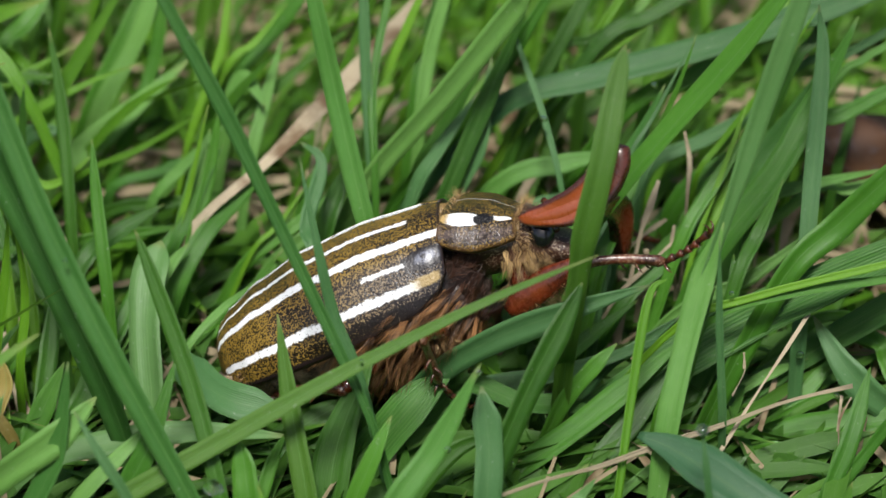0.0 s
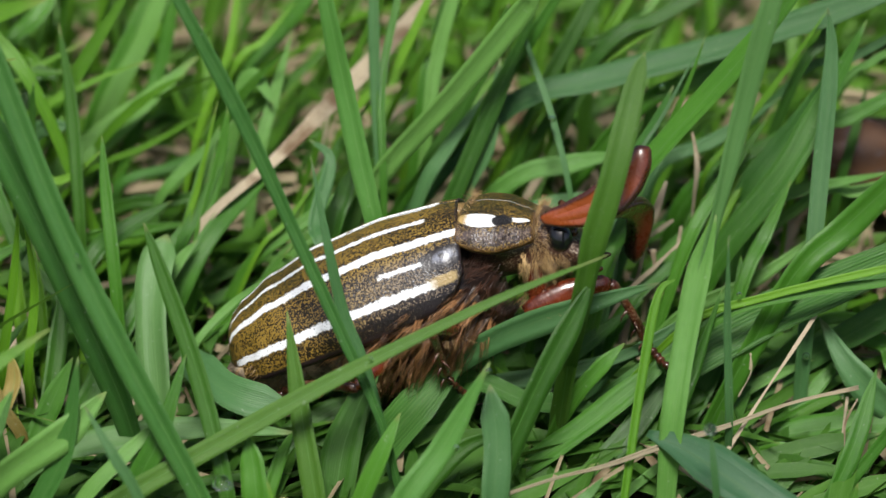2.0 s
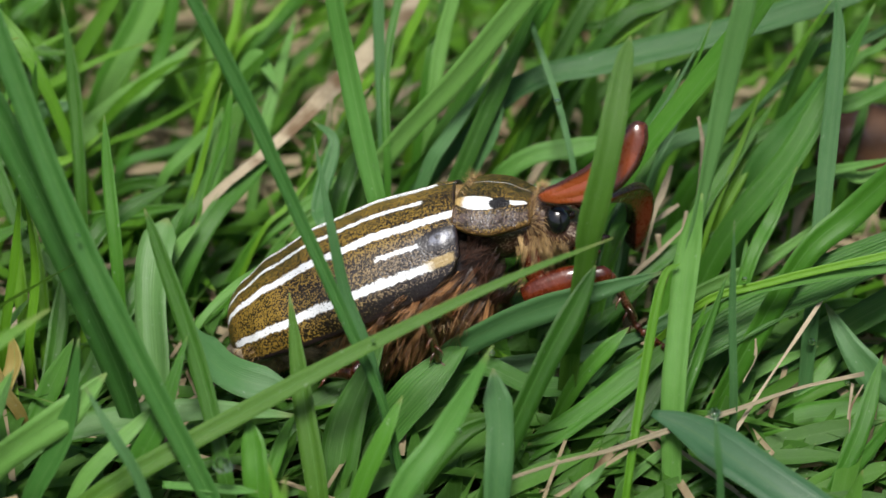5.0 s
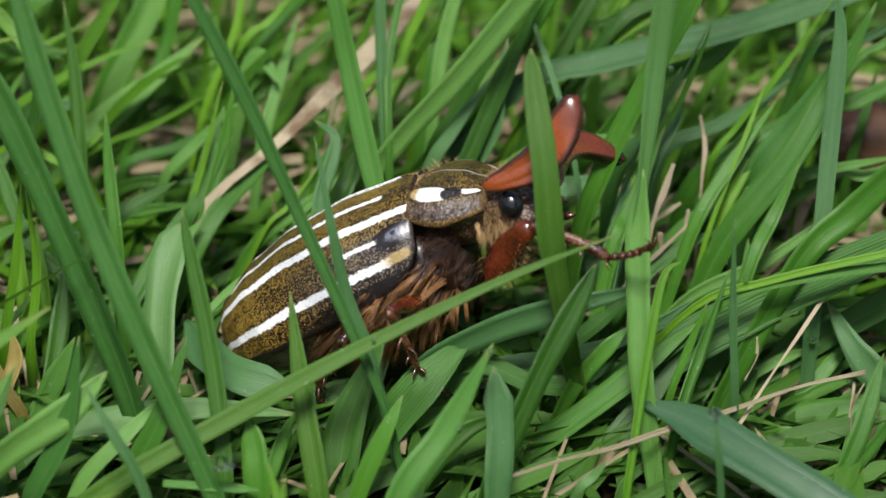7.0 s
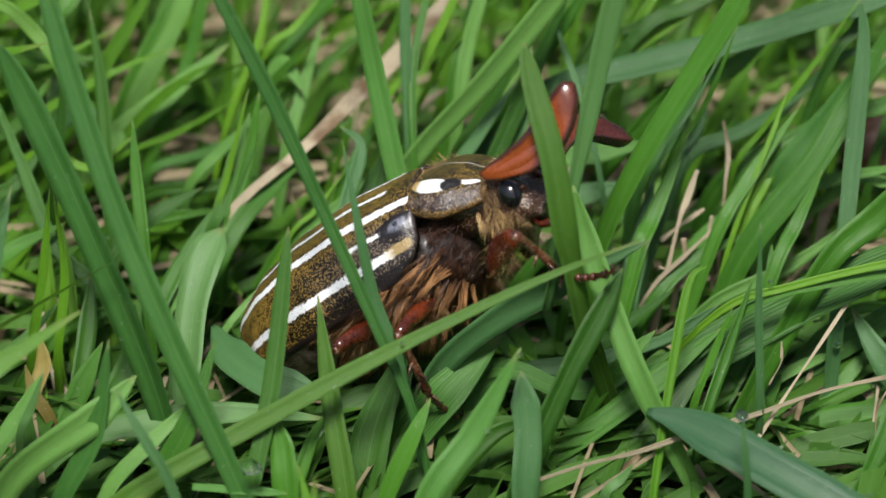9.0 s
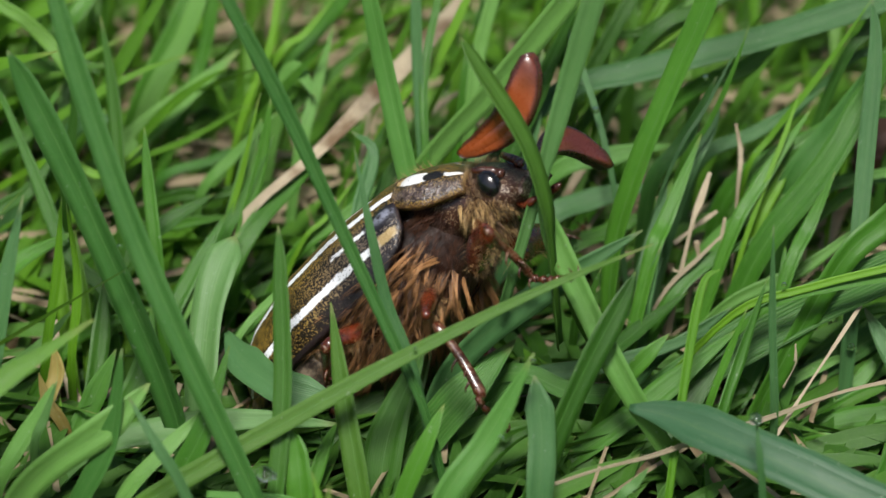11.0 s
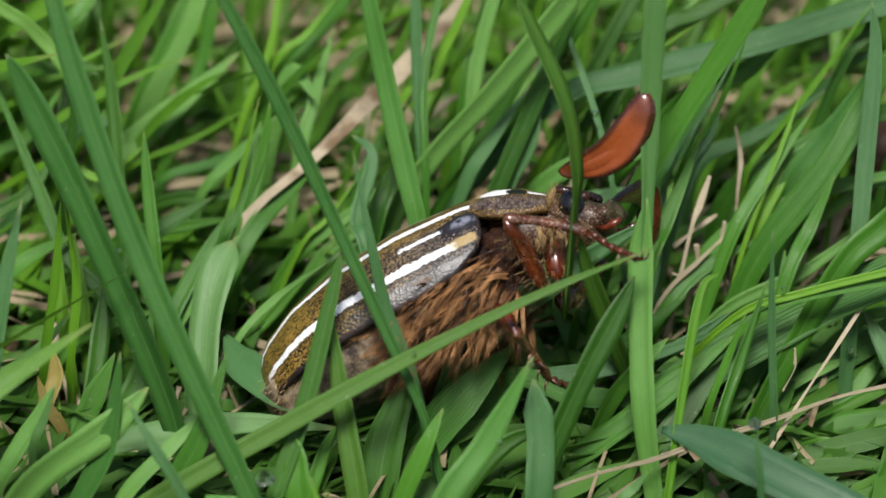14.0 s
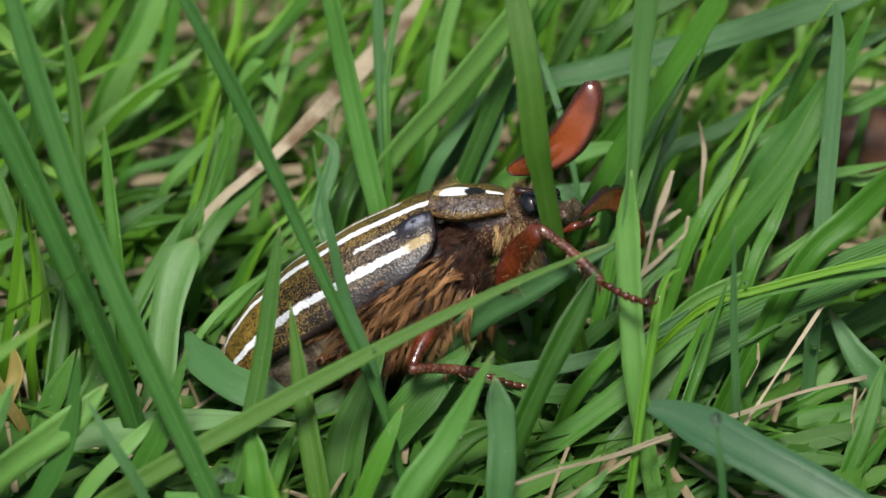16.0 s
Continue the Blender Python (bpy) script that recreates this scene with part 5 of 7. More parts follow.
blade([(0.0081, -0.0033, -0.0005), (0.0115, -0.0019, 0.0053), (0.0148, -0.0006, 0.0071), (0.0175, 0.0004, 0.0087)], 0.0011, "blue")
blade([(-0.032, -0.0092, -0.001), (-0.0299, -0.0059, 0.0031), (-0.0277, -0.0031, 0.0071)], 0.0017, "mid")
blade([(-0.0259, 0.0019, -0.0005), (-0.0246, 0.003, 0.0036), (-0.021, 0.0062, 0.0082), (-0.0191, 0.0077, 0.0102)], 0.0012, "light")
blade([(-0.0205, 0.0036, -0.0005), (-0.0199, 0.004, 0.0015), (-0.0164, 0.0062, 0.0044), (-0.0119, 0.0093, 0.0088)], 0.0009, "mid")
blade([(-0.0138, -0.0156, -0.0005), (-0.0132, -0.0147, 0.0028), (-0.0122, -0.0128, 0.0054), (-0.0112, -0.0116, 0.0072)], 0.001, "mid")
blade([(0.029, -0.0072, -0.001), (0.0251, -0.007, 0.0015), (0.0222, -0.0063, 0.0015)], 0.0017, "mid")
blade([(-0.0006, 0.0073, -0.0005), (0.005, 0.0096, 0.0068), (0.0093, 0.0114, 0.0081), (0.0128, 0.013, 0.0091)], 0.0013, "mid")
blade([(0.0128, 0.0032, -0.0005), (0.0172, 0.0045, 0.0057), (0.0232, 0.0062, 0.0082), (0.0283, 0.0084, 0.0113)], 0.0011, "light")
blade([(0.0421, 0.0064, -0.0005), (0.0303, 0.0037, 0.0063), (0.026, 0.0027, 0.0049), (0.0222, 0.0005, 0.0018)], 0.0009, "mid")
blade([(-0.0141, -0.0073, -0.0005), (-0.013, -0.0069, 0.0017), (-0.0093, -0.0054, 0.0037), (-0.006, -0.0045, 0.0051)], 0.0018, "dark")
blade([(0.0046, -0.0053, -0.0005), (0.0073, -0.0024, 0.0046), (0.0107, 0.0011, 0.0061), (0.0146, 0.0044, 0.0073)], 0.0012, "dark")
blade([(0.0266, 0.0116, -0.0005), (0.032, 0.0027, 0.0049), (0.033, 0.0009, 0.0041), (0.0342, -0.0011, 0.003), (0.0398, -0.008, 0.0015)], 0.0014, "mid")
blade([(-0.0278, 0.0011, 0.0009), (-0.0273, 0.0035, 0.0043), (-0.0283, 0.0065, 0.0074)], 0.0011, "bright")
blade([(-0.0314, -0.0103, 0.0003), (-0.0319, -0.0076, 0.0023), (-0.0318, -0.005, 0.0044)], 0.0011, "bright")
blade([(-0.0062, -0.0066, -0.0005), (-0.0039, -0.0059, 0.0031), (-0.0006, -0.005, 0.0044), (0.0019, -0.0033, 0.0068)], 0.0021, "veined")
blade([(0.0035, -0.0169, 0.0055), (0.0075, -0.0159, 0.0064), (0.0111, -0.0149, 0.0068), (0.0151, -0.0129, 0.007), (0.0197, -0.0106, 0.007), (0.0247, -0.0075, 0.0068), (0.0298, -0.0053, 0.0066)], 0.0005, "straw")
blade([(-0.0272, 0.0252, -0.0005), (-0.0263, 0.0242, 0.007), (-0.0223, 0.0249, 0.0084), (-0.0188, 0.0261, 0.0108), (-0.017, 0.0272, 0.0131), (-0.0137, 0.0291, 0.0167)], 0.00045, "bright")
blade([(-0.0183, 0.0351, -0.0005), (-0.0181, 0.0341, 0.008), (-0.0176, 0.0349, 0.0107), (-0.0171, 0.0358, 0.0139)], 0.0004, "bright")
blade([(-0.0205, 0.0115, -0.0005), (-0.0203, 0.0105, 0.008), (-0.0192, 0.0121, 0.0121), (-0.0177, 0.0145, 0.0182)], 0.0005, "bright")
blade([(0.0187, 0.0152, -0.0005), (0.0192, 0.0142, 0.011), (0.0211, 0.0152, 0.0141), (0.0235, 0.0161, 0.0173), (0.0259, 0.0172, 0.0207), (0.0284, 0.0183, 0.0246)], 0.0005, "bright")
blade([(0.0131, 0.0119, -0.0005), (0.0137, 0.0109, 0.013), (0.0161, 0.0122, 0.0174), (0.0176, 0.0132, 0.0208), (0.0189, 0.0144, 0.0245)], 0.00045, "mid")
blade([(0.008, 0.0273, -0.0005), (0.0085, 0.0263, 0.013), (0.0106, 0.0267, 0.0144), (0.0124, 0.0271, 0.0158), (0.015, 0.0277, 0.0176)], 0.0006, "bright")
blade([(0.0178, 0.0099, -0.0005), (0.0177, 0.0089, 0.006), (0.0173, 0.0096, 0.0082), (0.0175, 0.0101, 0.0101)], 0.00025, "straw")
blade([(0.0137, 0.0097, 0.008), (0.0153, 0.0101, 0.0093), (0.0169, 0.0104, 0.0105)], 0.0004, "straw")
blade([(0.0146, 0.0079, -0.0005), (0.0148, 0.0069, 0.005), (0.0155, 0.0076, 0.0072), (0.0153, 0.0082, 0.0093)], 0.0004, "straw")
blade([(0.0135, 0.0069, 0.0075), (0.0147, 0.0068, 0.0071), (0.0159, 0.0066, 0.0065)], 0.0003, "straw")
blade([(0.0239, 0.0124, -0.0005), (0.024, 0.0114, 0.009), (0.0245, 0.0119, 0.0109), (0.0248, 0.0125, 0.0128)], 0.0004, "straw")
blade([(0.0201, -0.0093, -0.0005), (0.02, -0.0103, 0.007), (0.0196, -0.0085, 0.0142), (0.0194, -0.0068, 0.021)], 0.0006, "blue")
blade([(0.0284, -0.0094, -0.0005), (0.0284, -0.0104, 0.005), (0.0284, -0.0099, 0.0069), (0.0292, -0.0093, 0.0086)], 0.00018, "straw")
blade([(0.0212, -0.0039, 0.0046), (0.022, -0.0034, 0.0064), (0.022, -0.003, 0.0079)], 0.00025, "straw")
blade([(0.0083, -0.017, -0.0005), (0.0086, -0.018, 0.005), (0.0098, -0.0176, 0.0064), (0.0107, -0.0173, 0.0076)], 0.0007, "waxy")
blade([(-0.0327, -0.0138, -0.0005), (-0.0325, -0.0148, 0.007), (-0.0317, -0.0142, 0.0093), (-0.0308, -0.0134, 0.0119)], 0.0007, "waxy")
blade([(0.0111, 0.0035, -0.0005), (0.0112, 0.0025, 0.006), (0.0116, 0.0033, 0.0086), (0.0123, 0.0042, 0.0115)], 0.0009, "blue")
blade([(0.015, -0.0075, -0.0005), (0.0154, -0.0085, 0.006), (0.0168, -0.0072, 0.0102), (0.018, -0.0062, 0.0135)], 0.0006, "mid")
blade([(0.0059, 0.0033, -0.0005), (0.0061, 0.0023, 0.006), (0.0071, 0.0029, 0.0077), (0.0079, 0.0035, 0.0099)], 0.0007, "dark")
blade([(0.0198, -0.0107, 0.0045), (0.0226, -0.0075, 0.0075), (0.0252, -0.004, 0.0095), (0.0278, -0.0003, 0.0115)], 0.00032, "straw")
blade([(-0.0231, 0.0119, -0.0005), (-0.0191, 0.0102, 0.0095), (-0.0136, 0.0147, 0.0126), (-0.0098, 0.0193, 0.0143), (-0.0059, 0.0251, 0.0155), (-0.0017, 0.03, 0.0183), (0.0059, 0.0362, 0.0249)], 0.0016, "straw")
blade([(-0.0094, 0.0221, -0.0005), (-0.0058, 0.0247, 0.0082), (-0.0038, 0.0261, 0.0102), (-0.002, 0.0267, 0.0111)], 0.0005, "straw")
blade([(-0.0097, 0.0182, -0.0005), (-0.01, 0.0225, 0.0075), (-0.0101, 0.0243, 0.009), (-0.0107, 0.0255, 0.0106)], 0.0003, "straw")
blade([(0.0126, 0.0041, -0.0005), (0.0147, 0.0077, 0.0102), (0.0155, 0.0091, 0.0123), (0.0162, 0.0103, 0.0141)], 0.0006, "straw")
blade([(0.0181, 0.0094, -0.0005), (0.0185, 0.0117, 0.0111), (0.0187, 0.0129, 0.0139), (0.0183, 0.0143, 0.0159)], 0.0004, "straw")
blade([(0.0146, 0.0186, -0.0005), (0.0158, 0.0176, 0.01), (0.0205, 0.0184, 0.0126), (0.0256, 0.0194, 0.016)], 0.0011, "blue")
blade([(0.0166, 0.0162, -0.0005), (0.0182, 0.0152, 0.009), (0.0243, 0.0165, 0.013), (0.0285, 0.0171, 0.015), (0.0325, 0.0176, 0.0168)], 0.0017, "mid")
blade([(0.0216, 0.0134, -0.0005), (0.0224, 0.0124, 0.011), (0.0256, 0.0138, 0.0156), (0.0289, 0.0155, 0.0213)], 0.0021, "cool")
blade([(0.0258, 0.0154, -0.0005), (0.0261, 0.0144, 0.01), (0.0271, 0.0156, 0.0139), (0.0282, 0.0166, 0.0171)], 0.0004, "bright")
blade([(0.0112, 0.012, -0.0005), (0.0118, 0.011, 0.012), (0.0144, 0.0121, 0.0159), (0.0166, 0.0135, 0.0206)], 0.0012, "cool")
blade([(0.008, 0.0248, -0.0005), (0.0087, 0.0238, 0.016), (0.0117, 0.0244, 0.018), (0.0156, 0.0252, 0.0207)], 0.0007, "dark")
blade([(-0.0027, 0.0168, -0.0005), (-0.0021, 0.0158, 0.01), (0.0004, 0.0173, 0.0148), (0.0035, 0.0192, 0.0213), (0.0043, 0.02, 0.0238)], 0.0013, "dark")
blade([(-0.0234, 0.0183, -0.0005), (-0.0227, 0.0173, 0.007), (-0.0201, 0.0184, 0.01), (-0.0166, 0.0198, 0.0133)], 0.0009, "light")
blade([(-0.0272, 0.022, -0.0005), (-0.0261, 0.021, 0.006), (-0.0217, 0.0216, 0.0076), (-0.0181, 0.0225, 0.0097)], 0.0008, "pale")
blade([(-0.0329, 0.0142, -0.0005), (-0.0327, 0.0132, 0.01), (-0.032, 0.0147, 0.0147), (-0.0317, 0.0159, 0.019)], 0.0009, "dark")
blade([(-0.0102, 0.0188, -0.0005), (-0.01, 0.0178, 0.008), (-0.0089, 0.0189, 0.0109), (-0.0061, 0.0204, 0.0147)], 0.0008, "mid")
blade([(-0.03, -0.0167, -0.0005), (-0.0294, -0.0177, 0.004), (-0.027, -0.0162, 0.0089), (-0.026, -0.0142, 0.0154)], 0.0016, "cool")
blade([(-0.0331, -0.0021, -0.0005), (-0.0329, -0.0031, 0.006), (-0.0319, -0.0012, 0.0123), (-0.0314, 0.0005, 0.0181)], 0.0008, "bright")
blade([(-0.0312, -0.0021, -0.0005), (-0.031, -0.0031, 0.006), (-0.0304, -0.0013, 0.0119), (-0.0311, 0.0004, 0.0176)], 0.0007, "bright")
blade([(-0.0202, -0.0186, 0.006), (-0.0162, -0.0187, 0.0058), (-0.0135, -0.0187, 0.0056)], 0.0007, "pale")
blade([(0.0283, 0.0007, -0.0005), (0.0286, -0.0043, 0.0018), (0.0287, -0.0063, 0.0015), (0.0294, -0.0029, 0.0039)], 0.0003, "straw")
blade([(-0.0113, 0.0176, -0.0005), (-0.0055, 0.0198, 0.0088), (-0.0041, 0.0203, 0.0095), (-0.0028, 0.0219, 0.0105)], 0.0006, "straw")
blade([(0.0093, 0.0031, -0.0005), (0.0126, 0.005, 0.0064), (0.0155, 0.0067, 0.0089), (0.0177, 0.0085, 0.0102)], 0.0004, "straw")
blade([(-0.0301, -0.0043, 0.0002), (-0.0316, -0.0011, 0.003), (-0.0329, 0.003, 0.0053)], 0.0016, "straw")
blade([(-0.0371, -0.015, -0.0005), (-0.0366, -0.0138, 0.0051), (-0.0349, -0.0092, 0.0152), (-0.0333, -0.0055, 0.0223)], 0.0015, "blue")
blade([(-0.0253, 0.0134, -0.0005), (-0.0314, 0.0182, 0.0152), (-0.0351, 0.0212, 0.0195), (-0.0392, 0.0228, 0.0218), (-0.0486, 0.0264, 0.0269)], 0.0011, "bright")
blade([(-0.0365, -0.017, -0.0005), (-0.0351, -0.0155, 0.0044), (-0.0331, -0.0134, 0.0074), (-0.0313, -0.0114, 0.0102)], 0.0013, "light")
blade([(-0.042, -0.0037, -0.0005), (-0.0383, 0.0013, 0.0075), (-0.0356, 0.0049, 0.0092), (-0.0312, 0.0077, 0.0103)], 0.0014, "mid")
blade([(-0.0409, -0.0066, -0.0005), (-0.0375, -0.0044, 0.0045), (-0.0343, -0.0024, 0.0057), (-0.0312, 0.0013, 0.0076)], 0.0012, "light")
blade([(-0.0461, 0.0155, -0.0005), (-0.0395, 0.0178, 0.0096), (-0.036, 0.0191, 0.0115), (-0.0334, 0.0214, 0.0147)], 0.001, "mid")
blade([(-0.0451, 0.004, -0.0005), (-0.039, 0.0089, 0.0094), (-0.0353, 0.0118, 0.0111), (-0.0334, 0.0147, 0.0128)], 0.0011, "dark")
blade([(-0.0241, -0.009, -0.001), (-0.0239, -0.0053, 0.0015), (-0.0233, -0.0013, 0.0027)], 0.0006, "straw")
blade([(-0.0066, 0.0186, -0.0005), (-0.0022, 0.0207, 0.0076), (-0.0008, 0.0214, 0.0085), (0.0003, 0.0226, 0.0089)], 0.0006, "straw")
blade([(0.0024, 0.0181, -0.0005), (0.0045, 0.0205, 0.0072), (0.0054, 0.0215, 0.0087), (0.0058, 0.0231, 0.0097)], 0.0005, "straw")
blade([(0.003, 0.0182, -0.0005), (0.0065, 0.0202, 0.0069), (0.0078, 0.021, 0.008), (0.0096, 0.0219, 0.0079)], 0.0007, "straw")
blade([(-0.0121, 0.0157, -0.0005), (-0.0097, 0.0238, 0.0107), (-0.0093, 0.025, 0.0112), (-0.0087, 0.0253, 0.0115), (-0.008, 0.0249, 0.011)], 0.0003, "straw")
blade([(-0.0321, -0.0027, 0.0006), (-0.0327, 0.0008, 0.0022), (-0.0334, 0.0041, 0.0039)], 0.0004, "straw")


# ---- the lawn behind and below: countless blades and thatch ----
def blocks_view(p):
    """True where a blade would stand between camera and beetle; kept clear to fit the view."""
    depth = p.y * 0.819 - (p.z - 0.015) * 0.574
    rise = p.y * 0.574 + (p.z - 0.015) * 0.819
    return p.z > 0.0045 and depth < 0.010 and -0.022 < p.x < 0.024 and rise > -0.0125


def lawn(name, label, count, region, length, width, material, seed, lean, rise, hole=True, straw=False, tall=False):
    rng = random.Random(seed)
    verts, faces, uvs = [], [], []
    made = tries = 0
    while made < count and tries < count * 6:
        tries += 1
        x, y = rng.uniform(*region[0]), rng.uniform(*region[1])
        l = rng.uniform(*length)
        way = rng.gauss(lean, 0.9)
        up = rng.uniform(*rise)
        bend = rng.uniform(0.1, 0.9)
        d = Vector((math.cos(way), math.sin(way), 0))
        p0 = Vector((x, y, rng.uniform(-0.001, 0.002) if not straw else rng.uniform(0, 0.006)))
        line = []
        seg = 7
        for i in range(seg + 1):
            t = i / seg
            a = up - bend * t
            line.append((line[-1] + (d * math.cos(a) + Vector((0, 0, 1)) * math.sin(a)) * (l / seg)) if line else p0)
        for q in line:
            q.z = max(q.z, 0.0004)
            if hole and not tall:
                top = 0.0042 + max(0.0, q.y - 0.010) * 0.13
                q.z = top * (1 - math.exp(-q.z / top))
        if hole and any(blocks_view(q) for q in line):
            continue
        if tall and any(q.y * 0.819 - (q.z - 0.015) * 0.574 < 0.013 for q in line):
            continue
        made += 1
        w = rng.uniform(*width) * 0.5
        side = Vector((-d.y, d.x, 0))
        spin = rng.uniform(-1.0, 1.0)
        base = len(verts)
        for i, p in enumerate(line):
            t = i / seg
            tang = (line[min(i + 1, seg)] - line[max(i - 1, 0)]).normalized()
            upv = side.cross(tang) * -1
            s = math.cos(spin) * side + math.sin(spin) * upv
            nrm = tang.cross(s)
            ww = w * (min(1, 0.75 + 0.7 * t) * min(1, max(0.03, (1 - t) * 3.4)) ** 0.8 if not straw else 0.8)
            verts += [p - s * ww + nrm * ww * 0.3, p, p + s * ww + nrm * ww * 0.3]
            if i:
                k = base + 3 * i
                for c in (0, 1):
                    faces.append((k - 3 + c, k - 2 + c, k + 1 + c, k + c))
                    t0 = (i - 1) / seg
                    uvs += [(c / 2, t0), (c / 2 + 0.5, t0), (c / 2 + 0.5, t), (c / 2, t)]
    data = bpy.data.meshes.new(name)
    data.from_pydata(verts, [], faces)
    layer = data.uv_layers.new(name="UVMap")
    layer.data.foreach_set("uv", [c for uv in uvs for c in uv])
    data.polygons.foreach_set("use_smooth", [True] * len(faces))
    data.materials.append(material)
    ob = new(name, data)
    return tagged(ob, label, "grass" if not straw else "thatch", kind="stuff")


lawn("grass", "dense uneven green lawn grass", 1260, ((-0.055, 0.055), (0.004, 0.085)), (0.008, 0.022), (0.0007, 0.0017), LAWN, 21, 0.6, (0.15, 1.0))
lawn("grass", "low grass under the beetle, its shade put into a darker green", 380, ((-0.055, 0.055), (-0.02, 0.004)), (0.008, 0.022), (0.0007, 0.0017), SHADED_LAWN, 34, 0.6, (0.15, 1.0))
lawn("grass", "short green grass at the soil", 1150, ((-0.055, 0.055), (-0.03, 0.085)), (0.005, 0.014), (0.0005, 0.0012), SHADED_LAWN, 22, 0.5, (0.1, 1.1))
lawn("grass", "lawn grass further off", 4200, ((-0.2, 0.2), (0.085, 0.32)), (0.02, 0.05), (0.0015, 0.003), LAWN, 23, 0.6, (0.5, 1.45), False)
lawn("grass", "lawn grass beside the beetle", 3000, ((0.055, 0.2), (-0.1, 0.085)), (0.02, 0.045), (0.0015, 0.003), LAWN, 24, 0.6, (0.5, 1.45), False)
lawn("grass", "lawn grass beside the beetle", 3000, ((-0.2, -0.055), (-0.1, 0.085)), (0.02, 0.045), (0.0015, 0.003), LAWN, 25, 0.6, (0.5, 1.45), False)
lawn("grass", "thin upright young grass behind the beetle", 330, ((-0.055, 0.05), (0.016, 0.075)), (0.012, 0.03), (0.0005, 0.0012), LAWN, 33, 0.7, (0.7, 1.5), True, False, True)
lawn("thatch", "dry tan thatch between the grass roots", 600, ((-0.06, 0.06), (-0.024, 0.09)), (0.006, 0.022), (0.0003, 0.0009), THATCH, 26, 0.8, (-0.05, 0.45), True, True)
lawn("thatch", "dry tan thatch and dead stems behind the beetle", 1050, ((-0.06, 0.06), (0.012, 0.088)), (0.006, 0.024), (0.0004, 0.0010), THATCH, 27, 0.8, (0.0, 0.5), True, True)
lawn("grass", "short lawn grass before the beetle", 1500, ((-0.055, 0.055), (-0.10, -0.034)), (0.008, 0.018), (0.001, 0.002), LAWN, 28, 0.6, (0.3, 1.2), False)
lawn("grass", "open lawn grass all around", 7000, ((-0.6, 0.6), (0.32, 0.9)), (0.03, 0.055), (0.003, 0.006), LAWN, 29, 0.6, (0.5, 1.45), False)
lawn("grass", "open lawn grass all around", 5000, ((0.2, 0.6), (-0.6, 0.32)), (0.03, 0.055), (0.003, 0.006), LAWN, 30, 0.6, (0.5, 1.45), False)
lawn("grass", "open lawn grass all around", 5000, ((-0.6, -0.2), (-0.6, 0.32)), (0.03, 0.055), (0.003, 0.006), LAWN, 31, 0.6, (0.5, 1.45), False)
lawn("grass", "open lawn grass all around", 4000, ((-0.2, 0.2), (-0.6, -0.10)), (0.02, 0.045), (0.002, 0.005), LAWN, 32, 0.6, (0.5, 1.3), False)


# ---- dew and a dead leaf ----
def dew(place, radius):
    bm = bmesh.new()
    ball(bm, (0, 0, 0), radius, (1, 1, 0.9), 16)
    ob = mesh_object("dew_drop", bm, WATER)
    ob.location = place
    return tagged(ob, "clear round dew drop clinging to a grass blade", "dew drop", "dew drops on the grass")


def leaf_brown():
    m = Nodes("dead_leaf")
    ob = m.coords("Object")
    streak = m.noise(m.stretch(ob, 1.0, 1.0, 3.0), 420.0, 4.0, 0.6)
    big = m.noise(ob, 160.0, 3.0)
    col = m.mix(m.step(big, 0.35, 0.65), rgb(0.018, 0.007, 0.004), rgb(0.085, 0.034, 0.010))
    col = m.mix(m.step(streak, 0.5, 0.75), col, rgb(0.085, 0.062, 0.065))
    m.set(Base_Color=col, Roughness=0.75)
    m.bump(streak, 0.5, 0.0003)
    return m.mat


def brown_leaf(place):
    """A curled, dead brown leaf lying among the roots, its stalk end towards the camera."""
    bm = bmesh.new()
    rings = []
    for i in range(25):
        u = i / 24
        x = -0.003 + 0.011 * u
        half = 0.0034 * math.sin(math.pi * min(1, u * 0.9 + 0.12)) ** 0.6
        top = []
        for j in range(15):
            a = radians(-100 + 200 * j / 14)
            wob = 1 + 0.06 * math.sin(u * 14 + j)
            top.append(Vector((x, half * math.sin(a) * wob, half * math.cos(a) * wob * 0.9)))
        rings.append(top + [p * 1.0 - Vector((0, 0, 0.0003)) for p in reversed(top)])
    loft(bm, rings)
    ob = mesh_object("dead_leaf", bm, leaf_brown())
    ob.location = place
    ob.rotation_euler = (0.35, 0.1, 0.15)
    return tagged(ob, "curled dead brown leaf lying among the grass", "leaf")


dew((0.00754, 0.01248, 0.01818), 0.00028)
dew((-0.01598, -0.01974, 0.00878), 0.00062)
dew((-0.01547, -0.01983, 0.00865), 0.00035)
dew((0.01778, -0.01903, 0.01327), 0.00045)
dew((0.00031, -0.01875, 0.01123), 0.00025)
dew((0.00248, -0.01641, 0.01614), 0.00022)
dew((0.02627, -0.00166, 0.0067), 0.0003)
dew((0.01601, 0.01645, 0.01862), 0.00025)
dew((-0.02597, -0.012, 0.02244), 0.00018)
dew((-0.00565, -0.01396, 0.01528), 0.00015)
dew((0.00492, -0.01055, 0.00359), 0.0002)
dew((0.02076, -0.00395, 0.01388), 0.0002)
dew((0.02882, -0.00417, 0.00486), 0.0002)
brown_leaf((0.03106, 0.02318, 0.00801))


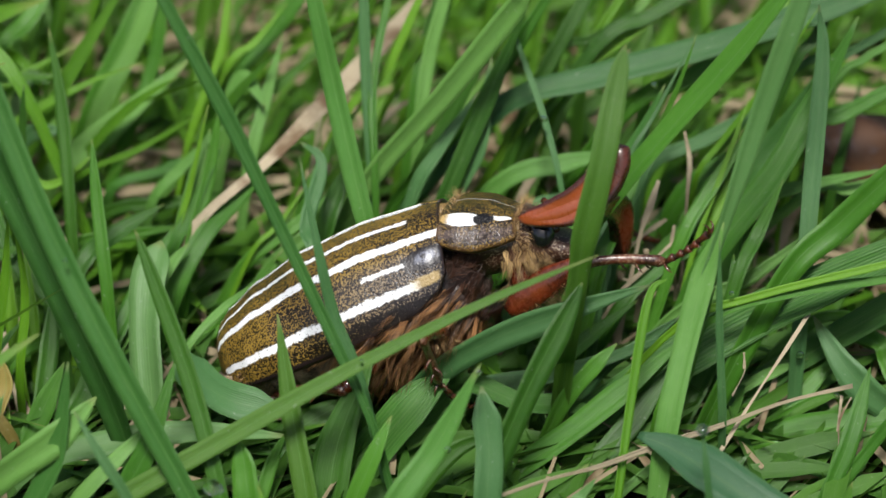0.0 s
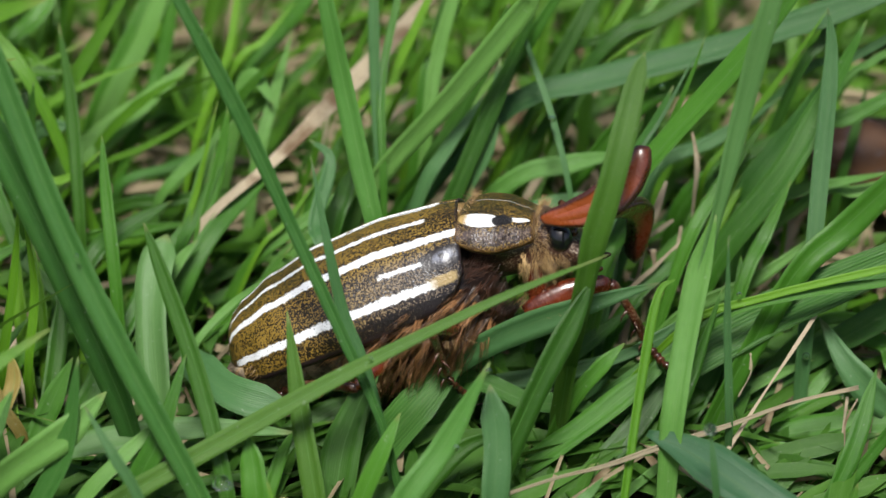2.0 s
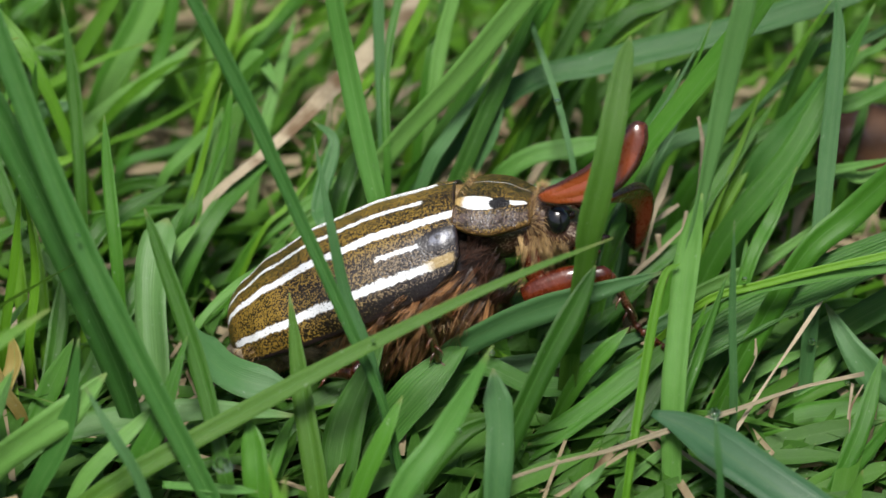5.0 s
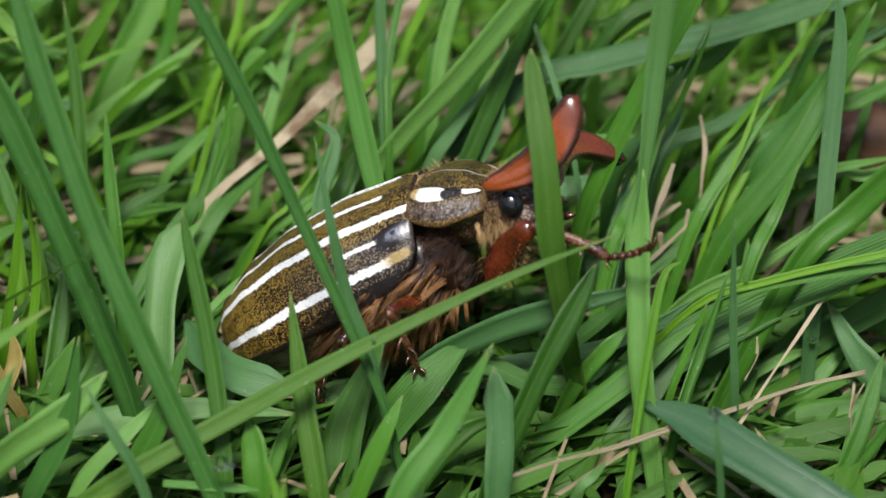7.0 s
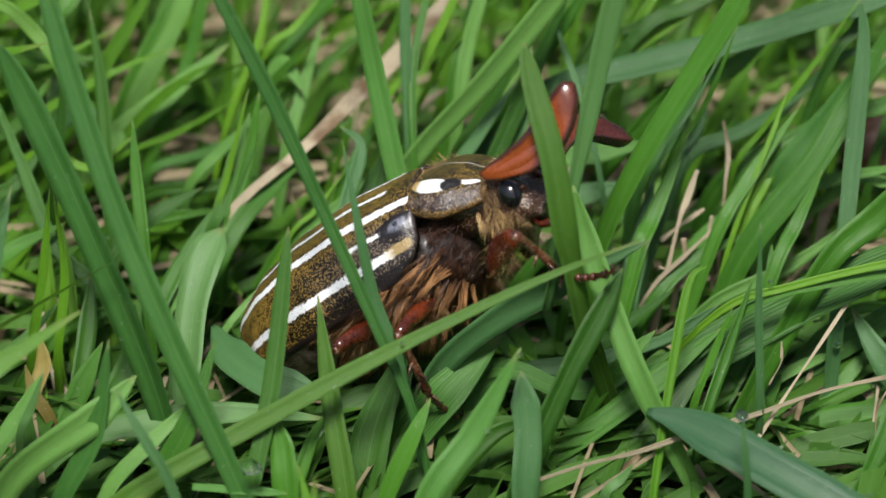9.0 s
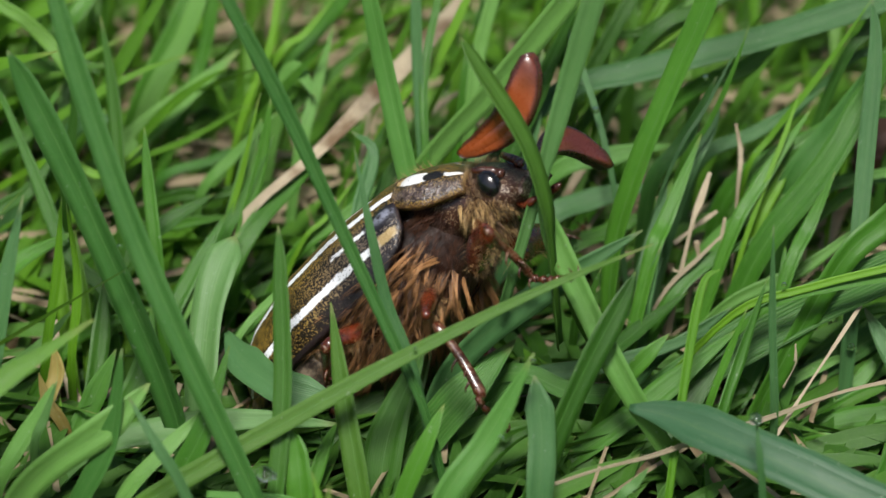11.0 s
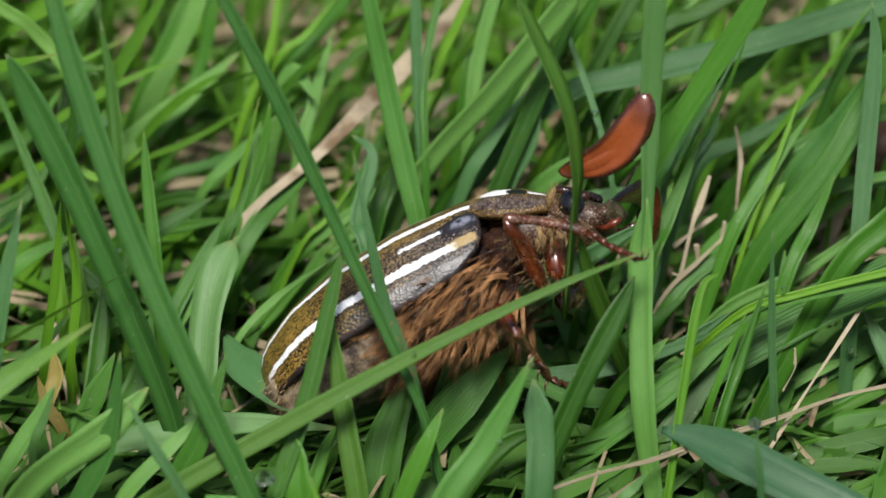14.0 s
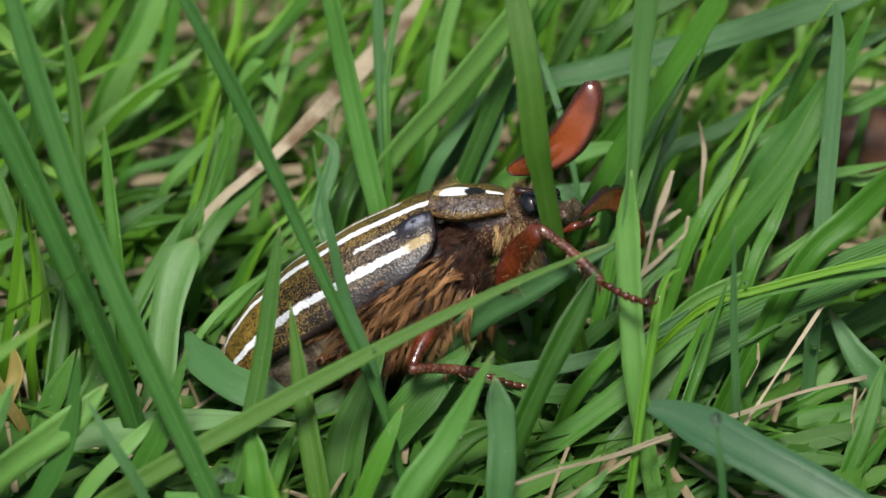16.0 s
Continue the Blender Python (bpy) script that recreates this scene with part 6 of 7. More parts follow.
def motions():
    walk(beetle, [
        (0, pose(0.00176, 0.00001, 0.0134, -21.2, -23.8, 1.4)),
        (0.5, pose(0.00193, -0.00028, 0.01357, -21.0, -22.9, 1.9)),
        (1, pose(0.00214, -0.00086, 0.01389, -21.3, -22.3, 1.7)),
        (1.5, pose(0.00213, -0.00038, 0.01361, -21.3, -22.1, 1.6)),
        (2, pose(0.00226, -0.0006, 0.01369, -20.7, -21.9, 1.2)),
        (2.5, pose(0.00233, -0.00007, 0.0133, -20.9, -20.7, 2.3)),
        (3, pose(0.0023, 0.00063, 0.01275, -21.6, -20.5, 2.8)),
        (3.5, pose(0.00231, 0.00025, 0.01304, -21.0, -20.6, 2.3)),
        (4, pose(0.00213, -0.00019, 0.01347, -20.8, -22.2, 0.5)),
        (4.5, pose(0.00214, 0.0005, 0.01296, -20.9, -21.5, 1.3)),
        (7, pose(-0.00034, 0.00006, 0.01425, -15.6, -33.4, -9.1)),
        (7.5, pose(-0.0002, 0.00007, 0.01447, -17.6, -33.1, -7.8)),
        (8, pose(-0.00009, -0.00048, 0.01503, -19.3, -33.2, -7.2)),
        (8.5, pose(-0.00062, -0.00136, 0.01606, -20.0, -35.7, -8.3)),
        (9, pose(-0.0017, -0.00104, 0.01597, -20.0, -39.1, -10.1)),
        (9.5, pose(-0.00208, -0.00154, 0.01611, -23.5, -40.4, -7.3)),
        (10, pose(-0.00279, -0.00062, 0.01539, -31.1, -44.1, -2.2)),
        (12.5, pose(-0.00356, -0.00012, 0.016, -55.3, -45.1, 10.5)),
        (13, pose(-0.00286, 0.00043, 0.01534, -57.2, -40.9, 14.4)),
        (13.5, pose(-0.00145, 0.00037, 0.01448, -54.5, -34.7, 15.2)),
        (14, pose(0.00102, -0.0014, 0.01411, -54.6, -24.7, 14.0)),
        (14.5, pose(0.00128, 0.00003, 0.01307, -50.6, -22.6, 14.9)),
        (15, pose(0.00124, 0.00019, 0.01283, -48.6, -23.3, 13.5)),
        (15.5, pose(0.00092, 0.00073, 0.01262, -44.3, -26.5, 8.7)),
        (16, pose(0.00076, 0.00091, 0.01295, -44.1, -28.4, 7.1))])
    fore = [
        (0, pose(0, 0, 0.0023, -0.7, 17.5, -6.2)),
        (0.5, pose(0, 0, 0.0023, -0.6, 17.3, -5.7)),
        (1, pose(0, 0, 0.0023, -0.6, 16.8, -6.4)),
        (1.5, pose(0, 0, 0.0023, -0.4, 17.2, -6.2)),
        (2, pose(0, 0, 0.0023, -0.2, 17.0, -6.0)),
        (2.5, pose(0, 0, 0.0023, -0.4, 16.6, -5.6)),
        (3, pose(0, 0, 0.0023, -0.5, 16.6, -6.0)),
        (3.5, pose(0, 0, 0.0023, -0.3, 16.5, -6.6)),
        (4, pose(0, 0, 0.0023, 0.1, 17.3, -5.9)),
        (4.5, pose(0, 0, 0.0023, 0.4, 17.3, -6.0)),
        (7, pose(0, 0, 0.0023, 0.1, 17.1, -6.3)),
        (7.5, pose(0, 0, 0.0023, 0.9, 17.8, -6.1)),
        (8, pose(0, 0, 0.0023, 1.0, 18.1, -6.5)),
        (8.5, pose(0, 0, 0.0023, 0.8, 19.7, -7.7)),
        (9, pose(0, 0, 0.0023, 0.8, 19.2, -7.4)),
        (9.5, pose(0, 0, 0.0023, 0.1, 19.6, -8.2)),
        (10, pose(0, 0, 0.0023, -0.5, 21.6, -9.8)),
        (12.5, pose(0, 0, 0.0023, 3.7, 29.3, -8.1)),
        (13, pose(0, 0, 0.0023, 2.1, 26.8, -9.2)),
        (13.5, pose(0, 0, 0.0023, 0.6, 24.8, -9.0)),
        (14, pose(0, 0, 0.0023, -1.4, 21.1, -10.7)),
        (14.5, pose(0, 0, 0.0023, -0.2, 20.4, -7.3)),
        (15, pose(0, 0, 0.0023, -0.2, 19.4, -7.9)),
        (15.5, pose(0, 0, 0.0023, 0.6, 21.5, -7.9)),
        (16, pose(0, 0, 0.0023, 0.8, 23.0, -7.9))]
    walk(pronotum, fore)
    walk(head, [row for row in fore if row[0] < 9] + [
        (9.5, pose(-0.0001, -6e-05, 0.00186, 3.7, 14.7, -7.1)),
        (10, pose(-0.00013, -0, 0.00172, 4.3, 15.0, -9.1)),
        (12.5, pose(-0.00031, 0.00055, 0.00075, 14.3, 11.4, -12.7)),
        (13, pose(-0.00023, 0.0006, 0.00067, 11.4, 8.3, -14.4)),
        (13.5, pose(-0.0002, 0.00048, 0.0007, 7.4, 6.9, -13.2)),
        (14, pose(-0.00011, 0.00039, 0.00107, 2.7, 7.4, -14.2)),
        (14.5, pose(-0.00013, 0.0003, 0.00101, 2.5, 6.0, -10.1)),
        (15, pose(-0.00011, 0.00027, 0.001, 2.9, 5.0, -10.3)),
        (15.5, pose(-0.00017, 0.00019, 0.00103, 5.0, 7.3, -9.3)),
        (16, pose(-0.00021, 0.00021, 0.00089, 6.5, 7.2, -9.3))])
    walk(antenna_near, [
        (0, pose(0.00565, -0.00346, 0.00263, 80.0, -9.6, 2.3)),
        (1, pose(0.00564, -0.00346, 0.00276, 79.8, -10.8, 1.9)),
        (1.5, pose(0.00594, -0.00336, 0.0028, 79.7, -10.8, 2.2)),
        (2, pose(0.00587, -0.00337, 0.00276, 80.1, -12.3, -1.2)),
        (3, pose(0.00586, -0.00338, 0.00268, 80.2, -12.2, -3.2)),
        (3.5, pose(0.00597, -0.00339, 0.00285, 78.9, -11.8, 1.4)),
        (4.5, pose(0.00603, -0.0033, 0.00296, 80.7, -13.5, -2.6)),
        (7, pose(0.00568, -0.00356, 0.00302, 82.1, -13.8, 17.2)),
        (8, pose(0.00548, -0.00371, 0.00278, 86.4, -13.9, 7.7)),
        (8.5, pose(0.00583, -0.00366, 0.00276, 87.7, -10.7, 7.9)),
        (9, pose(0.00572, -0.00376, 0.00277, 90.1, -12.2, 13.0)),
        (9.5, pose(0.00559, -0.00389, 0.0028, 94.4, -12.6, 4.7)),
        (10, pose(0.00561, -0.00413, 0.00316, 101.0, -11.8, 0.9)),
        (12.5, pose(0.00621, -0.00401, 0.00167, 115.6, -2.5, -9.5)),
        (13, pose(0.00586, -0.00412, 0.0018, 115.3, -4.3, -12.6)),
        (13.5, pose(0.00614, -0.00406, 0.00239, 111.4, -4.4, -18.0)),
        (14, pose(0.00642, -0.00418, 0.00289, 110.9, -2.0, -25.5)),
        (14.5, pose(0.00737, -0.00382, 0.00315, 106.2, -0.7, -31.6)),
        (15, pose(0.00722, -0.00387, 0.0034, 108.3, -5.2, -34.3)),
        (15.5, pose(0.007, -0.00376, 0.00321, 108.1, -11.7, -24.6)),
        (16, pose(0.00604, -0.00395, 0.0032, 105.4, -12.0, -12.4))])
    walk(antenna_far, [
        (0, pose(0.00923, 0.00124, 0.00014, -37.3, 36.2, 85.0)),
        (1.5, pose(0.00954, 0.00125, 0.00015, -18.9, 37.9, 92.4)),
        (2, pose(0.00971, 0.00134, 0.00034, -27.7, 36.8, 88.9)),
        (3.5, pose(0.00989, 0.00119, 0.00022, -34.2, 33.6, 86.4)),
        (4.5, pose(0.0097, 0.0013, 0.00027, -21.5, 40.2, 90.5)),
        (7, pose(0.00889, 0.0014, 0.00015, -93.9, 9.7, 77.0)),
        (8.5, pose(0.00856, 0.00114, -0.00018, -105.0, -5.0, 77.6)),
        (9, pose(0.00861, 0.00132, 0.00039, -89.1, 5.2, 73.5)),
        (9.5, pose(0.00858, 0.00123, 0.00055, -85.6, 5.1, 73.2)),
        (10, pose(0.00811, 0.00083, 0.00025, -75.0, 8.0, 69.2)),
        (12.5, pose(0.00741, 0.00115, -0.00118, -51.4, 1.6, 76.6)),
        (13, pose(0.00745, 0.00074, -0.00026, -43.6, 7.0, 75.7)),
        (13.5, pose(0.0082, 0.00111, -0.00071, -40.3, 5.5, 79.1)),
        (14, pose(0.00854, 0.00056, 0.00068, -25.3, 10.9, 80.2)),
        (14.5, pose(0.00852, 0.0015, -0.00143, -14.5, 20.9, 83.0)),
        (15, pose(0.00859, 0.00136, -0.00119, -24.3, 21.6, 78.3)),
        (16, pose(0.00846, 0.00129, -0.00114, -48.0, 16.6, 72.9))])
    walk(legs["front_near"]["femur"], [
        (0, pose(0.00224, -0.00292, -0.0036, -0.4, -14.1, -2.7)),
        (0.5, pose(0.00229, -0.00289, -0.0036, -0.8, -12.4, -5.0)),
        (1, pose(0.0023, -0.00293, -0.00358, -2.1, -9.0, -13.8)),
        (1.5, pose(0.00227, -0.00289, -0.0036, -0.5, -2.2, -3.3)),
        (2, pose(0.0023, -0.00287, -0.0036, 1.6, 1.3, 11.0)),
        (2.5, pose(0.00237, -0.00288, -0.00358, -2.5, -15.4, -15.4)),
        (3, pose(0.00234, -0.00291, -0.00357, -1.9, -16.3, -11.5)),
        (3.5, pose(0.00232, -0.00291, -0.00358, -1.3, -12.7, -8.4)),
        (4, pose(0.00227, -0.00284, -0.00363, 1.8, 1.5, 11.9)),
        (4.5, pose(0.00227, -0.00282, -0.00364, 1.3, 9.4, 9.0)),
        (7, pose(0.00227, -0.00286, -0.00362, -2.8, -26.6, -15.4)),
        (7.5, pose(0.0022, -0.00278, -0.00369, -4.1, -25.8, -24.0)),
        (8, pose(0.00215, -0.00277, -0.00371, -5.6, -27.8, -32.9)),
        (8.5, pose(0.00193, -0.00281, -0.00376, -5.7, -21.1, -36.4)),
        (9, pose(0.002, -0.00281, -0.00374, -5.6, -17.3, -37.1)),
        (9.5, pose(0.00193, -0.00289, -0.00373, -5.6, -11.8, -38.3)),
        (10, pose(0.00163, -0.00297, -0.00378, -5.5, -2.0, -39.9)),
        (12.5, pose(0.00086, -0.00243, -0.00416, -7.9, -2.6, -67.9)),
        (13, pose(0.0011, -0.00263, -0.00405, -8.3, -5.3, -75.5)),
        (13.5, pose(0.00133, -0.00279, -0.00393, -8.6, -20.4, -66.9)),
        (14, pose(0.00164, -0.00307, -0.00372, -11.2, -40.9, -89.9)),
        (14.5, pose(0.00188, -0.00288, -0.00375, -11.6, -46.9, -104.3)),
        (15, pose(0.00196, -0.00291, -0.00371, -6.1, -1.8, -45.6)),
        (15.5, pose(0.00174, -0.00281, -0.00382, 1.0, -12.4, 6.3)),
        (16, pose(0.00157, -0.00277, -0.00389, -5.4, -17.7, -35.2))])
    walk(legs["front_near"]["tibia"], [
        (0, pose(0.00863, -0.00322, -0.00199, 1.6, 22.3, 10.3)),
        (0.5, pose(0.00871, -0.00345, -0.00218, 5.7, 22.3, 39.8)),
        (1, pose(0.00863, -0.00448, -0.00254, 7.3, 29.6, 51.8)),
        (1.5, pose(0.00886, -0.00327, -0.00336, 6.3, 42.9, 36.8)),
        (2, pose(0.00878, -0.00161, -0.00376, 19.4, 67.6, 76.5)),
        (2.5, pose(0.0085, -0.00457, -0.00183, 5.6, 24.8, 39.1)),
        (3, pose(0.00854, -0.00417, -0.00172, 5.3, 17.4, 37.7)),
        (3.5, pose(0.00869, -0.00385, -0.00213, 4.3, 31.3, 27.4)),
        (4, pose(0.00872, -0.00148, -0.00381, 13.3, 53.0, 79.6)),
        (4.5, pose(0.0087, -0.0018, -0.00472, 14.3, 53.0, 99.7)),
        (7, pose(0.00796, -0.00443, -0.00067, 2.6, 50.0, 13.4)),
        (7.5, pose(0.00763, -0.00519, -0.00081, 2.7, 47.8, 14.4)),
        (8, pose(0.00705, -0.00595, -0.00063, 12.0, 54.2, 64.3)),
        (8.5, pose(0.00689, -0.00646, -0.00139, 12.6, 47.1, 96.9)),
        (9, pose(0.00702, -0.00661, -0.00178, 13.1, 49.5, 94.0)),
        (9.5, pose(0.00699, -0.0069, -0.00237, 12.1, 45.2, 99.4)),
        (10, pose(0.00669, -0.0072, -0.00355, 10.2, 33.9, 105.0)),
        (12.5, pose(0.00333, -0.00854, -0.00387, 11.3, 41.6, 90.3)),
        (13, pose(0.00274, -0.00899, -0.00343, 15.4, 63.7, 65.9)),
        (13.5, pose(0.00375, -0.00848, -0.00164, 10.3, 46.4, 63.7)),
        (14, pose(0.00164, -0.00806, 0.0006, 3.9, 30.9, 24.7)),
        (14.5, pose(0.00077, -0.00725, 0.00107, 6.0, -7.6, 43.2)),
        (15, pose(0.00657, -0.00762, -0.00351, 7.7, 16.9, 61.9)),
        (15.5, pose(0.00814, -0.00211, -0.00241, 9.0, 26.8, 73.9)),
        (16, pose(0.0067, -0.0064, -0.00187, 8.3, 64.4, 32.1))])
    walk(legs["front_near"]["tarsus"], [
        (0, pose(0.01409, -0.00223, -0.00427, -4.2, -18.0, -26.2)),
        (0.5, pose(0.01298, 0.0001, -0.00446, -6.3, -17.2, -42.4)),
        (1, pose(0.01185, -0.00038, -0.00551, -6.2, 7.2, -46.6)),
        (1.5, pose(0.01238, -0.00063, -0.00744, -4.5, 1.4, -31.7)),
        (2, pose(0.00931, 0.00061, -0.0093, -8.1, 13.2, -70.0)),
        (2.5, pose(0.01273, -0.00114, -0.00434, -5.0, -7.5, -35.1)),
        (3, pose(0.01307, -0.00067, -0.00351, -6.4, -14.8, -44.3)),
        (3.5, pose(0.01324, -0.00149, -0.00524, 0.9, 18.1, 5.7)),
        (4, pose(0.00938, 0.00207, -0.0086, -7.8, 14.5, -64.4)),
        (4.5, pose(0.00809, 0.00176, -0.00951, -8.0, 20.5, -63.9)),
        (7, pose(0.01171, -0.00354, -0.00527, -3.9, -1.7, -27.1)),
        (7.5, pose(0.01153, -0.00419, -0.00526, -4.4, 1.3, -30.6)),
        (8, pose(0.00858, -0.00278, -0.0055, -3.4, 9.8, -23.4)),
        (8.5, pose(0.0064, -0.00241, -0.00578, -3.3, 11.4, -23.0)),
        (9, pose(0.00675, -0.00273, -0.00635, -3.7, 12.6, -26.0)),
        (9.5, pose(0.0063, -0.00273, -0.00663, -3.5, 9.5, -24.0)),
        (10, pose(0.0054, -0.00239, -0.00689, -4.3, 21.6, -29.4)),
        (12.5, pose(0.00331, -0.00405, -0.00785, -4.0, 33.5, -25.1)),
        (13, pose(0.00383, -0.00656, -0.00881, -3.9, 32.1, -24.9)),
        (13.5, pose(0.00559, -0.00477, -0.00598, -1.5, 40.7, -8.8)),
        (14, pose(0.00632, -0.0059, -0.00248, -6.0, 53.9, -29.2)),
        (14.5, pose(0.00511, -0.00318, 0.00187, -7.1, -0.7, -56.2)),
        (15, pose(0.00927, -0.00256, -0.00525, -7.1, 34.8, -46.6)),
        (15.5, pose(0.00963, 0.00304, -0.00511, -8.4, 52.6, -43.1)),
        (16, pose(0.0089, -0.00502, -0.00728, -6.5, 40.2, -39.7))])
    walk(legs["mid_near"]["femur"], [
        (0, pose(-0.0022, -0.0032, -0.0034, -8.7, -16.0, -99.6)),
        (1.5, pose(-0.0022, -0.0032, -0.0034, -8.6, -16.2, -101.5)),
        (2, pose(-0.0022, -0.0032, -0.0034, -8.8, -21.1, -103.2)),
        (3.5, pose(-0.0022, -0.0032, -0.0034, -8.6, -22.6, -109.2)),
        (4.5, pose(-0.0022, -0.0032, -0.0034, -8.5, -19.9, -107.5)),
        (7, pose(-0.0022, -0.0032, -0.0034, -8.9, -19.8, -98.9)),
        (8, pose(-0.0022, -0.0032, -0.0034, -8.4, -12.8, -105.0)),
        (8.5, pose(-0.0022, -0.0032, -0.0034, -8.1, -2.7, -108.9)),
        (9, pose(-0.0022, -0.0032, -0.0034, -8.2, 3.4, -106.9)),
        (9.5, pose(-0.0022, -0.0032, -0.0034, -8.4, -1.1, -100.3)),
        (10, pose(-0.0022, -0.0032, -0.0034, -8.0, 8.1, -112.3)),
        (12.5, pose(-0.0022, -0.0032, -0.0034, -2.8, 42.0, -15.6)),
        (13, pose(-0.0022, -0.0032, -0.0034, -5.0, 41.5, -29.3)),
        (13.5, pose(-0.0022, -0.0032, -0.0034, -9.0, 43.6, -55.9)),
        (14, pose(-0.0022, -0.0032, -0.0034, -10.4, 38.3, -78.7)),
        (14.5, pose(-0.0022, -0.0032, -0.0034, -13.7, 51.6, -108.0)),
        (15, pose(-0.0022, -0.0032, -0.0034, -8.3, 39.2, -136.3)),
        (15.5, pose(-0.0022, -0.0032, -0.0034, -8.0, 32.0, -131.7)),
        (16, pose(-0.0022, -0.0032, -0.0034, -6.6, 34.0, -143.7))])
    walk(legs["mid_near"]["tibia"], [
        (0, pose(-0.00313, -0.0087, -0.0018, 12.5, 47.1, 105.3)),
        (1.5, pose(-0.00331, -0.00866, -0.00179, 12.7, 48.3, 108.9)),
        (2, pose(-0.00344, -0.00847, -0.00131, 12.5, 46.9, 104.6)),
        (3.5, pose(-0.00396, -0.00826, -0.00117, 16.2, 57.9, 109.1)),
        (4.5, pose(-0.00384, -0.0084, -0.00143, 12.1, 45.5, 106.0)),
        (7, pose(-0.00304, -0.00859, -0.00144, 15.4, 57.5, 119.2)),
        (8, pose(-0.00366, -0.00866, -0.00212, 14.1, 54.1, 117.4)),
        (8.5, pose(-0.00408, -0.00868, -0.00313, 16.3, 58.6, 113.6)),
        (9, pose(-0.00389, -0.00874, -0.00374, 14.7, 57.1, 124.4)),
        (9.5, pose(-0.00324, -0.00891, -0.00328, 27.2, 72.1, 134.4)),
        (10, pose(-0.00438, -0.00851, -0.00421, 99.0, 83.5, 147.5)),
        (12.5, pose(0.00195, -0.00436, -0.00728, 23.0, 68.0, 102.8)),
        (13, pose(0.00159, -0.00533, -0.00724, 10.4, 38.0, 112.7)),
        (13.5, pose(0.00016, -0.00668, -0.0074, 9.5, 27.0, 100.4)),
        (14, pose(-0.00131, -0.00767, -0.00699, 9.3, 24.8, 86.9)),
        (14.5, pose(-0.00332, -0.00663, -0.00794, 8.2, 7.4, 73.3)),
        (15, pose(-0.00545, -0.0063, -0.00707, 7.2, 12.0, 56.6)),
        (15.5, pose(-0.00547, -0.00687, -0.00647, 7.1, 19.4, 54.1)),
        (16, pose(-0.00608, -0.00605, -0.00664, 6.6, 20.8, 48.4))])
    walk(legs["mid_near"]["tarsus"], [
        (0, pose(-0.00424, -0.00463, -0.00634, 11.4, 44.1, 80.4)),
        (1.5, pose(-0.00465, -0.00476, -0.00642, 11.1, 43.4, 78.5)),
        (2, pose(-0.00451, -0.00437, -0.00584, 10.8, 41.6, 78.3)),
        (3.5, pose(-0.00503, -0.00515, -0.00642, 10.7, 43.1, 73.3)),
        (4.5, pose(-0.00504, -0.00423, -0.00585, 10.6, 36.5, 96.4)),
        (7, pose(-0.00467, -0.00568, -0.00667, 13.1, 49.4, 95.9)),
        (8, pose(-0.00533, -0.00543, -0.00714, 12.1, 45.3, 92.8)),
        (8.5, pose(-0.00537, -0.00572, -0.00842, 11.6, 42.7, 101.8)),
        (9, pose(-0.00579, -0.00596, -0.00895, 10.5, 36.5, 104.6)),
        (9.5, pose(-0.00457, -0.00754, -0.00918, 9.2, 24.9, 106.3)),
        (10, pose(-0.00497, -0.00814, -0.01037, 9.1, 24.8, 109.6)),
        (12.5, pose(0.00143, -0.00209, -0.01303, 11.1, 39.8, 96.1)),
        (13, pose(-0.0003, -0.00082, -0.01106, 9.2, 27.1, 77.3)),
        (13.5, pose(-0.00083, -0.00124, -0.01022, 8.5, 17.2, 74.4)),
        (14, pose(-0.00101, -0.00204, -0.00959, 8.0, 7.5, 69.0)),
        (14.5, pose(-0.00155, -0.00074, -0.00874, 7.6, 20.0, 59.2)),
        (15, pose(-0.00211, -0.00124, -0.00836, 7.0, 22.5, 52.2)),
        (15.5, pose(-0.00204, -0.00213, -0.00853, 6.9, 24.0, 50.7)),
        (16, pose(-0.00223, -0.00171, -0.00884, 7.5, 25.9, 55.8))])
    walk(legs["hind_near"]["femur"], [
        (0, pose(-0.0065, -0.0034, -0.0032, -6.4, 5.3, -132.7)),
        (2, pose(-0.0065, -0.0034, -0.0032, -6.2, 5.9, -134.9)),
        (4.5, pose(-0.0065, -0.0034, -0.0032, -5.4, 14.1, -143.6)),
        (7, pose(-0.0065, -0.0034, -0.0032, -8.6, -12.6, -97.9)),
        (8.5, pose(-0.0065, -0.0034, -0.0032, -8.0, -3.8, -110.8)),
        (10, pose(-0.0065, -0.0034, -0.0032, -6.9, -14.5, -126.6)),
        (12.5, pose(-0.0065, -0.0034, -0.0032, -7.4, 2.0, -120.0)),
        (13, pose(-0.0065, -0.0034, -0.0032, -6.6, -5.4, -129.0)),
        (14, pose(-0.0065, -0.0034, -0.0032, -1.0, -9.2, -173.3)),
        (15, pose(-0.0065, -0.0034, -0.0032, -0.5, -2.6, -176.7)),
        (16, pose(-0.0065, -0.0034, -0.0032, -1.7, -3.8, -168.5))])
